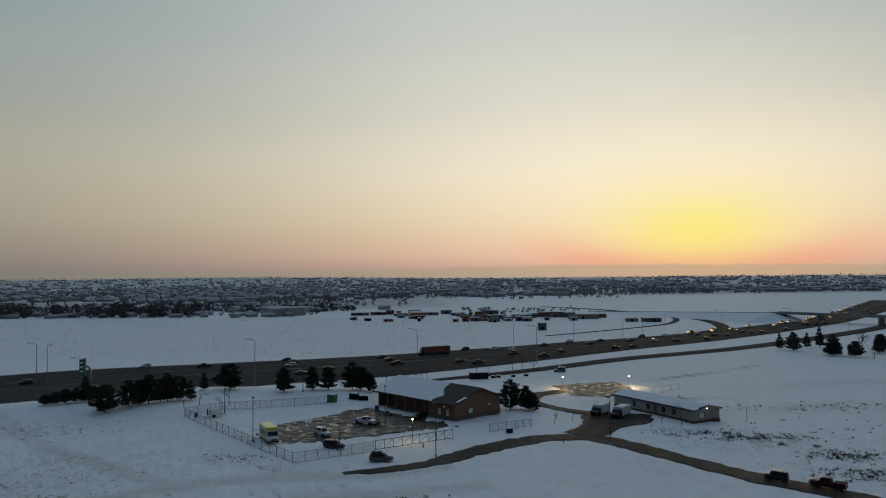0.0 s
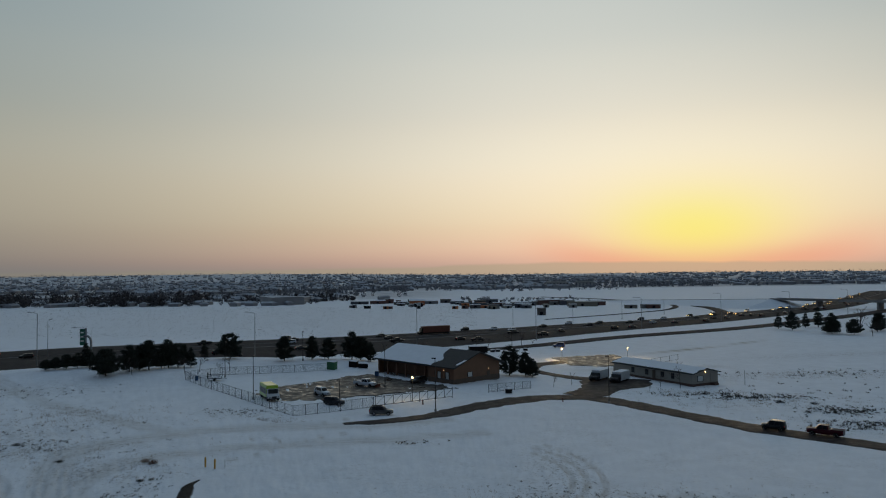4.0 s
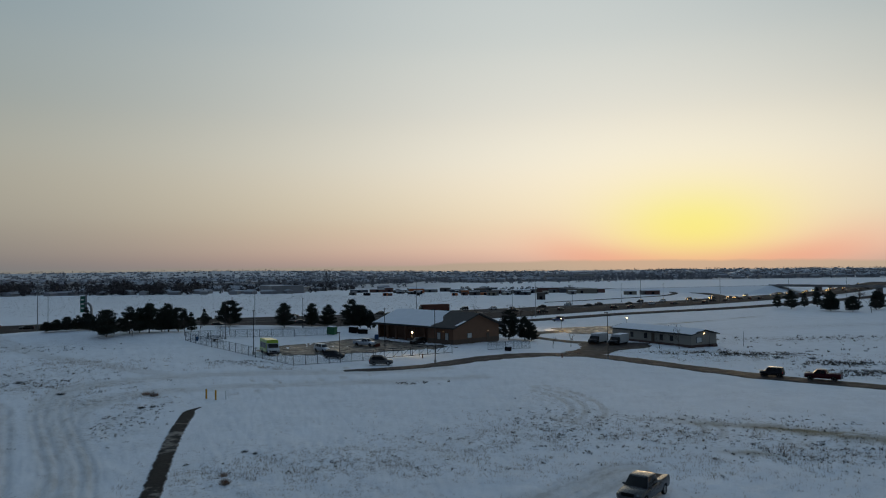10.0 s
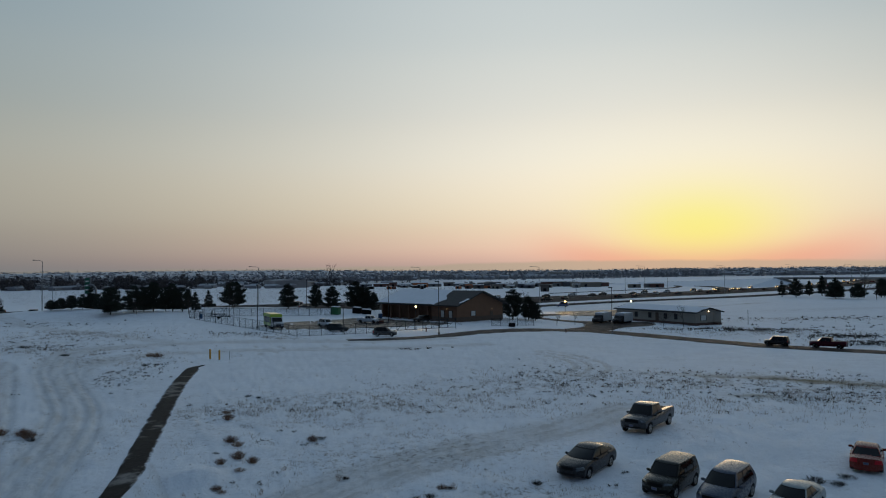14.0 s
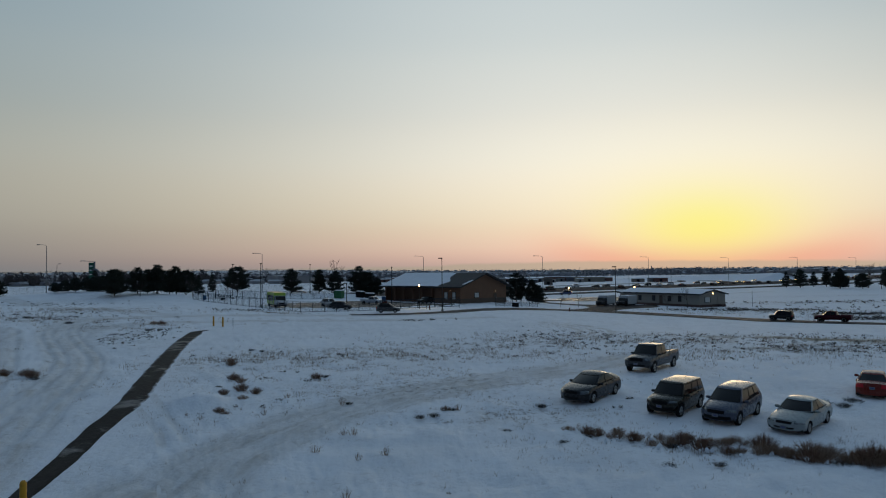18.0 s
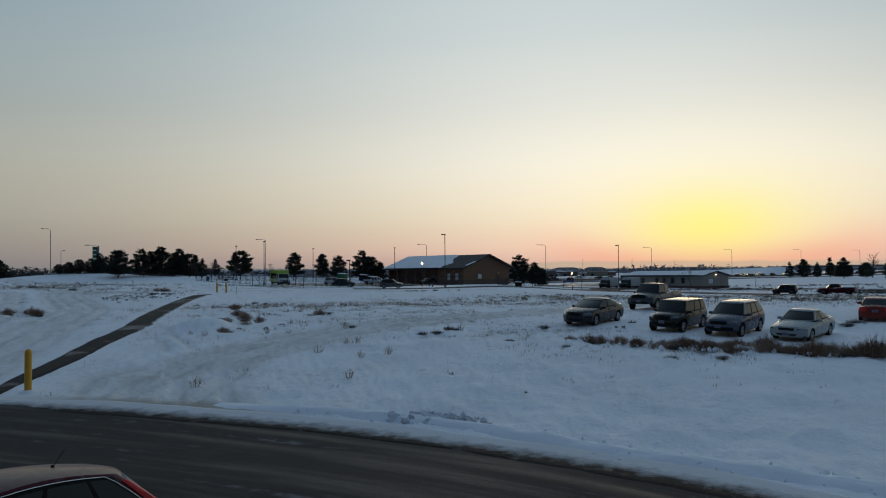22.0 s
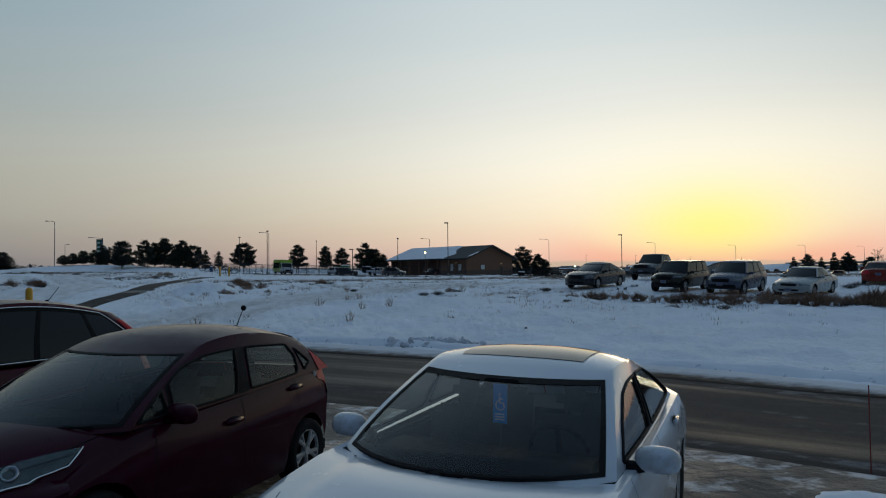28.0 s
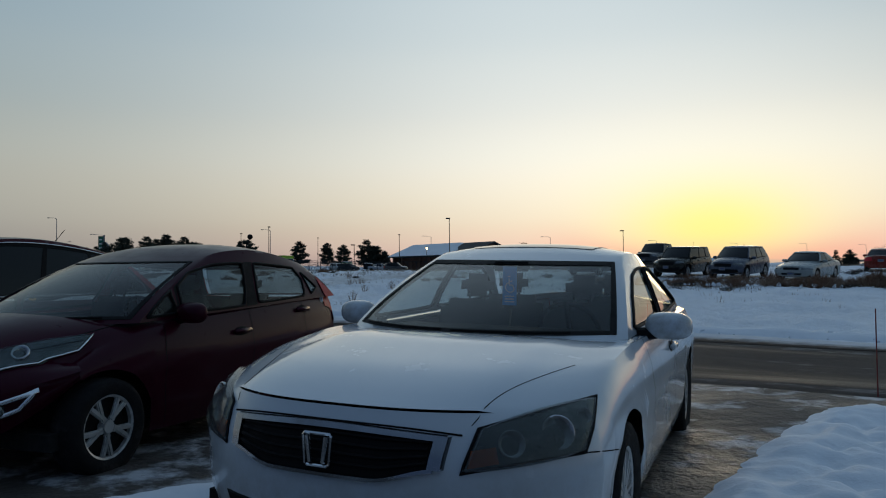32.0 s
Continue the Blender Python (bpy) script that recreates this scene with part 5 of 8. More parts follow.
def road_dirt(m, n, l, b, nz, mixc, remap, out):
    # salt and road dirt thrown up on the lower body
    sp = n.new("ShaderNodeSeparateXYZ")
    l.new(n.new("ShaderNodeTexCoord").outputs["Object"], sp.inputs[0])
    k = n.new("ShaderNodeMath")
    k.operation = "MULTIPLY"
    l.new(remap(sp.outputs[2], 0.66, 0.28, 0.0, 0.80), k.inputs[0])
    l.new(remap(nz(7, 9, 0.75), 0.42, 0.66), k.inputs[1])
    l.new(mixc(k.outputs[0], out, (0.30, 0.28, 0.25)), b.inputs["Base Color"])


CAR_WHITE = mat("white_paint", (0.56, 0.61, 0.66), 0.25, var=0.02, scale=1.2, coat=0.8, spec=0.4, extra=road_dirt)
CAR_MAROON = paint("maroon_paint", (0.036, 0.0016, 0.010), metal=0.0, dirt=0.0, rough=0.32, coat=0.20, spec=0.06)
CAR_RED = paint("dark_red_paint", (0.054, 0.003, 0.009), metal=0.0, dirt=0.0, rough=0.34, coat=0.20, spec=0.10)
CAR_GREY = paint("grey_paint", (0.014, 0.015, 0.018), coat=0.25, spec=0.2)
CAR_DARK = paint("charcoal_paint", (0.014, 0.014, 0.016), coat=0.25, spec=0.2)
CAR_OLIVE = paint("olive_grey_paint", (0.022, 0.021, 0.015), coat=0.25, spec=0.2)
CAR_SILVERBLUE = paint("silver_blue_paint", (0.075, 0.088, 0.120), coat=0.25, spec=0.2)
CAR_SILVER = paint("silver_paint", (0.046, 0.048, 0.053), coat=0.25, spec=0.2)
CAR_PALE = paint("pale_silver_paint", (0.30, 0.33, 0.325), coat=0.25, spec=0.2)
CAR_BLACK = paint("black_paint", (0.009, 0.009, 0.010), coat=0.25, spec=0.2)
CAR_BRIGHTRED = paint("red_paint", (0.17, 0.016, 0.008), dirt=0.05, coat=0.25, spec=0.2)
CAR_TAN = paint("tan_paint", (0.070, 0.064, 0.054), metal=0.5)
CAR_BLUE = paint("blue_paint", (0.03, 0.06, 0.16), metal=0.4)
PLACARD = mat("placard_blue", (0.06, 0.36, 0.86), 0.5, var=0.04, scale=9)
PLACARD_W = mat("placard_white", (0.8, 0.82, 0.85), 0.5, var=0.03, scale=9)


def on_ground(x, y, heading, lift=0.0):
    """A pose on the land; heading: degrees from +x, counter-clockwise."""
    h = radians(heading)
    c, s = math.cos(h), math.sin(h)
    e = 1.3
    zf, zb_ = gz(x + c * e, y + s * e), gz(x - c * e, y - s * e)
    zl, zr_ = gz(x - s * 0.8, y + c * 0.8), gz(x + s * 0.8, y - c * 0.8)
    pitch, roll = math.atan2(zf - zb_, 2 * e), math.atan2(zl - zr_, 1.6)
    return Matrix.Translation((x, y, gz(x, y) + lift)) @ Matrix.Rotation(h, 4, "Z") @ Matrix.Rotation(-pitch, 4, "Y") @ Matrix.Rotation(roll, 4, "X")


def antenna(t, q, a, tip, knob=0.0):
    p = t["roof"](q, a)
    bm = tubem((0, 0, -0.01), tip, 0.006, 0.004, 6)
    tube(bm, (0, 0, -0.02), (0, 0, 0.025), 0.03, 0.018, 10)
    o = part("antenna", bm, TRIM, t["ob"])
    o.location = p
    if knob:
        k = bmesh.new()
        bmesh.ops.create_uvsphere(k, u_segments=12, v_segments=8, radius=knob, matrix=Matrix.Translation(tip))
        part("antenna_ball", k, TRIM, o, smooth=True)


def sedan_details(t):
    ob = t["ob"]
    cabin_fittings(t, [(-0.05, 0.37), (-0.05, -0.37), (-0.95, 0.40), (-0.95, -0.40)], 0.72, 0.37, 0.93)
    # grille: dark mouth, broad chrome frame, wavy slats, badge
    skin = t["skin"]
    gt = lambda y: 0.757 - 0.02 * (y / 0.44) ** 2
    gb = lambda y: 0.575 + 0.045 * float(S(abs(y), 0.20, 0.42))
    on = lambda y, z, off: t["cast"]((2.4, y, z), (1, 0, 0.05), off)
    k = Sheet()
    k.add(*grid("", lambda y, u: on(y, gb(y) + (gt(y) - gb(y)) * u, 0.004), list(np.linspace(-0.41, 0.41, 25)), list(np.linspace(0.02, 0.98, 8)), None, None))
    k.done("grille", TRIM, ob, weld=0.0005)
    fr = Sheet()
    for y0, y1, z0, z1 in ((-0.44, 0.44, lambda y: gt(y) - 0.024, gt), (-0.41, 0.41, lambda y: gb(y) - 0.004, lambda y: gb(y) + 0.013)):
        fr.add(*grid("", lambda y, u: on(y, z0(y) + (z1(y) - z0(y)) * u, 0.020 if 0.1 < u < 0.9 else 0.002), list(np.linspace(y0, y1, 31)), [0, 0.12, 0.5, 0.88, 1], None, None))
    for sg in (-1, 1):
        fr.add(*grid("", lambda w, u: on(sg * (0.385 + 0.055 * w + 0.012 * u), gb(0.41) + 0.006 + (gt(0.41) - 0.012 - gb(0.41)) * u, 0.021 if 0.1 < w < 0.9 else 0.002), [0, 0.12, 0.5, 0.88, 1], list(np.linspace(0, 1, 8)), None, None))
    fr.done("grille_frame", DULL_CHROME, ob, weld=0.0002)
    for u in (0.26, 0.44, 0.62, 0.80):
        w = sweep([on(y, gb(y) + (gt(y) - gb(y)) * u - 0.006 * abs(y), 0.010) for y in np.linspace(-0.385, 0.385, 21)], 0.0065, 6)
        part("slat", w, TRIM, ob, smooth=True)
    bz = on(0, 0.664, 0.034)
    bd = sweep([(0, y * 0.057, z * 0.056) for y, z in ((-0.86, -0.9), (-0.7, -1), (0.7, -1), (0.86, -0.9), (1, 0.85), (0.88, 1), (-0.88, 1), (-1, 0.85))], 0.0055, 6, True)
    for sg in (-1, 1):
        tube(bd, (0.002, sg * 0.026, -0.045), (0.002, sg * 0.040, 0.048), 0.008, 0.010, 8)
    o = part("badge", bd, CHROME, ob, "plain chrome badge", smooth=False)
    o.location = bz
    # swept headlights: dark shell, bowls, amber corner, fogged lens
    H4 = ((2.30, 0.47, 0.600), (2.05, 0.875, 0.668), (1.76, 0.83, 0.812), (2.22, 0.505, 0.738))
    HW = (0.80, 0.52, 0.30)
    t["skin_quad"]("headlight", H4, LENS, 0.006, bow=0.014, way=HW)
    t["skin_quad"]("headlight_lens", H4, FOGGED, 0.030, bow=0.014, way=HW)
    t["skin_quad"]("turn_lamp", ((2.285, 0.485, 0.610), (2.23, 0.59, 0.628), (2.20, 0.56, 0.680), (2.26, 0.49, 0.672)), AMBER, 0.014, n=5, label="amber corner lamp", way=HW)
    for sg in (-1, 1):
        q = [Vector(H4[i]).lerp(Vector(H4[(i + 1) % 4]), u) for i in range(4) for u in (0.0, 0.2, 0.4, 0.6, 0.8)]
        part("lamp_edge", sweep([t["cast"]((p.x, sg * p.y, p.z), (0.80, sg * 0.52, 0.30), 0.004) for p in q], 0.006, 6, True), TRIM, ob, smooth=True)
        for px, py, pz, r in ((2.165, 0.605, 0.685, 0.044), (2.03, 0.735, 0.712, 0.056), (1.91, 0.81, 0.760, 0.026)):
            k = lathe([(0.001, -0.020), (r * 0.35, -0.017), (r * 0.40, -0.006), (r * 0.75, 0.002), (r, 0.012), (r * 1.10, 0.012), (r * 1.13, 0.0)], 22)
            o = part("headlight_bowl", k, BOWL, ob, smooth=True)
            o.rotation_mode = "QUATERNION"
            o.location, o.rotation_quaternion = t["cast"]((px, sg * py, pz), (0.80, sg * 0.52, 0.30), 0.003), Vector((0.80, sg * 0.52, 0.30)).to_track_quat("Y", "Z")
    # sunroof, wipers, hood gap
    k = Sheet()
    k.add(*grid("", lambda q, a: t["roof"](q, a) + Vector((0, 0, 0.004)), list(np.linspace(0.12, 0.62, 8)), list(np.linspace(-0.68, 0.68, 9)), None, None))
    k.done("sunroof", GLASS, ob, "dark sunroof glass")
    for y0, y1 in ((0.55, -0.02), (-0.08, -0.62)):
        w = sweep([t["wind"](0.06, a / t["hv"](0.05)) + Vector((0.02, 0, 0.012)) for a in np.linspace(y0, y1, 8)], 0.008, 6)
        part("wiper", w, TRIM, ob)
    for sg in (-1, 1):
        p = spline([(2.25, sg * 0.50, 0.757), (2.09, sg * 0.535, 0.82), (1.90, sg * 0.60, 0.87), (1.6, sg * 0.71, 0.90)], 20)
        part("hood_gap", sweep([t["skin"](q, 0.0) for q in p], 0.002, 4), TRIM, ob)
    g = sweep([t["skin"]((2.40 - 0.40 * y * y, y, 0.766 - 0.02 * (y / 0.44) ** 2), 0.001) for y in np.linspace(-0.49, 0.49, 21)], 0.004, 4)
    part("hood_gap", g, TRIM, ob)
    for sg in (-1, 1):
        part("bumper_gap", sweep([t["skin"]((2.05 - 0.33 * k, sg * (0.875 + 0.045 * k), 0.665 - 0.06 * k), 0.0) for k in np.linspace(0.0, 1.0, 8)], 0.003, 4), TRIM, ob)
    # card hung on the inside mirror
    mp = t["wind"](0.74, 0.06) + Vector((-0.14, 0, 0))
    part("inside_mirror", boxm(mp.x - 0.015, mp.x + 0.015, -0.12, 0.12, mp.z - 0.0, mp.z + 0.06, 0.012), TRIM, ob, smooth=True)
    cd = part("parking_card", boxm(-0.0015, 0.0015, -0.045, 0.045, -0.21, 0.03), PLACARD, ob, "blue parking card with a white wheelchair sign")
    cd.location = (mp.x + 0.03, 0.0, mp.z)
    sg_ = bmesh.new()
    tube(sg_, (0.003, -0.004, -0.035), (0.003, -0.004, -0.031), 0.009, seg=10)
    for p, q in (((-0.004, -0.045), (-0.002, -0.085)), ((-0.002, -0.085), (0.022, -0.087)), ((0.022, -0.087), (0.03, -0.115)), ((-0.004, -0.062), (0.016, -0.062))):
        tube(sg_, (0.003, p[0], p[1]), (0.003, q[0], q[1]), 0.004, seg=5)
    arc = [(0.004 + 0.03 * math.cos(a), -0.10 + 0.03 * math.sin(a)) for a in np.linspace(1.9, 5.6, 12)]
    for p, q in zip(arc[:-1], arc[1:]):
        tube(sg_, (0.003, p[0], p[1]), (0.003, q[0], q[1]), 0.0035, seg=5)
    for z in (-0.155, -0.172, -0.188):
        box(sg_, 0.001, 0.004, -0.03, 0.03, z - 0.004, z + 0.004)
    part("sign", sg_, PLACARD_W, cd)


def hatch_details(t):
    ob = t["ob"]
    cabin_fittings(t, [(0.0, 0.35), (0.0, -0.35), (-0.85, 0.36), (-0.85, -0.36)], 0.85, 0.35, 0.93)
    antenna(t, 0.82, 0.0, (-0.13, 0, 0.19), 0.028)
    e = t["end"]
    for sg in (-1, 1):
        k = Sheet()
        q = [(0.60, 0.27), (0.80, 0.26), (0.87, 0.48), (0.62, 0.44)]
        lp = sweep([e(sg * a, v, True, 0.012) for i in range(4) for a, v in ((np.array(q[i]) * (1 - u) + np.array(q[(i + 1) % 4]) * u) for u in (0.0, 0.25, 0.5, 0.75))], 0.016, 8, True)
        part("fog_lamp_frame", lp, CHROME, ob, smooth=True)
        c = bmesh.new()
        bmesh.ops.create_uvsphere(c, u_segments=16, v_segments=10, radius=0.05)
        o = part("fog_lamp", c, LENS, ob, smooth=True)
        o.location = e(sg * 0.71, 0.355, True, -0.01)
        for px, py, pz, r in ((1.79, 0.475, 0.775, 0.055), (1.64, 0.555, 0.815, 0.045)):
            k = lathe([(0.001, -0.015), (r * 0.4, -0.012), (r * 0.45, -0.004), (r * 0.8, 0.004), (r, 0.014), (r * 1.12, 0.012), (r * 1.15, 0.0)], 20)
            o = part("headlight_bowl", k, BOWL, ob, smooth=True)
            o.rotation_mode = "QUATERNION"
            o.location, o.rotation_quaternion = t["skin"]((px, sg * py, pz), 0.014), Vector((0.62, sg * 0.45, 0.64)).to_track_quat("Y", "Z")
    H4 = ((1.93, 0.47, 0.685), (1.36, 0.72, 0.815), (1.22, 0.67, 0.885), (1.78, 0.42, 0.82))
    t["skin_quad"]("headlight", H4, LAMP_SILVER, 0.010, bow=0.02)
    for sg in (-1, 1):
        q = [Vector(H4[0]).lerp(Vector(H4[1]), k) for k in np.linspace(0.0, 1.0, 14)] + [Vector(H4[1]).lerp(Vector(H4[2]), k) for k in (0.5, 1.0)]
        part("lamp_edge", sweep([t["skin"]((p.x, sg * p.y, p.z - 0.012), 0.018) for p in q], 0.007, 6), CHROME, ob, smooth=True)
    t["skin_quad"]("headlight_lens", H4, LENS_CLEAR, 0.026, bow=0.02)
    for u in (0.62,):
        q = [Vector(H4[0]).lerp(Vector(H4[1]), 0.45 + 0.5 * k) * (1 - u) + Vector(H4[3]).lerp(Vector(H4[2]), 0.45 + 0.5 * k) * u for k in np.linspace(0, 1, 8)]
        for sg in (-1, 1):
            part("lamp_rib", sweep([t["skin"]((p.x, sg * p.y, p.z), 0.008) for p in q], 0.005, 5), TRIM, ob)
    for y0, y1 in ((0.62, 0.02), (-0.05, -0.6)):
        w = sweep([t["wind"](0.06, a / t["hv"](0.05)) + Vector((0.02, 0, 0.012)) for a in np.linspace(y0, y1, 8)], 0.009, 6)
        part("wiper", w, TRIM, ob)
    # hood gap along the fender
    for sg in (-1, 1):
        g = sweep([t["upper"](s, sg * a) + Vector((0, 0, 0.001)) for s, a in zip(np.linspace(0.80, 0.985, 20), np.linspace(0.88, 0.82, 20))], 0.0035, 4)
        part("hood_gap", g, TRIM, ob)
    # tall tail lamps on the rear pillars, a small roof spoiler, lamp streaks
    for sg in (-1, 1):
        k = Sheet()
        k.add(*grid("", lambda v, q: t["flank"](v, q + (0.99 - q) * (v / 0.6) ** 1.5, sg) + Vector((-0.006, sg * 0.008, 0)), list(np.linspace(0.0, 0.60, 9)), [0.935, 0.955, 0.975, 1.0], None, None))
        k.add(*grid("", lambda v, a: t["back"](v, sg * a) + Vector((-0.008, sg * 0.008, 0)), list(np.linspace(0.0, 0.60, 9)), [1.0, 0.96, 0.93], None, None))
        k.done("tail_light", RED_LENS, ob, "tall red tail lamp")
        k = Sheet()
        k.add(*grid("", lambda s, v: t["side"](s, v, sg, 0.006), list(np.linspace(0.0, 0.045, 5)), list(np.linspace(0.80, 1.0, 6)), None, None))
        k.done("tail_light", RED_LENS, ob, "red tail lamp base")
    k = Sheet()
    aa = list(np.linspace(-0.93, 0.93, 11))
    k.add(*grid("", lambda u, a: t["roof"](0.95 + 0.05 * min(u, 1), a) + Vector((-0.06 * max(0, u - 1) * (1 - 0.35 * abs(a) ** 3), 0, 0.012 - 0.03 * max(0, u - 1))), [0.0, 0.5, 1.0, 1.5, 2.0], aa, None, None))
    k.add(*grid("", lambda u, a: t["roof"](1.0, a) + Vector((-0.06 * u * (1 - 0.35 * abs(a) ** 3), 0, -0.045 + 0.02 * u)), [0.0, 0.5, 1.0], aa, None, None))
    k.add(*grid("", lambda u, a: t["roof"](1.0, a) + Vector((-0.06 * (1 - 0.35 * abs(a) ** 3), 0, -0.018 * (1 - u) - 0.025 * u)), [0.0, 1.0], aa, None, None))
    k.done("roof_spoiler", CAR_MAROON, ob)
    # pale ribbon sticker by the rear window
    k = bmesh.new()
    p0 = t["side"](0.055, 0.93, 1, 0.004)
    for a, b_ in (((0.0, 0.05), (0.02, 0.0)), ((0.02, 0.0), (-0.02, -0.09)), ((0.0, 0.05), (-0.02, 0.0)), ((-0.02, 0.0), (0.02, -0.09))):
        tube(k, p0 + Vector((a[0], 0, a[1])), p0 + Vector((b_[0], 0, b_[1])), 0.008, seg=5)
    part("ribbon_sticker", k, PLACARD_W, ob)


def suv_red_details(t):
    ob = t["ob"]
    suv_tail(t)
    antenna(t, 0.60, 0.1, (-0.16, 0, 0.19))
    f = t["flank"]
    for sg in (-1, 1):
        top_ = [f(0.93, q, sg) + Vector((0, sg * 0.01, 0)) for q in np.linspace(0.05, 0.86, 14)]
        low = [f(0.03, q, sg) + Vector((0, sg * 0.01, 0)) for q in np.linspace(0.92, 0.05, 14)]
        bend = [f(v, q, sg) + Vector((0, sg * 0.01, 0)) for v, q in ((0.8, 0.90), (0.5, 0.93), (0.2, 0.94))]
        line = top_ + bend + low
        c = sweep(line, 0.008, 6)
        part("chrome_strip", c, CHROME, ob, "chrome window surround", smooth=True)


def suv_tail(t):
    for sg in (-1, 1):
        k = Sheet()
        k.add(*grid("", lambda v, q: t["flank"](v, q, sg) + Vector((-0.012, sg * 0.012, 0)), list(np.linspace(0.0, 0.8, 10)), [0.955, 0.975, 1.0], None, None))
        k.add(*grid("", lambda v, a: t["back"](v, sg * a) + Vector((-0.014, sg * 0.012, 0)), list(np.linspace(0.0, 0.8, 10)), [1.0, 0.96, 0.92], None, None))
        k.done("tail_light", RED_LENS, t["ob"], "tall red tail lamp on the rear pillar")


def bed(t):
    """Open bed of a pickup: dark floor inside the walls."""
    part("bed_liner", boxm(-2.74, -0.95, -0.78, 0.78, 0.9, 1.16, 0.02), TRIM, t["ob"], "dark bed liner")


def place(ob, x, y, heading, lift=0.0, lean=0.0, grow=1.0):
    ob.matrix_world = on_ground(x, y, heading, lift) @ Matrix.Rotation(radians(lean), 4, "X") @ Matrix.Diagonal((grow, grow, grow, 1))
    return ob


# cars parked close by
place(car("sedan", "dusty white four-door sedan parked on icy ground", "", SEDAN_NEAR, CAR_WHITE, GLASS_CLEAR, extra=sedan_details, spokes=7), SEDAN_AT[0], SEDAN_AT[1], SEDAN_AT[2], -0.015, -1.6, 1.03)
place(car("hatchback", "dark maroon five-door hatchback parked on icy ground", "", dict(HATCH, handle_mat=CAR_MAROON), CAR_MAROON, GLASS_TINT, extra=hatch_details, spokes=5), HATCH_AT[0], HATCH_AT[1], HATCH_AT[2], -0.015, 0, 1.045)
REDSUV = dict(SUV, bow_r=0.5, tail=0.10, taper=0.09, cab=dict(SUV["cab"], roof=1.71, rr=-1.70, rb=-2.25, cr=0.30, wroof=0.58, drop=0.09, rise=0.12, arch=0.06, bulge=0.12, windows=[(0.07, 0.38), (0.40, 0.70), (0.72, 0.93)]))
place(car("suv", "dark red sport utility car with chrome window line", "", REDSUV, CAR_RED, extra=suv_red_details), REDSUV_AT[0], REDSUV_AT[1], REDSUV_AT[2], 0.04)
# the row on the snowy rise
ROW = "cars parked on the snowy rise"
place(car("sedan", "dark grey sedan parked on trodden snow", ROW, dict(SEDAN, head=HEAD_Q), CAR_GREY), 8.47, 44.15, -128, -0.04, grow=1.04)
place(car("suv", "boxy olive-grey car parked on snow beside dry grass", ROW, BOXY, CAR_OLIVE, extra=lambda t: antenna(t, 0.8, 0, (-0.1, 0, 0.22))), 12.47, 40.65, -131, -0.04, grow=1.04)
place(car("suv", "silver-blue sport utility car parked on snow", ROW, SUV, CAR_SILVERBLUE, extra=lambda t: antenna(t, 0.5, 0, (-0.02, 0, 0.12))), 14.87, 38.85, -131, -0.04, grow=1.04)
place(car("sedan", "pale silver older sedan parked on snow by dry grass", ROW, COUPE90, CAR_PALE), 17.67, 37.15, -134, -0.04, grow=1.04)
place(car("pickup", "silver-grey pickup truck parked on snow", ROW, PICK, CAR_SILVER, extra=bed, category="pickup truck"), 15.07, 54.45, -128, -0.04, grow=1.04)
place(car("coupe", "orange-red coupe parked on snow", ROW, COUPE90, CAR_BRIGHTRED), 25.75, 44.6, 58, -0.04)


# ---- buildings, fences, poles ----
WALL_BROWN = mat("brown_siding", (0.165, 0.082, 0.045), 0.7, var=0.12, scale=0.7, bump=0.2, bscale=12)
WALL_DARK = mat("dark_wainscot", (0.10, 0.070, 0.050), 0.75, var=0.2, scale=1.5, bump=0.4, bscale=9)
SHINGLE = mat("dark_shingle", (0.035, 0.033, 0.034), 0.8, var=0.25, scale=1.2, bump=0.3, bscale=14)
CREAM = mat("cream_siding", (0.246, 0.23, 0.2), 0.6, var=0.06, scale=0.6, bump=0.15, bscale=10, second=((0.26, 0.24, 0.20), 0.6, 0.6, 0.8))
SKIRT = mat("red_brown_skirt", (0.085, 0.045, 0.035), 0.75, var=0.15, scale=2)
STEEL = mat("galvanised_steel", (0.24, 0.25, 0.26), 0.45, metal=0.7, var=0.12, scale=3)
FENCE_MAT = mat("dark_fence_steel", (0.026, 0.033, 0.042), 0.75, metal=0.0, var=0.1, scale=3, spec=0.1)
POLE_DARK = mat("bronze_pole", (0.030, 0.027, 0.025), 0.5, metal=0.5, var=0.15, scale=2)
YELLOW = mat("yellow_post", (0.60, 0.30, 0.012), 0.45, var=0.1, scale=3, second=((0.30, 0.20, 0.05), 4, 0.58, 0.8))
SIGN_GREEN = mat("sign_green", (0.016, 0.105, 0.065), 0.4, var=0.08, scale=1)
SIGN_WHITE = mat("sign_white", (0.7, 0.72, 0.72), 0.45, var=0.04, scale=2)
WINDOW_DARK = glass_mat("window_glass", (0.03, 0.034, 0.04), rough=0.08)
WINDOW_PALE = mat("window_blind", (0.50, 0.52, 0.50), 0.3, var=0.06, scale=2, coat=0.8)
LIME = mat("lime_paint", (0.30, 0.46, 0.02), 0.35, var=0.06, scale=2, coat=0.6)
GREEN_BIN = mat("green_bin", (0.02, 0.14, 0.05), 0.5, var=0.15, scale=2)
BLUE_BIN = mat("blue_bin", (0.03, 0.10, 0.22), 0.5, var=0.15, scale=2)
RUST = mat("rust_red", (0.16, 0.05, 0.03), 0.7, var=0.25, scale=2)
ORANGE = mat("orange_shed", (0.36, 0.11, 0.03), 0.6, var=0.12, scale=1)
CONCRETE = mat("bridge_concrete", (0.26, 0.25, 0.24), 0.8, var=0.15, scale=0.2, bump=0.2, bscale=4)
LAMP_ON = glow("lamp_light", (1.0, 0.74, 0.34), 7.0)
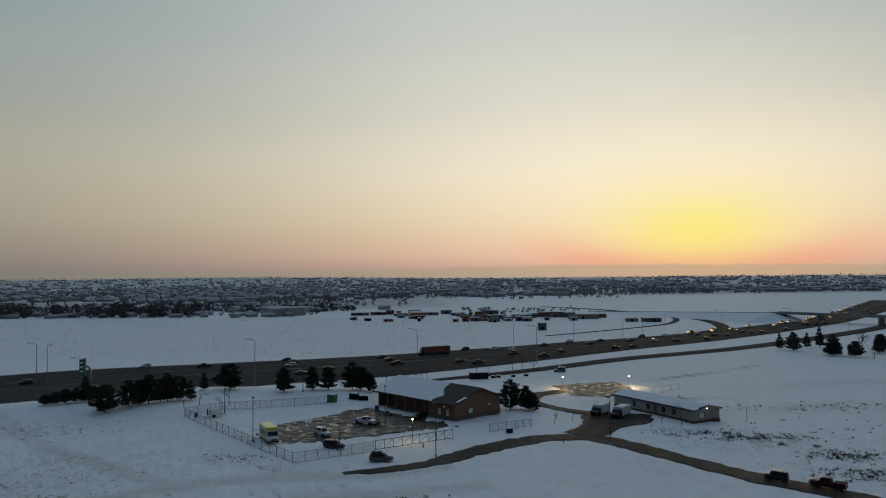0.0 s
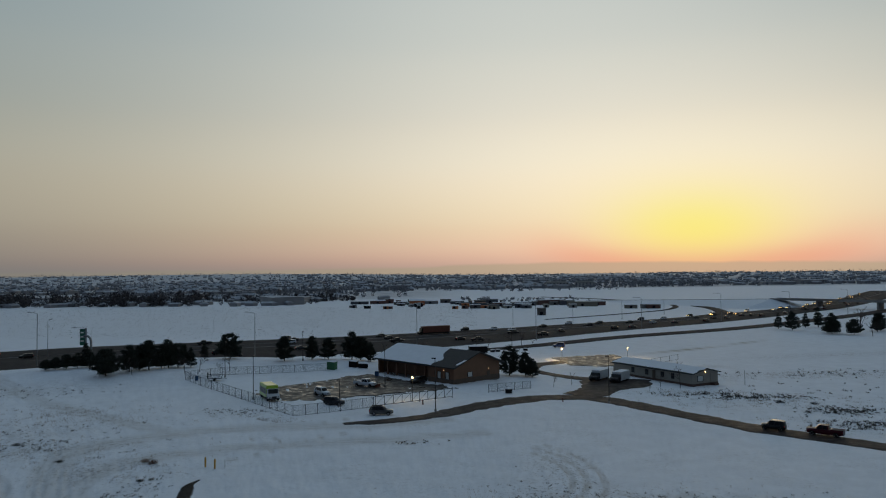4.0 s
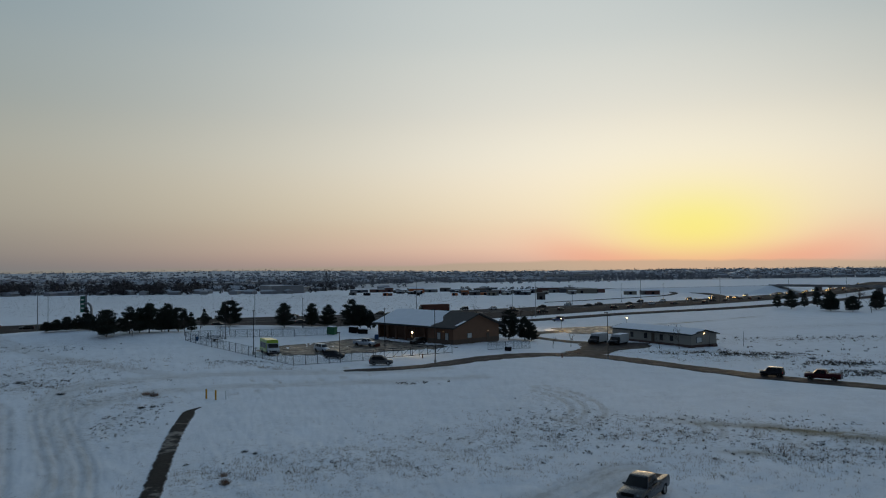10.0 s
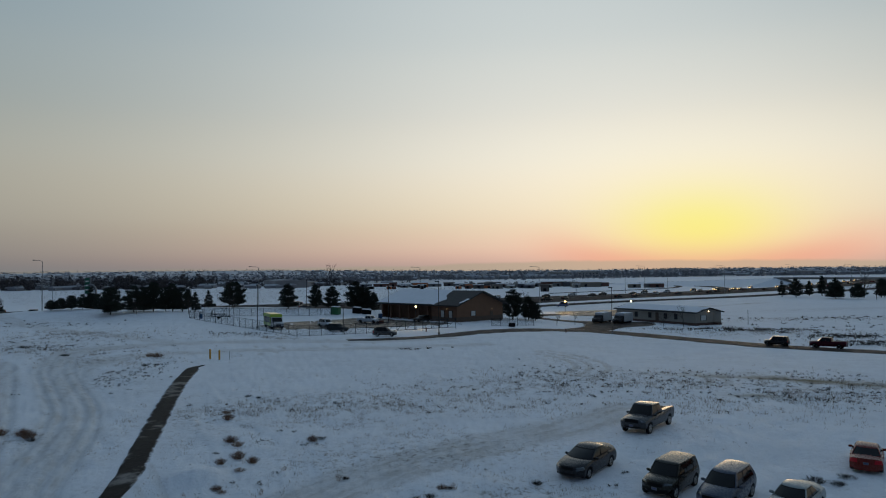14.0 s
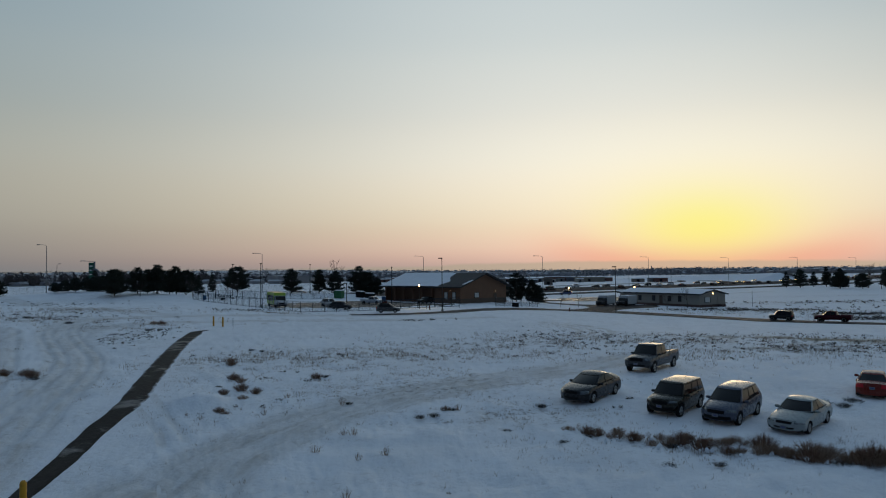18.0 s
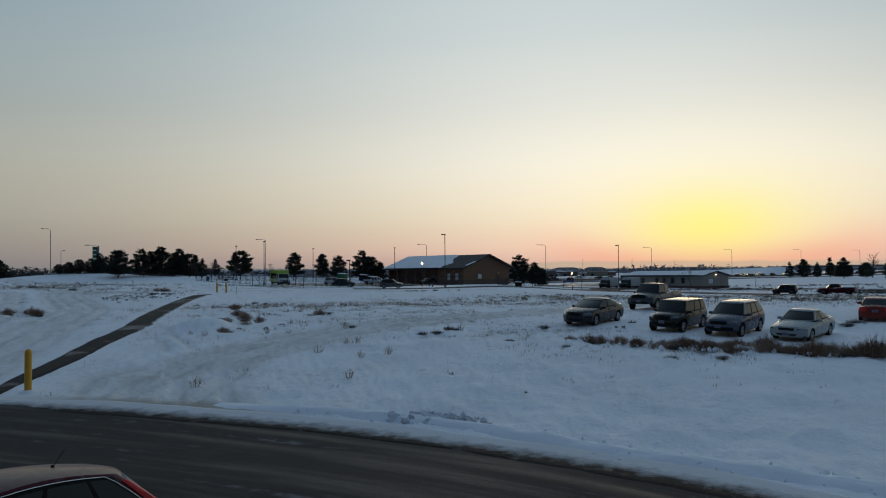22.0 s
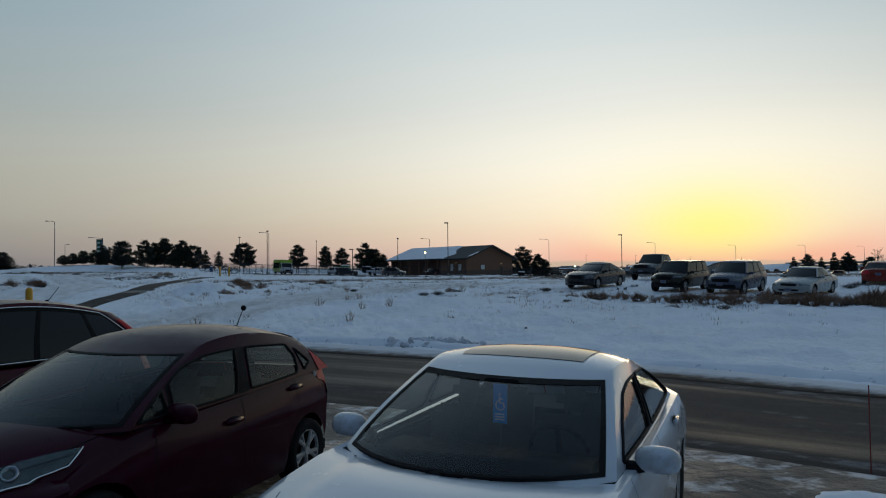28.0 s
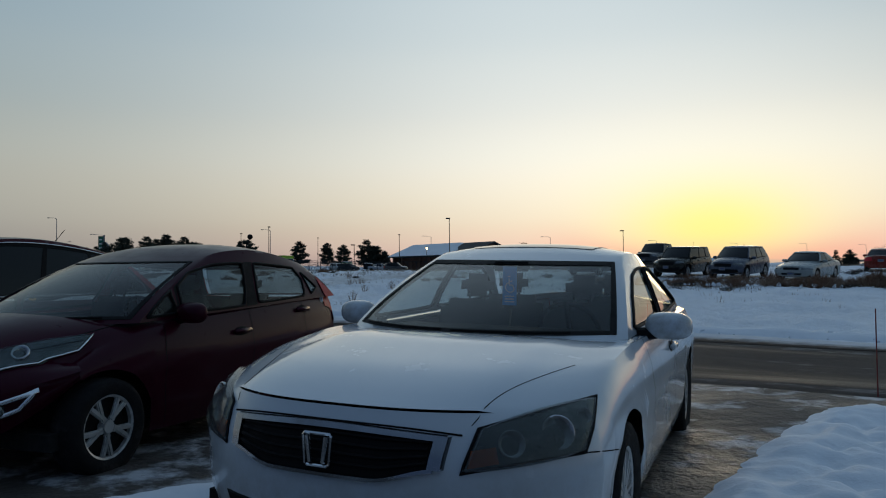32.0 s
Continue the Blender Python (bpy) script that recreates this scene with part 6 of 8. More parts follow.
FAR_LAMP = glow("headlight_light", (1.0, 0.66, 0.25), 5.0)
DULL = [mat("dull_wall", c, 0.8, var=0.15, scale=0.3) for c in ((0.10, 0.085, 0.075), (0.16, 0.15, 0.14), (0.075, 0.075, 0.085), (0.20, 0.17, 0.13), (0.13, 0.06, 0.045))]


def frame_on(a, b):
    """x along a to b, y to its left, origin at a on the ground."""
    d = Vector((b[0] - a[0], b[1] - a[1], 0))
    return Matrix.Translation((a[0], a[1], gz(*a))) @ Matrix.Rotation(math.atan2(d.y, d.x), 4, "Z"), d.length


def window_on(parent, x, y, z, w, h, glass=None, axis="x", out=-1):
    """A framed window on a wall: along x at y, or along y at x."""
    g = boxm(-w / 2, w / 2, -0.02, 0.02, 0, h) if axis == "x" else boxm(-0.02, 0.02, -w / 2, w / 2, 0, h)
    f = bmesh.new()
    for s in (-1, 1):
        a, b = (s * w / 2 - 0.06, s * w / 2 + 0.06)
        box(f, a, b, -0.05, 0.05, -0.06, h + 0.06) if axis == "x" else box(f, -0.05, 0.05, a, b, -0.06, h + 0.06)
    for zz_ in (-0.06, h):
        box(f, -w / 2, w / 2, -0.05, 0.05, zz_, zz_ + 0.06) if axis == "x" else box(f, -0.05, 0.05, -w / 2, w / 2, zz_, zz_ + 0.06)
    o = part("window", f, TRIM, parent)
    o.location = (x, y, z)
    part("pane", g, glass or WINDOW_DARK, o)
    return o


def office():
    """The brown gabled office: x along the gable wall, y along the ridge."""
    m, wide = frame_on((2.8, 169.5), (14.3, 180.0))
    ob = thing("office_building", m, "brown single-storey office with a snowy gabled roof and deep porch", "building")
    ln, ev, rg = 29.3, 4.0, 6.9
    # walls: the far half is closed, the side to the lot has an open porch under the roof
    w = bmesh.new()
    box(w, 3.2, wide, 0, 0.3, 0, ev)
    box(w, wide - 0.3, wide, 0.3, ln, 0, ev)
    box(w, 0.3, wide - 0.3, ln - 0.3, ln, 0, ev)
    box(w, 3.2, 3.5, 9.0, ln - 0.3, 0, ev)
    box(w, 0, 3.2, 0, 0.3, 0, ev)
    box(w, 0, 0.3, 0.3, 9.0, 0, ev)
    box(w, 0.3, 3.2, 8.7, 9.0, 0, ev)
    part("wall", w, WALL_BROWN, ob)
    part("foundation", boxm(0.1, wide - 0.1, 0.1, ln - 0.1, -1.6, 0.05), CONCRETE, ob)
    part("wainscot", boxm(-0.04, wide + 0.04, -0.04, 8.95, -0.1, 1.1), WALL_DARK, ob)
    for y0 in (0.0, ln - 0.3):
        g = bmesh.new()
        v = [g.verts.new(p) for p in ((0, y0, ev), (wide, y0, ev), (wide / 2, y0, rg), (0, y0 + 0.3, ev), (wide, y0 + 0.3, ev), (wide / 2, y0 + 0.3, rg))]
        for f in ((0, 1, 2), (5, 4, 3), (0, 3, 4, 1), (1, 4, 5, 2), (2, 5, 3, 0)):
            g.faces.new([v[i] for i in f])
        bmesh.ops.recalc_face_normals(g, faces=g.faces[:])
        part("gable", g, WALL_BROWN, ob)
    for y in np.linspace(10.5, ln - 0.5, 6):
        p = part("porch_post", boxm(-0.2, 0.2, -0.2, 0.2, 0, ev), WALL_BROWN, ob)
        p.location = (0.25, y, 0)
    # roof slabs with overhang
    sl = (rg - ev) / (wide / 2)
    for s in (-1, 1):
        r = bmesh.new()
        x0, x1 = wide / 2, wide / 2 + s * (wide / 2 + 0.9)
        z1 = rg - sl * (wide / 2 + 0.9)
        v = [r.verts.new(p) for p in ((x0, -1.2, rg), (x1, -1.2, z1), (x1, ln + 1.2, z1), (x0, ln + 1.2, rg))]
        u = [r.verts.new(k.co + Vector((0, 0, 0.28))) for k in v]
        for i in range(4):
            j = (i + 1) % 4
            r.faces.new((v[i], v[j], u[j], u[i]))
        r.faces.new(v), r.faces.new(u)
        bmesh.ops.recalc_face_normals(r, faces=r.faces[:])
        part("roof", r, SHINGLE, ob)
        # snow lies on the far end of the slope and has slid off near the gable
        n = Sheet()
        ys = np.linspace(0, 1, 30)

        def sn(q, t, s=s):
            first = (9.5 + 4.0 * noise.noise((t * 2.5, s * 3.0, 2.0)) - 3.0 * t) if s < 0 else (13 + 3 * noise.noise((t * 3, 8.0, 0)))
            y = first + (ln + 1.15 - first) * q
            x = x0 + (x1 - x0) * t * 0.995
            e = min(q * 20, (1 - q) * 20, 1)
            return Vector((x, y, rg + (z1 - rg) * t + 0.285 + 0.13 * e + 0.02 * noise.noise((x, y, 0))))
        n.add(*grid("", sn, list(ys), list(np.linspace(0, 1, 12)), None, None))
        n.done("roof_snow", SNOW_TOP, ob, "thick snow on the roof")
    # small patch of snow left by the gable
    k = Sheet()
    k.add(*grid("", lambda q, t: Vector((0.35 + 2.6 * q, -1.0 + 0.9 * t - 0.5 * q, ev + sl * (0.35 + 2.6 * q) + 0.34)), [0, 0.3, 0.6, 1], [0, 0.5, 1], None, None))
    k.done("roof_snow", SNOW_TOP, ob)
    window_on(ob, 5.3, -0.03, 1.3, 1.5, 1.1, WINDOW_PALE)
    window_on(ob, -0.03, 2.2, 1.0, 1.2, 1.6, WINDOW_PALE, axis="y")
    window_on(ob, -0.03, 5.0, 1.0, 1.2, 1.6, WINDOW_PALE, axis="y")
    d = part("door", boxm(-0.5, 0.5, -0.05, 0.05, 0, 2.1, 0.02), WALL_DARK, ob)
    d.location = (11.6, -0.03, 0.05)
    part("handle", boxm(0.36, 0.42, -0.09, -0.05, 0.95, 1.1), STEEL, d)
    for x, y, z in ((11.6, -0.12, 2.7), (-0.12, 3.4, 3.0)):
        o = part("wall_lamp", boxm(-0.07, 0.07, -0.07, 0.07, -0.08, 0.08, 0.02), LAMP_DIM, ob)
        o.location = (x, y, z)
    for y in (9.0, 18.0, 27.0):
        o = part("gutter_pipe", tubem((wide + 0.05, y, 0), (wide + 0.05, y, ev), 0.05), TRIM, ob)
    return ob


LAMP_DIM = glow("wall_lamp_light", (1.0, 0.70, 0.36), 0.7)
office()


def portable():
    """Long cream portable building with a low snowy roof."""
    m, ln = frame_on((59.5, 172.2), (46.5, 196.5))
    ob = thing("portable_building", m, "long cream portable building with dark skirt and snowy roof", "building")
    dp, ev, rg = -8.6, 2.9, 3.9
    part("skirt", boxm(-0.05, ln + 0.05, dp - 0.05, 0.05, -0.6, 0.55), SKIRT, ob)
    w = bmesh.new()
    box(w, 0, ln, dp, 0, 0.5, ev)
    part("wall", w, CREAM, ob)
    for x0 in (0.0, ln - 0.2):
        g = bmesh.new()
        v = [g.verts.new(p) for p in ((x0, 0, ev), (x0, dp, ev), (x0, dp / 2, rg), (x0 + 0.2, 0, ev), (x0 + 0.2, dp, ev), (x0 + 0.2, dp / 2, rg))]
        for f in ((0, 1, 2), (5, 4, 3), (0, 3, 4, 1), (1, 4, 5, 2), (2, 5, 3, 0)):
            g.faces.new([v[i] for i in f])
        bmesh.ops.recalc_face_normals(g, faces=g.faces[:])
        part("gable", g, CREAM, ob)
    for s in (0, 1):
        ye = 0.5 if s == 0 else dp - 0.5
        r = bmesh.new()
        v = [r.verts.new(p) for p in ((-0.7, dp / 2, rg + 0.05), (ln + 0.7, dp / 2, rg + 0.05), (ln + 0.7, ye, ev - 0.06), (-0.7, ye, ev - 0.06))]
        u = [r.verts.new(k.co + Vector((0, 0, 0.2))) for k in v]
        for i in range(4):
            j = (i + 1) % 4
            r.faces.new((v[i], v[j], u[j], u[i]))
        r.faces.new(v), r.faces.new(u)
        bmesh.ops.recalc_face_normals(r, faces=r.faces[:])
        part("roof", r, SHINGLE, ob)
        k = Sheet()
        k.add(*grid("", lambda q, t, s=s, ye=ye: Vector((-0.5 + (ln + 0.9) * q + 0.8 * noise.noise((t * 3, s, 4)) * (1 - q), dp / 2 + (ye - dp / 2) * t * 0.95, rg + 0.28 + (ev - rg - 0.11) * t * 0.95 + 0.08 * min(1, 8 * q, 8 * (1 - q)))), list(np.linspace(0, 1, 24)), list(np.linspace(0, 1, 8)), None, None))
        k.done("roof_snow", SNOW_TOP, ob)
    for x in (6.2, 9.6, 15.0, 20.0):
        window_on(ob, x, 0.03, 1.2, 0.9, 1.2)
    d = part("door", boxm(-0.5, 0.5, -0.05, 0.05, 0, 2.0), WALL_DARK, ob)
    d.location = (12.5, 0.03, 0.55)
    window_on(ob, -0.03, -2.6, 1.1, 1.8, 1.2, axis="y", glass=WINDOW_PALE)
    o = part("wall_lamp", boxm(-0.08, 0.08, -0.11, 0.11, -0.10, 0.10, 0.03), LAMP_ON, ob)
    o.location = (-0.12, dp / 2, 3.2)
    d = part("door", boxm(-0.05, 0.05, -0.5, 0.5, 0, 2.0), CREAM, ob)
    d.location = (-0.03, -6.6, 0.55)
    part("step", boxm(-1.4, -0.06, -7.3, -5.9, -0.3, 0.45), SKIRT, ob)


portable()


def light_pole(x, y, h, mt, label, arm=0.0, arm_dir=180, head=True, r=0.09, lit=False, group=""):
    ob = thing("street_lamp" if arm > 1 else "lamp_post", Matrix.Translation((x, y, gz(x, y))), label, "lamp post", group)
    part("base", tubem((0, 0, -0.4), (0, 0, 0.5), 0.24, 0.22, 10), CONCRETE, ob)
    part("pole", tubem((0, 0, 0.4), (0, 0, h), r, r * 0.7), mt, ob)
    a = radians(arm_dir)
    d = Vector((math.cos(a), math.sin(a), 0))
    if arm:
        pts = [Vector((0, 0, h - 0.1)), d * arm * 0.12 + Vector((0, 0, h + 0.15)), d * arm * 0.4 + Vector((0, 0, h + 0.32)), d * arm + Vector((0, 0, h + 0.4))]
        b = sweep(pts, r * 0.5, 6)
        part("arm", b, mt, ob)
        e = pts[-1]
    else:
        e = Vector((0, 0, h))
    if head:
        k = bmesh.new()
        hm = Matrix.Translation(e) @ Matrix.Rotation(a, 4, "Z")
        box(k, -0.15, 0.65, -0.2, 0.2, -0.08, 0.12, 0.03, hm)
        hd = part("lamp_head", k, mt, ob)
        if lit:
            part("lamp_glass", boxm(0.0, 0.55, -0.15, 0.15, -0.14, -0.09, m=hm), LAMP_ON, hd)
    return ob


NEAR_L, HWY_L = "lamp posts round the lot", "highway street lamps"
for x, y, h, a in ((-1.2, 136.4, 10.0, 180), (35.0, 152, 9.7, 180), (-38.4, 148, 8.8, 90), (-52.5, 176, 8.4, 90), (-39, 204, 8.0, 90), (-13.1, 167.5, 8.6, 90)):
    light_pole(x, y, h, POLE_DARK, "tall dark bronze lamp post standing in snow", 0.0, a, group=NEAR_L)
light_pole(-20.0, 142.0, 5.2, POLE_DARK, "short dark lamp post with a broad head by the fence", 0.0, 200, group=NEAR_L)
for x, y in ((-112, 201), (-59.7, 232), (-9.4, 277), (38, 291), (94, 340), (150, 388), (195, 405), (245, 436)):
    light_pole(x, y, 14.6, STEEL, "tall grey highway lamp with a curved arm", 3.2, 155, group=HWY_L, r=0.12)
for x, y, h in ((-134, 247, 12.5), (37, 375, 9), (71, 391, 10), (103, 413, 10), (140, 455, 9)):
    light_pole(x, y, h, STEEL, "thin grey pole beside the highway", 0.8, 60, group=HWY_L, r=0.10)


def lit_lamp(x, y, h, power, colour=(1.0, 0.72, 0.36)):
    ob = thing("lamp_post", Matrix.Translation((x, y, gz(x, y))), "lit lamp post with a warm globe beside the pavement", "lamp post", "lit lamps")
    part("pole", tubem((0, 0, -0.3), (0, 0, h), 0.07, 0.05), POLE_DARK, ob)
    k = bmesh.new()
    bmesh.ops.create_uvsphere(k, u_segments=12, v_segments=8, radius=0.2, matrix=Matrix.Translation((0, 0, h + 0.2)))
    part("globe", k, LAMP_ON, ob, smooth=True)
    part("cap", tubem((0, 0, h + 0.42), (0, 0, h + 0.55), 0.28, 0.1), POLE_DARK, ob)
    li = bpy.data.lights.new("lamp_light", "POINT")
    li.energy, li.color, li.shadow_soft_size = power, colour, 0.3
    o = new("lamp_light", li)
    o.location = (x, y, gz(x, y) + h + 0.2 - 0.55)


lit_lamp(-6.0, 148.3, 4.6, 220)
lit_lamp(37.5, 226, 3.4, 900)
lit_lamp(58.0, 226, 3.4, 900)


def wire_fence(line, h, name_label, spacing=3.0, mesh=True, mt=None, gap=0.13):
    mt = mt or FENCE_MAT
    ob = thing("wire_fence", Matrix.Identity(4), name_label, "fence")
    tot = 0
    for a, b in zip(line[:-1], line[1:]):
        L = math.hypot(b[0] - a[0], b[1] - a[1])
        n = max(1, round(L / spacing))
        P = [(a[0] + (b[0] - a[0]) * i / n, a[1] + (b[1] - a[1]) * i / n) for i in range(n + 1)]
        for x, y in P[: n + (1 if b == line[-1] else 0)]:
            z = gz(x, y)
            part("post", tubem((x, y, z - 0.3), (x, y, z + h + 0.05), 0.05, seg=6), mt, ob)
        r = bmesh.new()
        for p, q in zip(P[:-1], P[1:]):
            for hh in (h, 0.08):
                tube(r, (*p, gz(*p) + hh), (*q, gz(*q) + hh), 0.028, seg=5)
        part("rail", r, mt, ob)
        if mesh:
            d = Vector((b[0] - a[0], b[1] - a[1], 0)) / L
            v, f = [], []
            for s in (-1, 1):
                for u in np.arange(-h, L, gap):
                    u0, u1, z0, z1 = u, u + h, 0.0, h
                    if u0 < 0:
                        z0, u0 = -u0, 0.0
                    if u1 > L:
                        z1, u1 = h - (u1 - L), L
                    if z1 - z0 < 0.1:
                        continue
                    if s < 0:
                        u0, u1 = L - u0, L - u1
                    p, q = Vector((*a, 0)) + d * u0, Vector((*a, 0)) + d * u1
                    k = len(v)
                    for c, z in ((p, z0), (q, z1)):
                        g = gz(c.x, c.y)
                        v += [(c.x, c.y, g + z + 0.006), (c.x, c.y, g + z - 0.006)]
                    f.append((k, k + 1, k + 3, k + 2))
            mesh_of("wire_mesh", v, f, mt, ob, kind="stuff")
    return ob


wire_fence([(-27.0, 131.8), (-60.5, 171.3), (-54.0, 179.0), (-30.0, 191.5)], 1.9, "tall dark wire fence round the snowy lot")
wire_fence([(-27.0, 131.8), (-25.0, 133.2), (-13.3, 141.6)], 1.9, "tall dark wire fence with a narrow gate frame", spacing=2.4)
wire_fence([(10.2, 158.5), (20.5, 167.5)], 1.7, "short wire fence beside the brown office", spacing=2.6)
wire_fence([(62, 214), (73, 224)], 1.6, "thin wire fence round the yard", spacing=5, mesh=False)


def slide_gate():
    a, b = (-13.0, 141.9), (2.2, 151.4)
    m, L = frame_on(a, b)
    ob = thing("sliding_gate", m, "long dark steel sliding gate with diagonal braces", "gate")
    k = bmesh.new()
    for z in (0.25, 1.95):
        box(k, 0, L, -0.05, 0.05, z - 0.05, z + 0.05)
    part("gate_frame", k, FENCE_MAT, ob)
    n = 9
    for i in range(n + 1):
        x = L * i / n
        part("upright", boxm(x - 0.04, x + 0.04, -0.04, 0.04, -0.1 if i in (0, 5, n) else 0.25, 2.2 if i in (0, 5, n) else 1.95), FENCE_MAT, ob)
        if i < n:
            part("brace", tubem((x, 0, 0.25), (x + L / n, 0, 1.95), 0.035, seg=6), FENCE_MAT, ob)


slide_gate()


def bollard(x, y, h, group="yellow posts"):
    ob = thing("bollard", Matrix.Translation((x, y, gz(x, y))), "yellow steel bollard standing in the snow", "bollard", group)
    k = lathe([(0.001, h + 0.05), (0.06, h + 0.04), (0.10, h - 0.01), (0.115, h - 0.08), (0.115, 0.05), (0.12, -0.4)], 20)
    bmesh.ops.rotate(k, cent=(0, 0, 0), matrix=Matrix.Rotation(radians(90), 3, "X"), verts=k.verts[:])
    part("post", k, YELLOW, ob, smooth=True)
    part("snow_collar", lathe_z([(0.36, -0.03), (0.26, 0.04), (0.14, 0.09), (0.10, 0.09)], 16), SNOW_TOP, ob, smooth=True)


def lathe_z(prof, seg):
    k = lathe(prof, seg)
    bmesh.ops.rotate(k, cent=(0, 0, 0), matrix=Matrix.Rotation(radians(90), 3, "X"), verts=k.verts[:])
    bmesh.ops.recalc_face_normals(k, faces=k.faces[:])
    return k


bollard(-14.8, 25.2, 1.45)
bollard(-31.6, 97.2, 1.35)
bollard(-30.1, 96.4, 1.35)


def stake(x, y, h, mt, label, r=0.012, rings=()):
    ob = thing("marker_stake", Matrix.Translation((x, y, gz(x, y))), label, "marker")
    part("rod", tubem((0, 0, -0.2), (0, 0, h), r, r * 0.8, 6), mt, ob)
    for z in rings:
        part("ring", tubem((0, 0, z), (0, 0, z + 0.09), r * 2.2, seg=8), SIGN_WHITE, ob)


stake(4.03, 7.5, 0.90, mat("red_rod", (0.20, 0.02, 0.02), 0.5, var=0.1, scale=3), "thin red marker rod stuck in the snow bank", 0.007)
stake(-28.9, 96.9, 1.2, STEEL, "thin grey marker stake beside the yellow posts", 0.03)
stake(72.5, 173.5, 3.6, STEEL, "thin grey post standing alone in the snow", 0.06, (1.4, 2.9))


def hydrant(x, y):
    ob = thing("hydrant", Matrix.Translation((x, y, gz(x, y))), "small dark fire hydrant in the snow by the road", "hydrant", "hydrants")
    part("barrel", lathe_z([(0.001, 0.85), (0.10, 0.80), (0.16, 0.68), (0.13, 0.62), (0.13, 0.1), (0.18, 0.05), (0.18, -0.2)], 14), RUST, ob, smooth=True)
    for s in (-1, 1):
        part("nozzle", tubem((0, s * 0.1, 0.5), (0, s * 0.22, 0.5), 0.06, seg=10), STEEL, ob)


hydrant(-3.8, 144.6)
hydrant(25.3, 152.0)


def sign_gantry():
    m = Matrix.Translation((-101.5, 207, gz(-101.5, 207))) @ Matrix.Rotation(radians(25), 4, "Z")
    ob = thing("highway_sign", m, "green highway sign seen edge-on on a curved steel arm", "road sign")
    pts = [Vector((1.4, 0, -0.5)), Vector((1.4, 0, 6.2)), Vector((1.2, 0, 7.2)), Vector((0.6, 0, 7.9)), Vector((-0.6, 0, 8.0))]
    k = sweep(pts, 0.32, 12)
    part("arm", k, STEEL, ob, smooth=True)
    s = part("sign_panel", boxm(-1.5, -0.2, -0.08, 0.08, 5.4, 10.0, 0.03), SIGN_GREEN, ob)
    part("back_panel", boxm(-0.25, 0.25, 0.1, 0.25, 5.2, 10.3), STEEL, ob)
    for z in (6.4, 7.6, 8.8):
        part("bar", boxm(-1.3, -0.5, -0.1, -0.085, z, z + 0.35), SIGN_WHITE, s)
    part("lamp_arm", tubem((0, 0, 10.2), (-3.4, 0, 10.6), 0.05), STEEL, ob)
    for x in (-2.6, -3.4):
        part("lamp_head", boxm(x - 0.25, x + 0.25, -0.12, 0.12, 10.35, 10.5), STEEL, ob)


sign_gantry()


# ---- vehicles in the lot and on the roads ----
def box_vehicle(name, label, body, cab_mat, L, W, H, cab_h, low=0.55, stripe=None, group="", category="truck", windows=0):
    """A boxy body behind a cab, facing +x."""
    ob = thing(name, Matrix.Identity(4), label, category, group)
    part("body", boxm(-L / 2, L / 2 - 1.7, -W / 2, W / 2, low, H, 0.08), body, ob)
    if stripe:
        part("roof_band", boxm(-L / 2 - 0.01, L / 2 - 1.65, -W / 2 - 0.012, W / 2 + 0.012, H - 0.75, H - 0.06, 0.05), stripe, ob)
    c = bmesh.new()
    pr_ = [(L / 2 - 1.7, low), (L / 2 - 0.02, low), (L / 2, 1.0), (L / 2 - 0.12, 1.25), (L / 2 - 0.8, 1.45), (L / 2 - 1.35, cab_h), (L / 2 - 1.7, cab_h)]
    vs = [[c.verts.new((x, s * W * 0.47, z)) for x, z in pr_] for s in (-1, 1)]
    for i in range(len(pr_)):
        j = (i + 1) % len(pr_)
        c.faces.new((vs[0][i], vs[0][j], vs[1][j], vs[1][i]))
    c.faces.new(vs[0]), c.faces.new(vs[1])
    bmesh.ops.recalc_face_normals(c, faces=c.faces[:])
    part("cab", c, cab_mat, ob)
    g = bmesh.new()
    a, b_ = Vector((L / 2 - 0.82, 0, 1.50)), Vector((L / 2 - 1.33, 0, cab_h - 0.06))
    q = [g.verts.new((p.x + 0.03, s * W * 0.42, p.z)) for p, s in ((a, -1), (a, 1), (b_, 1), (b_, -1))]
    g.faces.new(q)
    part("windshield", g, GLASS, ob)
    for s in (-1, 1):
        part("side_window", boxm(L / 2 - 1.62, L / 2 - 1.15, s * W * 0.475 - 0.01, s * W * 0.475 + 0.01, 1.4, cab_h - 0.15), GLASS, ob)
        part("headlight", boxm(L / 2 - 0.05, L / 2 + 0.02, s * W * 0.36 - 0.14, s * W * 0.36 + 0.14, 0.8, 1.0, 0.02), LENS, ob)
        for i in range(windows):
            x0 = -L / 2 + 0.4 + i * (L - 2.4) / windows
            part("side_window", boxm(x0, x0 + (L - 2.4) / windows - 0.12, s * (W / 2 + 0.004) - 0.01, s * (W / 2 + 0.004) + 0.01, H - 1.75, H - 0.62, 0.03), GLASS, ob)
        for x in (L / 2 - 1.0, -L / 2 + 1.3):
            wheel(ob, x, s * (W / 2 - 0.16), 0.42, 0.28, s, fine=False, rim_mat=DARKRIM)
    part("grille", boxm(L / 2 - 0.02, L / 2 + 0.015, -W * 0.22, W * 0.22, 0.72, 1.02), TRIM, ob)
    part("bumper", boxm(L / 2 - 0.08, L / 2 + 0.10, -W * 0.46, W * 0.46, 0.45, 0.66, 0.03), TRIM, ob)
    part("underbody", boxm(-L / 2 + 0.2, L / 2 - 0.2, -W * 0.4, W * 0.4, 0.35, low + 0.02), UNDER, ob)
    return ob


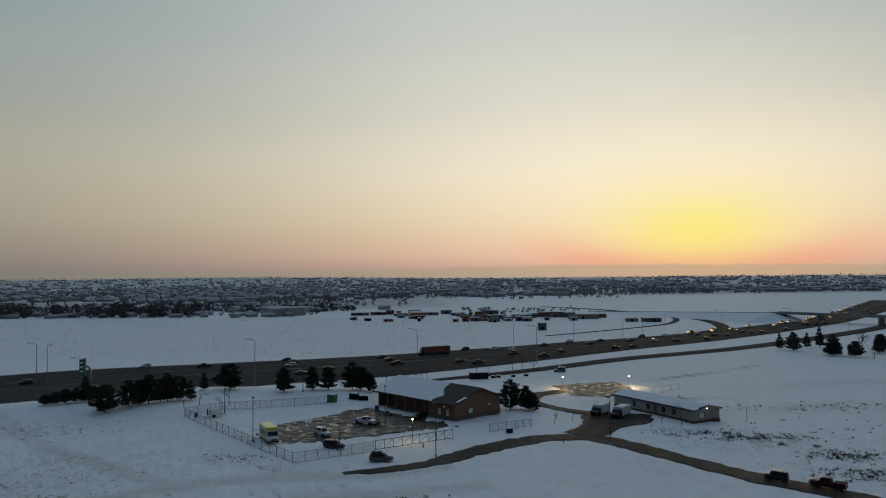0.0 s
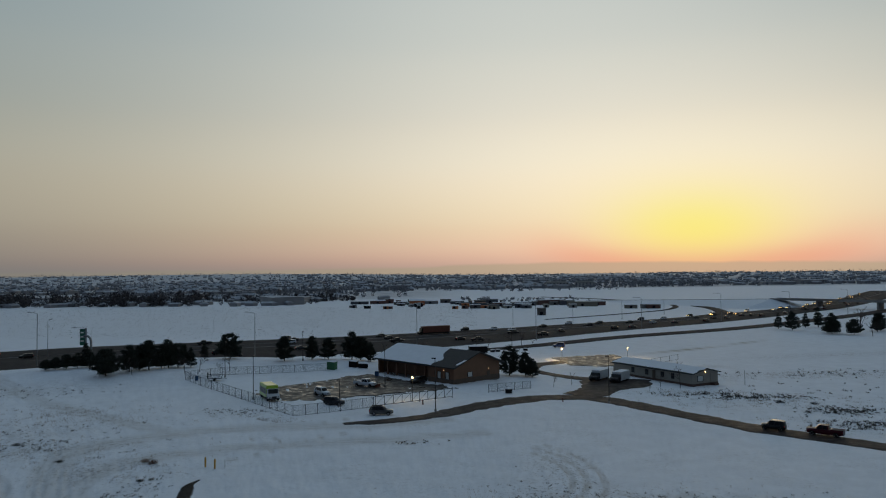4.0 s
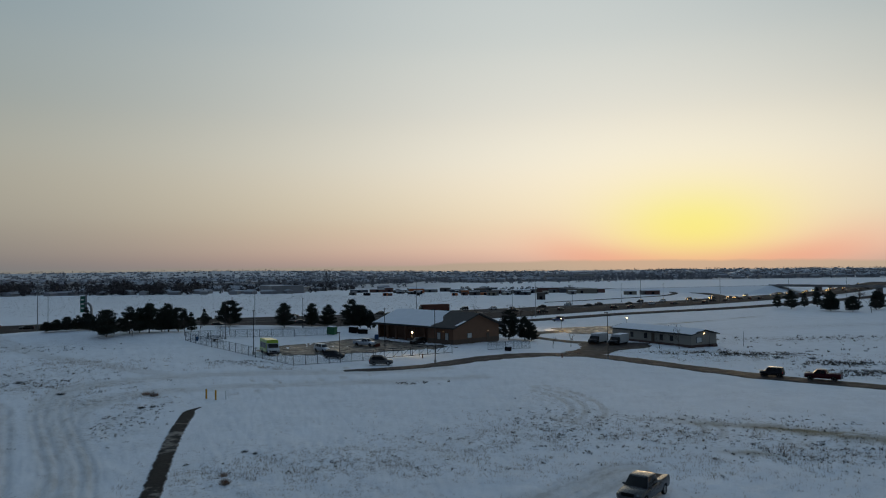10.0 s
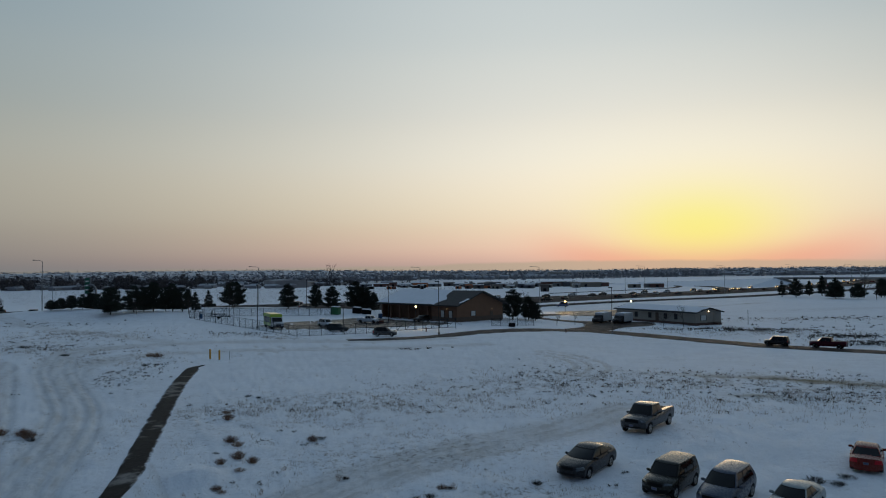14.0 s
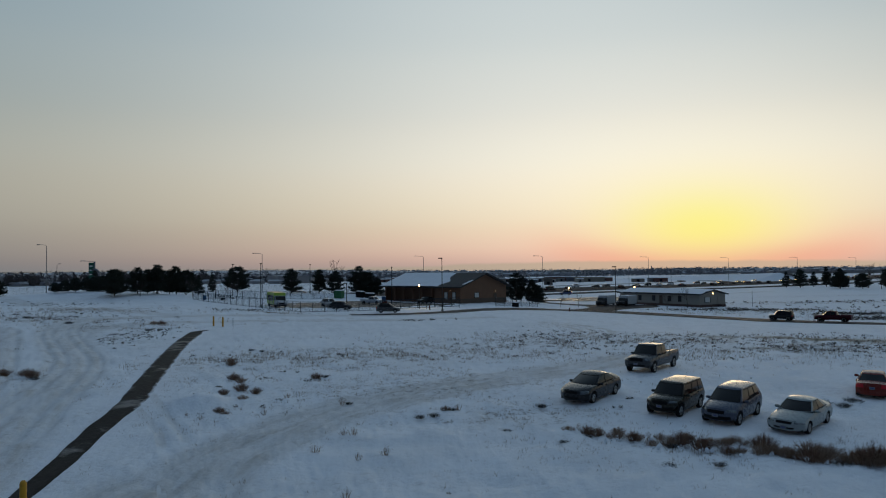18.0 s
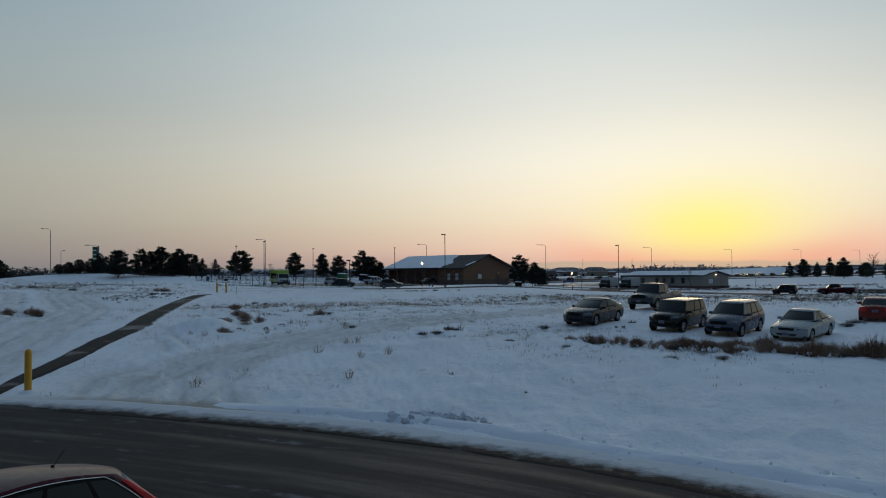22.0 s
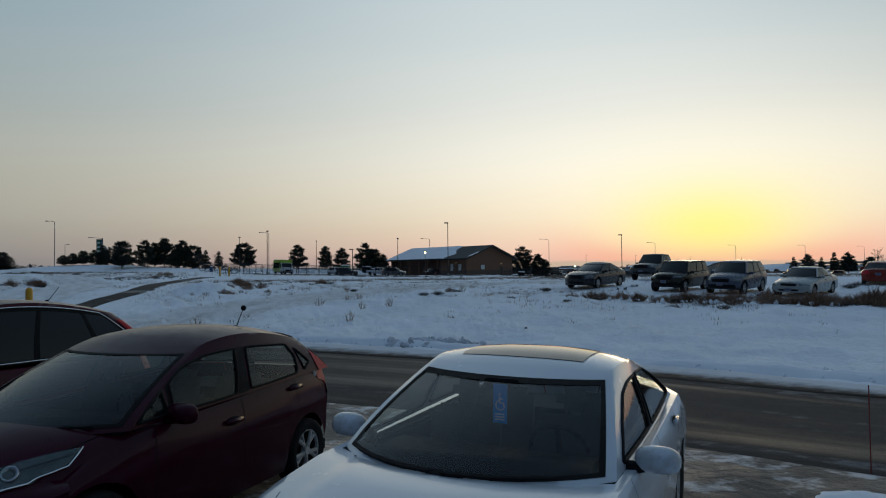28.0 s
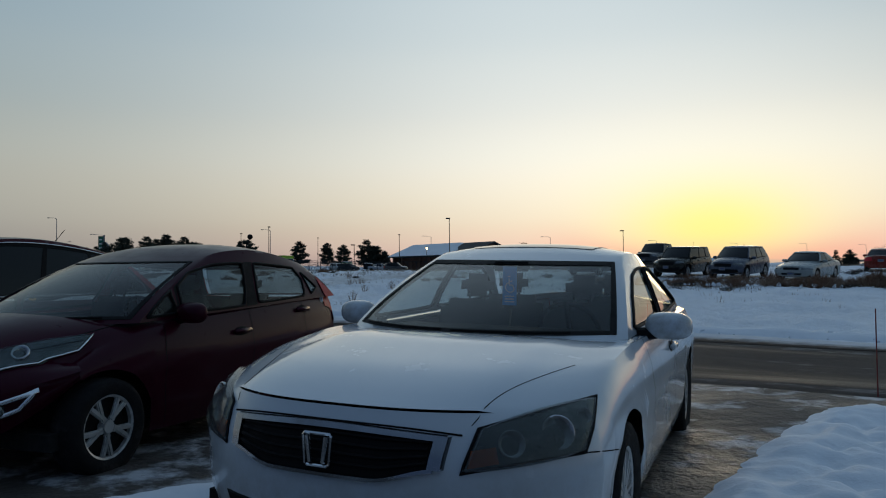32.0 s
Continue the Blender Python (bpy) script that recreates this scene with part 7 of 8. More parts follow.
WHITE_SHEET = mat("white_panel", (0.52, 0.54, 0.55), 0.45, var=0.06, scale=1.0, second=((0.40, 0.38, 0.35), 1.2, 0.6, 0.8))
place(box_vehicle("shuttle_bus", "lime-green shuttle bus with dark windows and a white cab", LIME, WHITE_SHEET, 7.2, 2.4, 3.0, 2.35, stripe=LIME, category="bus", windows=4), -35.4, 149.2, -62)
bx = box_vehicle("box_truck", "white box truck with a snow-dusted roof", WHITE_SHEET, CAR_DARK, 7.0, 2.4, 2.6, 2.1, group="white box trucks")
part("roof_snow", boxm(-3.45, 1.75, -1.18, 1.18, 2.6, 2.68, 0.03), SNOW_TOP, bx)
place(bx, 40.0, 184.5, -128)
copy_thing(bx, on_ground(44.4, 181.2, -128))
LOT = "vehicles inside the fenced lot"
place(car("suv", "white sport utility car parked on the wet lot", LOT, dict(SUV, cab=dict(SUV["cab"], roof=1.72)), CAR_WHITE, fine=False), -25.4, 154.6, -45)
place(car("suv", "dusty charcoal sport utility car beside the fence", LOT, SUV, CAR_GREY, fine=False), -21.3, 143.8, -22)
plow = place(car("pickup", "white pickup truck with a red snow plough", LOT, PICK, CAR_WHITE, fine=False, extra=bed, category="pickup truck"), -17.6, 167.2, -28)
k = bmesh.new()
prf = [(0.0, 0.1), (-0.12, 0.3), (-0.14, 0.5), (-0.05, 0.75), (0.06, 0.85)]
vs = [[k.verts.new((3.45 + x + 0.25 * (y / 1.2) * -0.3, y, z)) for x, z in prf] for y in np.linspace(-1.25, 1.25, 5)]
for i in range(4):
    for j in range(4):
        k.faces.new((vs[i][j], vs[i + 1][j], vs[i + 1][j + 1], vs[i][j + 1]))
bmesh.ops.solidify(k, geom=k.faces[:], thickness=0.05)
part("plough_blade", k, RUST, plow, "red snow plough blade")
place(car("suv", "dark sport utility car parked beside the office porch", LOT, SUV, CAR_BLACK, fine=False), -5.6, 172.5, -140)
place(car("suv", "dusty tan-grey sport utility car standing by the road", "", dict(SUV, cab=dict(SUV["cab"], roof=1.66)), CAR_TAN, extra=lambda t: part("roof_rack", boxm(-1.7, 0.2, -0.5, 0.5, 1.72, 1.76), TRIM, t["ob"])), -11.2, 134.0, 3)
place(car("jeep", "black off-road car parked beside the access road", "", dict(BOXY, r=0.38, sill=0.36, cab=dict(BOXY["cab"], roof=1.72)), CAR_BLACK, fine=False, category="car"), 57.0, 124.8, 140)
place(car("pickup", "dark red pickup truck parked beside the access road", "", PICK, CAR_RED, fine=False, extra=bed, category="pickup truck"), 63.2, 119.8, 140)
place(car("van", "dark blue van standing in the snow field", "", dict(SUV, cab=dict(SUV["cab"], roof=1.9)), CAR_BLUE, fine=False, category="van"), 42.5, 263, 170)


def simple_box(name, label, x, y, heading, L, W, H, mt, category, snow=True, legs=False, group="", lid=None):
    ob = thing(name, on_ground(x, y, heading), label, category, group)
    part("body", boxm(-L / 2, L / 2, -W / 2, W / 2, 0.0, H, 0.05), mt, ob)
    if lid:
        part("lid", boxm(-L / 2 - 0.05, L / 2 + 0.05, -W / 2 - 0.05, W / 2 + 0.05, H, H + 0.1, 0.03), lid, ob)
    if snow:
        part("snow_cap", boxm(-L / 2 + 0.03, L / 2 - 0.03, -W / 2 + 0.03, W / 2 - 0.03, H + (0.1 if lid else 0), H + 0.2, 0.04), SNOW_TOP, ob)
    for s in (-1, 1):
        part("rib", boxm(s * L / 4 - 0.05, s * L / 4 + 0.05, -W / 2 - 0.05, W / 2 + 0.05, 0.1, H - 0.1), mt, ob)
    return ob


simple_box("skip", "green rubbish container at the edge of the lot", -29.2, 193.2, -20, 2.2, 1.8, 1.9, GREEN_BIN, "container", lid=GREEN_BIN)
simple_box("skip", "dark rubbish container beside the lot", -24.0, 197.2, -10, 2.2, 1.7, 1.5, TRIM, "container", lid=TRIM)
simple_box("skip", "dark open rubbish container with snow in it", -21.4, 196.8, 8, 2.6, 1.7, 1.2, TRIM, "container")
simple_box("bin", "blue waste bin by the office", -16.5, 184.2, 0, 1.0, 0.8, 1.2, BLUE_BIN, "bin")
simple_box("bin", "small green waste bin inside the fence", -57.6, 170.6, 20, 0.7, 0.7, 1.1, BLUE_BIN, "bin")
simple_box("container", "long dark container lying in the snow field", 12.4, 247.5, 12, 6.2, 2.4, 2.2, TRIM, "container")
for x, y in ((17.5, 249.5), (19.4, 250.5), (24.6, 252.0), (29.3, 253.8)):
    simple_box("crate", "small dark crate in the snow field", x, y, 14, 1.4, 1.0, 0.7, TRIM, "crate", group="crates in the field")
simple_box("cabinet", "low dark utility cabinet beside the short fence", 14.6, 158.8, 40, 1.4, 0.8, 0.9, TRIM, "cabinet")


def flat_trailer(x, y, heading):
    ob = thing("utility_trailer", on_ground(x, y, heading), "small dark utility trailer with mesh sides on snow", "trailer")
    part("deck", boxm(-1.6, 1.6, -0.9, 0.9, 0.5, 0.6), TRIM, ob)
    for s in (-1, 1):
        k = bmesh.new()
        for z in (0.9, 1.2):
            tube(k, (-1.6, s * 0.9, z), (1.6, s * 0.9, z), 0.03, seg=5)
        for xx in np.linspace(-1.6, 1.6, 6):
            tube(k, (xx, s * 0.9, 0.55), (xx, s * 0.9, 1.2), 0.025, seg=5)
        part("side_rail", k, FENCE_MAT, ob)
        wheel(ob, 0, s * 0.98, 0.32, 0.2, s, fine=False, rim_mat=DARKRIM)
    part("ramp", boxm(-1.66, -1.60, -0.85, 0.85, 0.5, 1.9), FENCE_MAT, ob)
    part("drawbar", tubem((1.6, 0, 0.5), (2.7, 0, 0.45), 0.05), FENCE_MAT, ob)
    part("snow_cap", boxm(-1.5, 1.5, -0.8, 0.8, 0.6, 0.7, 0.04), SNOW_TOP, ob)


flat_trailer(-53.6, 171.5, 10)


# traffic on the highway
def traffic():
    rnd = random.Random(5)
    base = [car("car", "dark car on the far highway", "cars on the highway", SEDAN, CAR_DARK, fine=False), car("car", "silver car on the far highway", "cars on the highway", SEDAN, CAR_SILVER, fine=False),
            car("suv", "black sport utility car on the far highway", "cars on the highway", SUV, CAR_BLACK, fine=False), car("suv", "white sport utility car on the far highway", "cars on the highway", SUV, CAR_WHITE, fine=False),
            car("pickup", "grey pickup truck on the far highway", "cars on the highway", PICK, CAR_GREY, fine=False, extra=bed, category="pickup truck"), car("car", "tan car on the far highway", "cars on the highway", HATCH, CAR_TAN, fine=False)]
    line = spline(mid, 800)
    spots = []
    for lane, n, lo_, hi_ in ((-0.72, 15, 60, 560), (-0.45, 12, 90, 600), (-0.2, 9, 110, 520), (0.25, 12, 60, 560), (0.55, 18, 60, 660), (0.78, 18, 60, 690)):
        for i in range(n):
            spots.append((lane, lo_ + (hi_ - lo_) * (i + rnd.uniform(0.1, 0.9)) / n))
    used = set()
    for lane, s in spots:
        i = int(s)
        p, q = line[i], line[i + 2]
        d = (q - p)[:2]
        d /= np.hypot(*d)
        x, y = p[0] - d[1] * lane * p[2], p[1] + d[0] * lane * p[2]
        hd = math.degrees(math.atan2(d[1], d[0])) + (180 if lane > 0 else 0)
        k = rnd.randrange(len(base))
        m = on_ground(x, y, hd, 0.30)
        if k not in used:
            used.add(k)
            ob = base[k]
            ob.matrix_world = m
        else:
            ob = copy_thing(base[k], m)
        if lane > 0 and s > 330:
            for sg in (-1, 1):
                part("headlight_on", boxm(2.2, 2.34, sg * 0.62 - 0.17, sg * 0.62 + 0.17, 0.6, 0.88, 0.05), FAR_LAMP, ob)
    for k in range(len(base)):
        if k not in used:
            base[k].matrix_world = on_ground(-60 + 9 * k, 262, 20, 0.3)
    tr = box_vehicle("semi_truck", "long dark semi truck on the highway", RUST, CAR_DARK, 15.0, 2.6, 3.6, 3.0, low=0.9)
    tr.matrix_world = on_ground(-3.5, 322, 206, 0.3)


traffic()


# ---- plants ----
NEEDLE = mat("pine_needles", (0.022, 0.030, 0.019), 0.8, var=0.3, scale=1.5, second=((0.040, 0.044, 0.028), 0.9, 0.5, 0.75))
BARK = mat("bark", (0.060, 0.045, 0.035), 0.9, var=0.25, scale=4, bump=0.4, bscale=14)
TWIG = mat("bare_twigs", (0.085, 0.062, 0.052), 0.9, var=0.2, scale=3)
STRAW = mat("dry_grass", (0.34, 0.225, 0.155), 0.85, var=0.3, scale=1.2, second=((0.20, 0.14, 0.09), 0.7, 0.5, 0.75))
RUSSET = mat("russet_brush", (0.24, 0.13, 0.075), 0.9, var=0.3, scale=1.5, second=((0.07, 0.045, 0.03), 1.5, 0.45, 0.7))
SAGE = mat("dark_brush", (0.055, 0.048, 0.040), 0.9, var=0.3, scale=2)
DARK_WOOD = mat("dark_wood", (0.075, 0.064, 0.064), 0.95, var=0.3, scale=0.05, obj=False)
# far woods: base colour lifted to stand for distance haze
HAZED_TREE = mat("hazed_wood", (0.225, 0.222, 0.236), 0.95, var=0.3, scale=0.05, obj=False)


def tufts(points, sizes, rnd, spikes=7, wide=0.16):
    """Spiky clumps of narrow triangles."""
    v, f = [], []
    for p, r in zip(points, sizes):
        for _ in range(spikes):
            d = Vector((rnd.gauss(0, 1), rnd.gauss(0, 1), rnd.gauss(0.25, 0.8))).normalized()
            s = d.orthogonal().normalized()
            s.rotate(Matrix.Rotation(rnd.uniform(0, 6.28), 3, d))
            L = r * rnd.uniform(0.6, 1.25)
            k = len(v)
            v += [p - s * r * wide * 1.6, p + s * r * wide * 1.6, p + d * L + s * r * wide * 0.5, p + d * L * 1.05 - s * r * wide * 0.5]
            f.append((k, k + 1, k + 2, k + 3))
    return v, f


def pine_mesh(seed, h, w, round_=0.5, n=3600):
    """Meshes of trunk and crown of a pine; round_: 0 a spire, 1 a dome."""
    rnd = random.Random(seed)
    t = bmesh.new()
    lean = Vector((rnd.uniform(-0.05, 0.05), rnd.uniform(-0.05, 0.05), 1))
    tube(t, (0, 0, -0.3), lean * h * 0.93, 0.024 * h, 0.005 * h, 8)
    boughs = []
    tiers = 11
    for k in range(tiers):
        u = 0.10 + 0.86 * (k + rnd.uniform(-0.25, 0.25)) / (tiers - 1)
        prof = (1 - round_) * (1.04 - u) + round_ * math.sqrt(max(0.02, 1 - ((u - 0.36) / 0.64) ** 2))
        for i in range(6 if u < 0.75 else 4):
            a = k * 1.9 + i * 6.283 / (6 if u < 0.75 else 4) + rnd.uniform(-0.45, 0.45)
            r = w / 2 * prof * rnd.uniform(0.55, 1.15)
            st = lean * h * u * 0.95
            tip = Vector((math.cos(a) * r, math.sin(a) * r, h * u * 0.95 + r * rnd.uniform(0.05, 0.45)))
            tube(t, st, tip, 0.007 * h, 0.0015 * h, 5)
            boughs.append((st, tip, r + 0.05 * w))
    pts, sizes = [], []
    tot = sum(b[2] for b in boughs)
    for st, tip, r in boughs:
        for _ in range(int(n * r / tot) + 3):
            q = rnd.uniform(0.15, 1.03) ** 0.6
            p = st.lerp(tip, q) + Vector((rnd.gauss(0, 1), rnd.gauss(0, 1), rnd.gauss(0.1, 0.7))) * (0.034 * w * (0.5 + q * 0.6))
            pts.append(p)
            sizes.append(0.042 * w * rnd.uniform(0.7, 1.5))
    v, f = tufts(pts, sizes, rnd, 7, 0.085)
    return t, v, f


def pine(seed, h, w, round_, label, group=""):
    ob = thing("pine_tree", Matrix.Identity(4), label, "tree", group)
    t, v, f = pine_mesh(seed, h, w, round_)
    part("trunk", t, BARK, ob)
    mesh_of("crown", v, f, NEEDLE, ob)
    return ob


PINES = "pine trees by the highway"
kinds = [pine(11, 6.8, 7.2, 0.72, "broad dark pine tree standing in snow", PINES), pine(12, 7.2, 6.0, 0.50, "dark pine tree standing in snow", PINES), pine(13, 7.0, 5.6, 0.50, "dense dark pine tree standing in snow", PINES),
         pine(14, 5.2, 3.2, 0.15, "slim dark spruce tree standing in snow", PINES), pine(15, 7.6, 6.4, 0.65, "tall rounded dark pine tree in snow", PINES)]
first = set()


def plant(k, x, y, s=1.0, turn=0.0, table=None, seen=None):
    table, seen = table or kinds, first if seen is None else seen
    m = Matrix.Translation((x, y, gz(x, y) - 0.05)) @ Matrix.Rotation(turn, 4, "Z") @ Matrix.Diagonal((s, s, s, 1))
    if k in seen:
        o = copy_thing(table[k], m)
        o.matrix_world = m
        return o
    seen.add(k)
    table[k].matrix_world = m
    return table[k]


for i, (k, x, y, s) in enumerate(((0, -60, 206, 1.05), (1, -44.0, 203, 0.98), (2, -37.0, 207, 0.98), (1, -32.5, 208, 0.9), (4, -26.0, 210, 1.08), (0, -23.6, 211, 0.98), (2, -20.5, 209, 0.75),
                              (0, -79.8, 172.5, 0.95), (4, -76.2, 177, 0.88), (1, -75.2, 180.5, 0.86), (1, -73.2, 181.5, 1.05), (2, -71.6, 185.5, 0.9), (2, -70.4, 187, 1.08), (0, -69.0, 190, 0.92), (3, -66.0, 191, 1.05), (3, -67.0, 205, 1.0),
                              (3, -93.0, 190, 1.25), (0, -86.2, 183.5, 0.5), (0, -88.3, 181.8, 0.56), (4, -90.5, 180.5, 0.5), (0, -92.6, 179.2, 0.52), (0, -94.8, 178.4, 0.44), (0, -97.0, 178.0, 0.38), (4, 17.4, 187, 1.02), (1, 21.8, 189, 0.88), (2, 23.2, 186.5, 0.7),
                              (3, 155, 333, 1.5), (1, 157.5, 325, 1.2), (3, 170, 338, 1.45), (3, 177, 340, 1.9), (0, 164, 304, 1.0), (4, 166, 308, 1.15), (0, 171, 300, 0.95), (2, 188, 312, 1.2), (1, 193, 318, 1.1), (0, -124, 196, 0.9), (3, -131, 194, 1.3))):
    plant(k, x, y, s, i * 1.7)


def bare_tree(seed, h, label, group="bare trees", spread=0.5, levels=4, mt=None):
    rnd = random.Random(seed)
    ob = thing("bare_tree", Matrix.Identity(4), label, "tree", group)
    t, c = bmesh.new(), bmesh.new()

    def grow(p, d, L, r, lv):
        q = p + d * L
        tube(t if lv >= levels - 1 else c, p, q, r, r * 0.62, 5 if lv < levels - 1 else 7)
        if lv == 0:
            return
        for _ in range(3 if lv > 1 else 4):
            n = (d + Vector((rnd.gauss(0, spread), rnd.gauss(0, spread), rnd.gauss(0.12, 0.25)))).normalized()
            grow(p + d * L * rnd.uniform(0.55, 1.0), n, L * rnd.uniform(0.55, 0.8), r * 0.55, lv - 1)
    grow(Vector((0, 0, -0.2)), Vector((rnd.uniform(-0.05, 0.05), 0, 1)).normalized(), h * 0.36, h * 0.016, levels)
    part("trunk", t, BARK, ob)
    part("crown", c, mt or TWIG, ob)
    return ob


bares = [bare_tree(1, 4.2, "small leafless tree standing in snow"), bare_tree(2, 5.2, "young leafless tree with reddish twigs"), bare_tree(3, 9.0, "large leafless tree at the field's edge", levels=5)]
bseen = set()
for i, (k, x, y, s) in enumerate(((0, -63.4, 179, 1.35), (1, -54.3, 186, 1.1), (0, -74.5, 174.5, 1.1), (1, -61.0, 183, 1.1), (1, -45.0, 209, 1.3), (0, -34.0, 211, 1.5), (0, -55.5, 182, 0.9), (0, 26.5, 172, 0.85), (1, 31.5, 176, 0.8), (0, 52.0, 172.5, 1.0), (1, 56.2, 171.0, 1.2), (1, 62.0, 190, 1.0), (0, 49.0, 163, 0.5), (0, 47.5, 166, 0.45),
                              (1, -13, 243, 1.2), (0, -18.5, 243, 1.3), (1, -5, 246, 1.2), (1, 12.5, 262, 1.4), (0, 17.0, 262, 1.3), (1, 26, 268, 1.5), (1, 29.5, 268, 1.4), (0, 34, 270, 1.2), (2, -117, 737, 3.0), (2, -185, 735, 2.0), (2, -108, 742, 2.2),
                              (2, -215, 712, 1.8), (2, -166, 740, 1.6), (0, 174, 292, 1.9), (1, 203, 316, 2.6), (0, 210, 320, 2.8), (1, 196, 307, 2.4), (0, 216, 312, 3.0), (1, 222, 330, 2.9), (1, 181, 313, 2.6), (0, 184, 318, 2.6), (1, 207, 309, 2.7), (0, 226, 318, 2.8), (1, -48, 214, 0.9), (0, -30, 216, 0.9), (0, -12, 226, 1.4), (1, -6, 230, 1.4))):
    plant(k, x, y, s, i * 2.1, bares, bseen)


def brush(seed, n, h, r, mt, label, name="dry_bush", category="bush"):
    """A dry bush: many bent stems from one root."""
    rnd = random.Random(seed)
    v, f = [], []
    for _ in range(n):
        a, o = rnd.uniform(0, 6.28), rnd.uniform(0, 1) ** 0.6
        b = Vector((math.cos(a) * r * 0.45 * o, math.sin(a) * r * 0.45 * o, -0.05))
        tip = Vector((math.cos(a) * r * o * rnd.uniform(0.7, 1.3), math.sin(a) * r * o * rnd.uniform(0.7, 1.3), h * rnd.uniform(0.45, 1.1) * (1.1 - 0.5 * o)))
        m_ = b.lerp(tip, 0.55) + Vector((rnd.gauss(0, 0.06), rnd.gauss(0, 0.06), 0.08 * h)) * (h + 0.3)
        s = Vector((rnd.gauss(0, 1), rnd.gauss(0, 1), rnd.gauss(0, 0.6))).normalized() * rnd.uniform(0.005, 0.010)
        k = len(v)
        v += [b - s, b + s, m_ + s, m_ - s, tip]
        f += [(k, k + 1, k + 2, k + 3), (k + 3, k + 2, k + 4)]
        for _ in range(2):
            e = m_ + Vector((rnd.gauss(0, 0.16), rnd.gauss(0, 0.16), rnd.uniform(0.02, 0.2))) * (h + r) * 0.5
            k = len(v)
            v += [m_ - s * 0.7, m_ + s * 0.7, e]
            f.append((k, k + 1, k + 2))
    return mesh_of(name, v, f, mt), label, category


def bush_kind(*a, group="dry bushes", **kw):
    ob, label, cat = brush(*a, **kw)
    return tagged(ob, label, cat, group)


bush = [bush_kind(1, 280, 0.74, 0.78, RUSSET, "rounded russet-brown dry bush in the snow"), bush_kind(2, 220, 0.64, 0.72, STRAW, "straw-coloured dry grass clump in the snow"), bush_kind(3, 170, 0.36, 0.62, SAGE, "low dark brushwood in the snow"),
        bush_kind(4, 26, 0.75, 0.35, STRAW, "thin upright dry weeds in the snow")]
bs = set()
spots = [(0, -30.6, 53.2, 0.9), (0, -31.4, 53.8, 1.0), (2, -30.0, 52.4, 0.7), (0, -33.4, 54.2, 0.9), (2, -34.6, 54.8, 0.8), (2, -35.6, 53.6, 0.7), (0, -17.8, 59.3, 0.8), (1, -18.6, 61.6, 0.7), (0, -15.3, 51.4, 0.8), (1, -14.5, 50.4, 0.7), (0, -13.6, 47.4, 0.8), (0, -14.4, 46.2, 0.6),
         (1, -12.7, 44.4, 0.6), (0, -12.4, 46.4, 0.65), (0, -13.1, 41.2, 0.55), (1, -12.6, 40.6, 0.5), (2, -13.9, 43.2, 0.5), (2, -15.4, 48.4, 0.5), (0, -9.5, 51.6, 0.7), (2, -8.9, 52.0, 0.7), (2, -10.4, 44.0, 0.6), (3, -10.0, 44.4, 0.8), (2, -19.0, 69.7, 0.8), (2, -17.9, 69.2, 0.6), (3, -6.4, 42.8, 0.8), (2, -6.0, 43.0, 0.5),
         (3, -10.4, 40.5, 0.7), (3, -13.5, 39.4, 0.6), (3, -14.6, 40.3, 0.5), (3, -6.2, 33.1, 0.9), (3, -3.0, 32.7, 0.9), (3, -4.8, 35.8, 0.9), (3, -5.3, 36.1, 0.7), (3, -4.1, 32.2, 0.7), (2, -1.7, 39.5, 0.6), (2, -0.9, 39.8, 0.7), (0, -0.3, 41.0, 0.5),
         (2, 0.1, 41.1, 0.6), (3, 0.4, 41.0, 0.8), (2, 2.8, 36.6, 0.5), (2, 5.2, 41.7, 0.7), (2, 5.3, 34.6, 0.5), (2, 9.1, 30.9, 0.75), (2, 11.3, 31.0, 0.6), (3, -9.2, 25.8, 0.8), (3, -4.0, 27.4, 0.8),
         (0, -39.2, 98.6, 1.1), (1, -40.6, 99.5, 1.1), (2, -37.8, 91, 1.0), (2, -36.6, 91.6, 0.8), (2, -52, 99, 1.2), (2, -63, 108, 1.6), (2, 63, 161, 2.0), (2, 58, 161, 1.6), (2, 76, 148, 1.8), (2, 70, 150, 2.0)]
spots += [(2, 22, 41, 0.9), (2, 23, 42, 1.1), (2, 21, 41.5, 1.2)]
# the brushy edge below the row of cars: dark and low first, russet and taller further along
edge_rnd = random.Random(12)
for u in range(72):
    f = u / 71
    if u % 12 in (3, 7):
        continue
    x = 6.2 + 12.6 * f + edge_rnd.gauss(0, 0.25)
    front = 34.9 - 0.46 * (x - 6.4) + (0.5 if u % 9 < 5 else 0.0)
    back = edge_rnd.random() ** 1.3 * (1.5 + 1.2 * f)
    k = 2 if back < 0.3 and edge_rnd.random() < 0.7 else edge_rnd.choice((0, 1, 1, 3) if f < 0.45 else (0, 1, 1))
    spots.append((k, x, front + back, edge_rnd.uniform(0.5, 0.9) * (0.9 + 0.75 * f * f)))
for i, (k, x, y, s) in enumerate(spots):
    plant(k, x, y, s, i * 1.3, bush, bs)


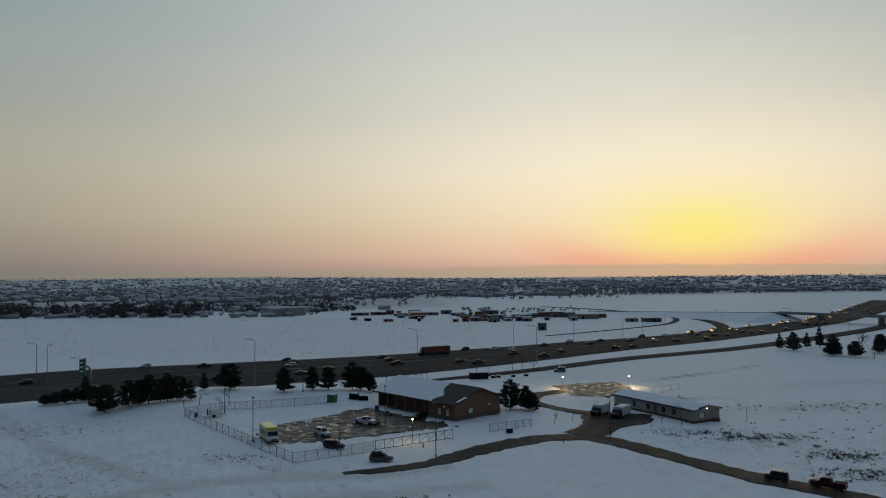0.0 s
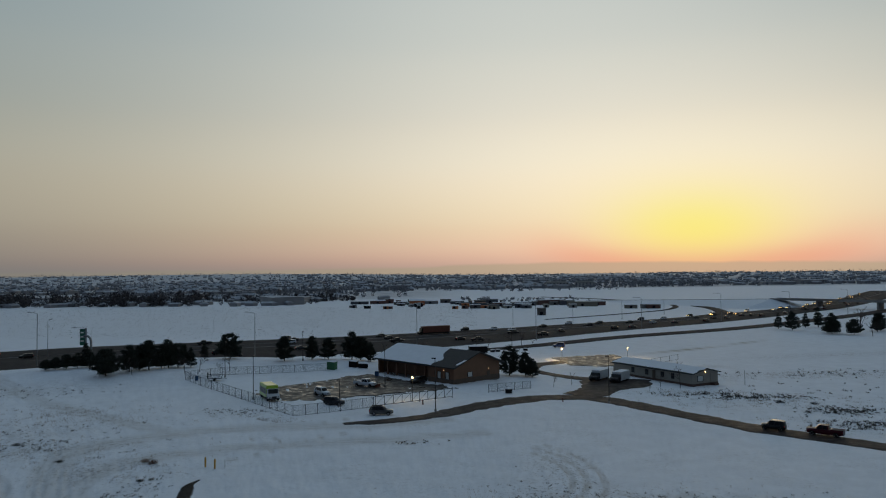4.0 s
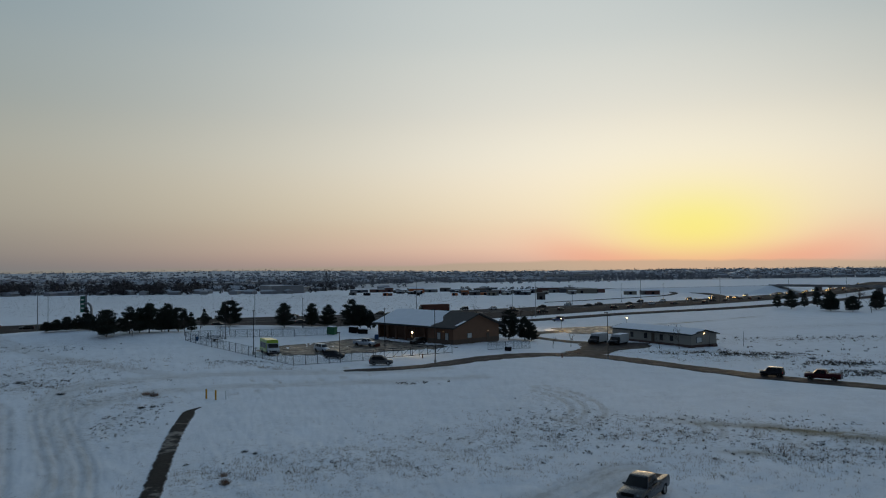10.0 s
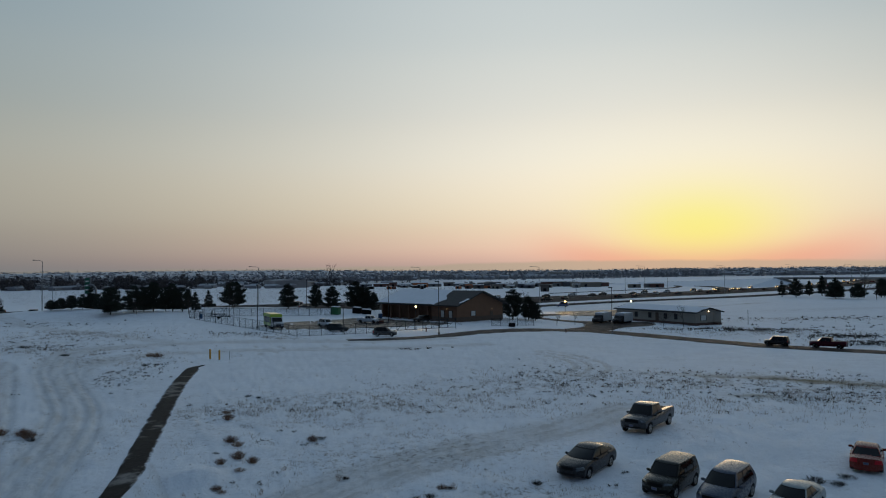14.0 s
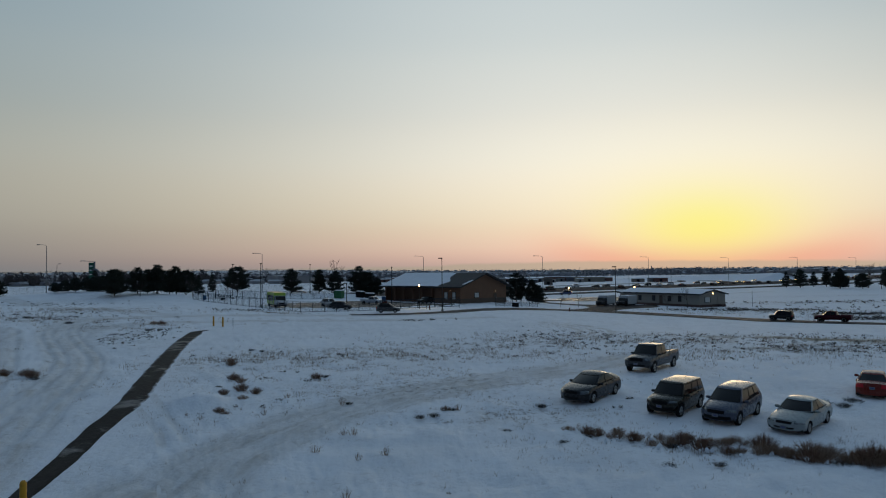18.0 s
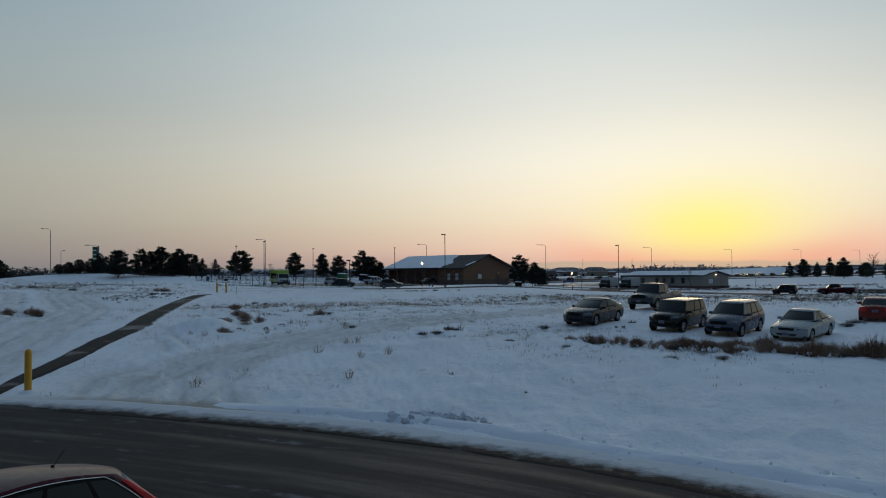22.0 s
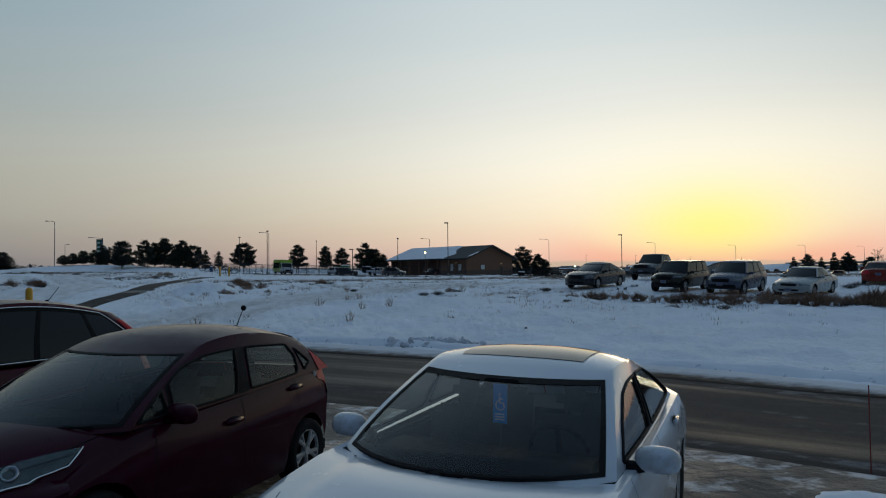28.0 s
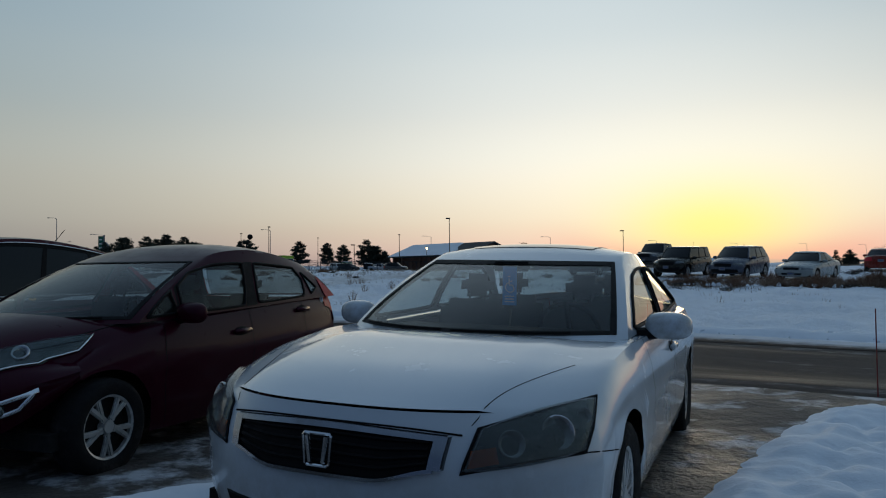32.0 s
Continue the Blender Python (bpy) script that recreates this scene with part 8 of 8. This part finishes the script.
def scatter():
    """Sparse dead grass that pierces the snow, denser in patches."""
    rng = np.random.default_rng(4)
    regions = [(12.5, 33.6, 7, 2.2, 600), (-6, 62, 15, 9, 2300), (-18, 57, 6, 9, 700), (16, 76, 22, 9, 2000), (40, 68, 20, 6, 1700), (-44, 96, 9, 6, 500), (-58, 106, 16, 6, 700), (-33, 128, 7, 4, 420), (66, 152, 20, 8, 900), (84, 130, 18, 8, 800),
               (-66, 130, 18, 10, 900), (3, 40, 7, 4, 500), (0, 50, 14, 7, 700), (8, 30, 12, 6, 70), (-12, 42, 7, 10, 420), (56, 163, 12, 5, 420), (-30, 45, 8, 12, 300), (24, 62, 14, 8, 700), (98, 190, 40, 8, 600), (0, 28, 16, 4, 60)]
    V, F = [], []
    k = 0
    for cx, cy, rx, ry, n in regions:
        x, y = cx + rng.normal(0, rx * 0.6, n), cy + rng.normal(0, ry * 0.6, n)
        keep = (fbm(x * 0.35, y * 0.35, 77) > 0.43)
        for line, w in ((STREET_LINE, 4.2), (PATH_LINE, 1.3), (ACCESS_LINE, 3.6), (DIRT_LINE, 1.8), (LEFT_LINE, 2.0)):
            keep &= away(x, y, line) > w
        x, y = x[keep], y[keep]
        z = land(x, y)
        for px, py, pz in zip(x, y, z):
            d = math.hypot(px, py)
            b = 5
            sc = rng.uniform(0.5, 1.3) * (0.12 if d < 60 else 0.24)
            wd = 0.005 + d * 0.00010
            for _ in range(b):
                a, t = rng.uniform(0, 6.28), rng.uniform(0.15, 0.9)
                ox, oy = rng.normal(0, 0.10, 2) * (1 + d * 0.01)
                hx, hy = math.cos(a) * sc * t, math.sin(a) * sc * t
                sx, sy = -math.sin(a) * wd, math.cos(a) * wd
                V += [(px + ox - sx, py + oy - sy, pz - 0.05), (px + ox + sx, py + oy + sy, pz - 0.05), (px + ox + hx, py + oy + hy, pz + sc * rng.uniform(0.5, 1.3))]
                F.append((k, k + 1, k + 2))
                k += 3
    ob = mesh_of("dead_grass", V, F, mat("dead_grass_blades", (0.40, 0.30, 0.21), 0.9, var=0.35, scale=0.5, second=((0.22, 0.16, 0.115), 0.5, 0.45, 0.65)))
    tagged(ob, "sparse dead grass poking through the snow", "grass", kind="stuff")


scatter()


def specks():
    """Small dark sage clumps that stand out of the snow."""
    rng, rnd = np.random.default_rng(9), random.Random(9)
    pts, sizes = [], []
    for cx, cy, rx, ry, n in ((-6, 66, 14, 6, 40), (10, 74, 14, 6, 80), (30, 70, 12, 6, 150), (38, 66, 10, 5, 100), (24, 82, 10, 5, 70), (38, 79, 10, 5, 80), (68, 157, 9, 3, 110), (77, 140, 8, 4, 110), (74, 127, 9, 4, 100), (56, 161, 8, 3, 30), (-37, 82, 4, 10, 150), (-4.6, 111.6, 3, 1.4, 26), (12.5, 82, 5, 8, 90),
                              (-38, 135, 7, 3, 60), (-58, 106, 14, 6, 70), (-66, 118, 12, 8, 60), (-86, 156, 16, 8, 60), (-14, 48, 3, 8, 16), (8, 46, 10, 8, 5), (6, 28, 10, 6, 4), (90, 170, 30, 20, 50), (98, 192, 40, 6, 60)):
        x, y = cx + rng.normal(0, rx * 0.6, n), cy + rng.normal(0, ry * 0.6, n)
        keep = np.ones(n, bool)
        for line, w in ((STREET_LINE, 4.2), (PATH_LINE, 1.5), (ACCESS_LINE, 4.0), (DIRT_LINE, 2.6), (LEFT_LINE, 3.0)):
            keep &= away(x, y, line) > w
        for px, py in zip(x[keep], y[keep]):
            r = rnd.uniform(0.05, 0.17) * (0.6 if py < 40 else 1.0 if py < 100 else 1.4 if px < 0 else 2.4)
            for _ in range(3):
                pts.append(Vector((px + rnd.gauss(0, r), py + rnd.gauss(0, r), gz(px, py) + r * 0.35)))
                sizes.append(r)
    v, f = tufts(pts, sizes, rnd, 12, 0.07)
    # stubble rows of the field beyond the highway
    for _ in range(9000):
        y = 320 + 300 * rnd.random() ** 0.8
        x = rnd.uniform(-0.66, 0.05) * y
        y += 9 * math.sin(x * 0.02)
        y = round(y / 7) * 7 + rnd.gauss(0, 1.6)
        if away(np.array([x]), np.array([y]), mid)[0] < 40:
            continue
        z, w = gz(x, y), rnd.uniform(0.10, 0.30)
        k = len(v)
        v += [Vector((x - w, y, z - 0.1)), Vector((x + w, y, z - 0.1)), Vector((x + w * 0.4, y, z + w * 0.5)), Vector((x - w * 0.5, y, z + w * 0.4))]
        f.append((k, k + 1, k + 2, k + 3))
    tagged(mesh_of("brushwood", v, f, mat("sage_clumps", (0.11, 0.09, 0.072), 0.9, var=0.3, scale=2)), "small dark sage clumps scattered over the snow", "brush", kind="stuff")


specks()


# ---- snow banks and clods ----
def clods(name, line, n, size, label, seed, spread=0.5, mt=None):
    """Ploughed lumps of snow along a line, one object."""
    rnd = random.Random(seed)
    p = spline(line, 200)
    bm = bmesh.new()
    for _ in range(n):
        q = p[rnd.randrange(200)]
        x, y = q[0] + rnd.gauss(0, spread), q[1] + rnd.gauss(0, spread)
        r = size * rnd.uniform(0.4, 1.5)
        m = Matrix.Translation((x, y, gz(x, y) + 0.03 + r * 0.2)) @ Euler((rnd.uniform(0, 3), rnd.uniform(0, 3), rnd.uniform(0, 3))).to_matrix().to_4x4() @ Matrix.Diagonal((r, r * rnd.uniform(0.6, 1.3), r * rnd.uniform(0.4, 0.8), 1))
        s = bmesh.ops.create_icosphere(bm, subdivisions=1, radius=1.0, matrix=m)
        for v in s["verts"]:
            v.co += Vector((rnd.gauss(0, 1), rnd.gauss(0, 1), rnd.gauss(0, 1))) * r * 0.22
    ob = part(name, bm, mt or SNOW_DIRTY, None, smooth=False)
    return tagged(ob, label, "snow", kind="stuff")


def bank(name, line, h, w, label, seed, mt=None, rough=0.5, steps=()):
    """A ridge of snow along a line."""
    n, mcr = 130, 26 if w < 1.2 else 64
    p = spline(line, n)
    d = np.gradient(p[:, :2], axis=0)
    d /= np.hypot(d[:, 0], d[:, 1])[:, None]
    v, f = [], []
    for i in range(n):
        end_ = min(1, 6 * i / n, 6 * (n - 1 - i) / n)
        for j in range(mcr + 1):
            u = 2 * j / mcr - 1
            x, y = p[i, 0] - d[i, 1] * u * w, p[i, 1] + d[i, 0] * u * w
            k = 0.55 + 0.9 * (noise.noise((x * 1.1, y * 1.1, seed)) * 0.5 + 0.5) * rough + 0.35 * noise.noise((x * 3.2, y * 3.2, seed)) * rough + 0.15 * noise.noise((x * 9, y * 9, seed)) * rough
            z = gz(x, y) - 0.06 + (h * k + 0.06) * end_ * (max(0, 1 - u * u) ** 1.2 if w < 1.2 else max(0, 1 - u ** 6) ** 1.4)
            if w > 1.2:
                z += (0.045 * noise.noise((x * 3.7, y * 3.7, 2.0)) + 0.025 * noise.noise((x * 9, y * 9, 5.0))) * end_ * max(0, 1 - u ** 4)
            for fx_, fy_ in steps:
                z -= 0.055 * math.exp(-((x - fx_) / 0.13) ** 2 - ((y - fy_) / 0.10) ** 2)
            v.append((x, y, z))
    for i in range(n - 1):
        for j in range(mcr):
            a = i * (mcr + 1) + j
            f.append((a, a + mcr + 1, a + mcr + 2, a + 1))
    ob = mesh_of(name, v, f, mt or SNOW_TOP, smooth=True)
    if ob.data.polygons[len(f) // 2].normal.z < 0:
        ob.data.flip_normals()
    return tagged(ob, label, "snow bank", kind="structure")


EDGE = [(-9, 23.5), (-5, 22.4), (-1.2, 21.0), (1.6, 19.3), (4.2, 17.2), (8.2, 14.4), (12, 10.5), (15, 6.8)]
bank("trim_snow_ridge", EDGE, 0.17, 0.50, "low ploughed snow ridge along the street edge", 3, rough=0.8)
clods("snow_lumps", EDGE[1:], 320, 0.055, "lumps of ploughed snow along the street edge", 5, 0.28, SNOW_TOP)
clods("snow_lumps", [(6.8, 35.2), (10, 33.8), (14, 32.3), (18, 30.5), (22, 29.2)], 90, 0.09, "snow clumps lying among the dry bushes", 8, 0.55, SNOW_TOP)
clods("snow_lumps", [(-1.9, 21.2), (-0.3, 20.9), (0.7, 20.6)], 90, 0.12, "heap of broken dirty snow beside the street", 6, 0.16)
bank("trim_snow_bank", [(4.6, 6.7), (3.8, 5.8), (3.15, 5.0), (2.65, 4.3), (2.15, 3.55), (1.7, 2.75), (1.35, 1.75)], 0.12, 1.35, "bank of trodden snow beside the parking stall", 9, rough=1.2,
     steps=((3.1, 5.9), (2.8, 5.45), (3.3, 5.25), (2.4, 5.15), (2.2, 4.8), (2.75, 4.65), (3.5, 5.75), (2.05, 4.35), (2.6, 4.05), (1.65, 4.15), (2.9, 6.1), (2.5, 5.7)))
bank("trim_snow_bank", [(-2.8, 3.9), (-2.0, 4.35), (-1.4, 4.6), (-0.85, 4.3)], 0.06, 0.42, "thin snow between the parked cars", 11, rough=0.9)


# ---- far side: bridge, sheds, town ----
def bridge():
    a, b = (226, 562), (330, 411)
    m, L = frame_on(a, b)
    ob = thing("overpass", m, "long low concrete overpass across the highway", "bridge")
    part("deck", boxm(34, L, -5, 5, 5.0, 5.8), CONCRETE, ob)
    for sg in (-1, 1):
        part("parapet", boxm(34, L, sg * 5 - 0.2, sg * 5 + 0.2, 5.8, 6.4), CONCRETE, ob)
    for x in (68, 108):
        part("pier", boxm(x - 0.8, x + 0.8, -3.5, 3.5, -1, 5.0, 0.2), CONCRETE, ob)
    k = bmesh.new()
    v = [k.verts.new(p) for p in ((-150, -6, 0.2), (36, -6, 5.7), (36, 6, 5.7), (-150, 6, 0.2), (36, -48, -1), (36, 48, -1), (-150, -26, -1), (-150, 26, -1), (60, -6, -1), (60, 6, -1))]
    for f in ((0, 1, 2, 3), (0, 6, 4, 1), (3, 2, 5, 7), (1, 4, 8), (2, 9, 5), (1, 8, 9, 2)):
        k.faces.new([v[i] for i in f])
    bmesh.ops.recalc_face_normals(k, faces=k.faces[:])
    part("embankment", k, SNOW_TOP, ob)
    k = bmesh.new()
    v = [k.verts.new(p) for p in ((-150, -5, 0.24), (36, -5, 5.74), (36, 5, 5.74), (-150, 5, 0.24), (-150, -5, 0.0), (36, -5, 5.5), (36, 5, 5.5), (-150, 5, 0.0))]
    for f in ((0, 1, 2, 3), (7, 6, 5, 4), (0, 4, 5, 1), (3, 2, 6, 7), (0, 3, 7, 4), (1, 5, 6, 2)):
        k.faces.new([v[i] for i in f])
    bmesh.ops.recalc_face_normals(k, faces=k.faces[:])
    part("carriageway", k, HIGHWAY, ob)


bridge()


def hut(x, y, L, W, H, mt, turn, label, snow=True, group="sheds and trailers beyond the highway", roof=0.35):
    ob = thing("shed", Matrix.Translation((x, y, gz(x, y))) @ Matrix.Rotation(turn, 4, "Z"), label, "shed", group)
    part("wall", boxm(-L / 2, L / 2, -W / 2, W / 2, -0.3, H), mt, ob)
    r = bmesh.new()
    v = [r.verts.new(p) for p in ((-L / 2 - 0.3, -W / 2 - 0.3, H), (L / 2 + 0.3, -W / 2 - 0.3, H), (L / 2 + 0.3, W / 2 + 0.3, H), (-L / 2 - 0.3, W / 2 + 0.3, H), (-L / 2 - 0.3, 0, H + W * roof), (L / 2 + 0.3, 0, H + W * roof))]
    for f in ((0, 1, 5, 4), (2, 3, 4, 5), (0, 4, 3), (1, 2, 5), (0, 3, 2, 1)):
        r.faces.new([v[i] for i in f])
    bmesh.ops.recalc_face_normals(r, faces=r.faces[:])
    part("roof", r, SNOW_TOP if snow else mt, ob)
    part("door", boxm(-0.9, 0.9, -W / 2 - 0.06, -W / 2 + 0.02, -0.2, min(2.1, H - 0.2)), TRIM, ob)


rs = random.Random(3)
hut(-21, 622, 13, 7, 4.0, ORANGE, 0.1, "orange metal shed in the snow field", roof=0.2)
for x, y, L, H, k in ((-74, 655, 16, 2.6, 2), (-58, 660, 14, 2.8, 4), (-48, 668, 8, 4.0, 4), (-36, 640, 12, 2.4, 0), (-10, 650, 14, 2.6, 1), (4, 668, 10, 3.2, 0), (14, 640, 12, 2.6, 2), (26, 560, 8, 3.0, 0), (31, 585, 12, 3.0, 2), (40, 552, 8, 3.2, 1),
                      (47, 590, 10, 3.0, 4), (52, 572, 8, 2.6, 0), (60, 560, 6, 3.4, 2), (66, 556, 6, 3.4, 1), (70, 600, 14, 2.6, 0), (78, 612, 10, 3.0, 3), (92, 610, 22, 4.0, 4), (104, 600, 12, 3.4, 2), (112, 575, 24, 3.4, 3), (126, 588, 14, 3.2, 4),
                      (64, 463, 5.5, 4.2, 0), (140, 535, 9, 2.6, 3), (150, 532, 6, 3.0, 1), (155, 530, 10, 3.0, 4), (20, 610, 9, 2.4, 2), (-26, 690, 12, 3.0, 1), (34, 640, 10, 3.0, 0), (44, 655, 14, 3.2, 2)):
    hut(x, y, L, rs.uniform(3, 4.5), H, DULL[k], rs.uniform(-0.25, 0.25), "dull shed or trailer with snow on its roof", snow=rs.random() < 0.75, roof=0.12)


for _ in range(46):
    x = rs.choice((rs.uniform(-75, -5), rs.uniform(10, 75), rs.uniform(15, 120)))
    hut(x, rs.uniform(545, 690) if x < 60 else rs.uniform(545, 620), rs.uniform(2.5, 8), rs.uniform(2, 3.2), rs.uniform(1.3, 3.0), rs.choice(DULL + [RUST, ORANGE, TRIM, CREAM]), rs.uniform(-0.7, 0.7), "small dull shed or parked trailer in the snow", snow=rs.random() < 0.6, roof=0.12)
PALE_WALL = mat("pale_wall", (0.42, 0.40, 0.385), 0.8, var=0.12, scale=0.1)


def apartments(x, y, turn, n):
    ob = thing("apartment_building", Matrix.Translation((x, y, gz(x, y))) @ Matrix.Rotation(turn, 4, "Z"), "pale three-storey apartment building far away", "building", "apartment buildings")
    L, W, H = n * 6.0, 16, 8.5
    part("wall", boxm(-L / 2, L / 2, -W / 2, W / 2, -1, H), PALE_WALL, ob)
    r = bmesh.new()
    v = [r.verts.new(p) for p in ((-L / 2 - 1, -W / 2 - 1, H), (L / 2 + 1, -W / 2 - 1, H), (L / 2 + 1, W / 2 + 1, H), (-L / 2 - 1, W / 2 + 1, H), (-L / 2 + 6, 0, H + 2.6), (L / 2 - 6, 0, H + 2.6))]
    for f in ((0, 1, 5, 4), (2, 3, 4, 5), (0, 4, 3), (1, 2, 5)):
        r.faces.new([v[i] for i in f])
    bmesh.ops.recalc_face_normals(r, faces=r.faces[:])
    part("roof", r, DULL[1], ob)
    wb = boxm(-1.2, 1.2, -0.1, 0.1, 0, 1.4)
    me = None
    for i in range(n):
        for fl in range(3):
            if me is None:
                o = part("window", wb, WINDOW_DARK, ob)
                me = o.data
            else:
                o = new("window", me)
                o.parent = ob
            o.location = (-L / 2 + 3 + i * 6, -W / 2, 0.9 + fl * 2.7)


apartments(205, 1290, 0.1, 7)
apartments(258, 1300, -0.15, 6)


def town():
    """Far town: walls, snowy roofs and woods, each one joined mesh, colours muted for haze."""
    rng = np.random.default_rng(12)
    W_, WF, R_, RF, MI = [], [], [], [], []
    n = 0
    while n < 2600:
        y = 640 * (4300 / 640) ** rng.uniform(0, 1) ** 0.8
        az = rng.uniform(-36, 36)
        x = y * math.tan(math.radians(az))
        if y < 760 and x > -120:
            continue
        if y < 1150 and x > -60 + (y - 760) * 0.0 and x > -60:
            if y < 1000 or x > 60:
                continue
        if x > 250 and y < 1300:
            continue
        if fbm(np.array([x * 0.006]), np.array([y * 0.003]), 5)[0] < 0.40:
            continue
        n += 1
        g = gz(x, y)
        big = rng.random() < 0.06
        L, D, H = (rng.uniform(25, 60), rng.uniform(15, 30), rng.uniform(5, 8)) if big else (rng.uniform(8, 12), rng.uniform(5, 7.5), rng.uniform(2.2, 3.2)) if y < 1000 else (rng.uniform(9, 17), rng.uniform(8, 11), rng.uniform(2.8, 5.5))
        t = rng.uniform(-0.5, 0.5) + (1.57 if rng.random() < 0.4 else 0)
        c, s = math.cos(t), math.sin(t)
        k = len(W_)
        q = [(-L / 2, -D / 2), (L / 2, -D / 2), (L / 2, D / 2), (-L / 2, D / 2)]
        for z in (-1, H):
            W_ += [(x + c * u - s * v, y + s * u + c * v, g + z) for u, v in q]
        WF += [(k, k + 1, k + 5, k + 4), (k + 1, k + 2, k + 6, k + 5), (k + 2, k + 3, k + 7, k + 6), (k + 3, k, k + 4, k + 7)]
        k = len(R_)
        rh = 0.6 if big else D * rng.uniform(0.18, 0.3)
        q2 = [(-L / 2 - .5, -D / 2 - .5), (L / 2 + .5, -D / 2 - .5), (L / 2 + .5, D / 2 + .5), (-L / 2 - .5, D / 2 + .5)]
        R_ += [(x + c * u - s * v, y + s * u + c * v, g + H) for u, v in q2] + [(x + c * u, y + s * u, g + H + rh) for u in (-L / 2, L / 2)]
        RF += [(k, k + 1, k + 5, k + 4), (k + 2, k + 3, k + 4, k + 5), (k, k + 4, k + 3), (k + 1, k + 2, k + 5)]
    # walls lifted in colour so that haze seems to lie over them
    wm = mat("hazed_house_walls", (0.34, 0.325, 0.32), 0.8, var=0.4, scale=0.02, second=((0.24, 0.23, 0.235), 0.015, 0.45, 0.6), obj=False)
    tagged(mesh_of("town_walls", W_, WF, wm), "walls of many far houses, coloured pale for haze", "houses", kind="stuff")
    # roof snow greyed in its base colour in place of haze
    rm = mat("hazed_house_roofs", (0.44, 0.47, 0.51), 0.8, var=0.2, scale=0.02, second=((0.26, 0.26, 0.28), 0.012, 0.5, 0.62), obj=False)
    tagged(mesh_of("town_roofs", R_, RF, rm), "snowy roofs of many far houses, greyed for haze", "houses", kind="stuff")
    # woods
    FV, FF = [], []
    trees = []
    for i in range(7600):
        y = 650 * (4800 / 650) ** rng.uniform(0, 1) ** 0.75
        x = y * math.tan(math.radians(rng.uniform(-36, 36)))
        if (y < 780 and x > -110) or (y < 1250 and x > -40 and not (y > 1050 and x < 420)):
            continue
        if x > 260 and y < 1200:
            continue
        if fbm(np.array([x * 0.005 + 9]), np.array([y * 0.004]), 15)[0] < 0.42:
            continue
        trees.append((x, y, rng.uniform(4, 9) * (1 + y / 9000), rng.uniform(3.5, 8)))
    for i in range(150):
        trees.append((rng.uniform(-420, -225), rng.uniform(655, 730), rng.uniform(7, 15), rng.uniform(6, 11)))
    for i in range(70):
        trees.append((rng.uniform(-225, -90), rng.uniform(735, 790), rng.uniform(4, 8), rng.uniform(4, 8)))
    for i in range(46):
        trees.append((rng.uniform(300, 470), rng.uniform(1220, 1300), rng.uniform(8, 15), rng.uniform(6, 10)))
    for i in range(60):
        trees.append((rng.uniform(60, 300), rng.uniform(1200, 1285), rng.uniform(3, 7), rng.uniform(5, 9)))
    for i in range(60):
        trees.append((rng.uniform(20, 140), rng.uniform(680, 760), rng.uniform(1, 3.5), rng.uniform(2, 5)))
    DV, DF = [], []
    for x, y, h, w in trees:
        g = gz(x, y)
        # the nearer wood keeps its own dark colour, the rest is paled for haze
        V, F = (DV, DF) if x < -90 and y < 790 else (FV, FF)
        m = 60 if y < 900 else 14
        a = rng.normal(0, 1, (m, 3))
        for e in a:
            e /= np.linalg.norm(e) + 1e-6
            px, py, pz = x + e[0] * w * 0.34, y + e[1] * w * 0.34, g + h * 0.5 + e[2] * h * 0.42
            r = w * (0.10 if y < 900 else 0.22)
            o = rng.normal(0, r, (3, 3))
            k = len(V)
            V += [(px + q[0], py + q[1], max(g - 0.2, pz + q[2])) for q in o]
            F.append((k, k + 1, k + 2))
        k = len(V)
        V += [(x - 0.2, y, g - 0.3), (x + 0.2, y, g - 0.3), (x, y, g + h * 0.6)]
        F.append((k, k + 1, k + 2))
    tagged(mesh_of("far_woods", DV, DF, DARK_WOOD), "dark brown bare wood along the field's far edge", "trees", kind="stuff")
    tagged(mesh_of("far_woods", FV, FF, HAZED_TREE), "bare woods and garden trees round the far town, coloured pale for haze", "trees", kind="stuff")


town()
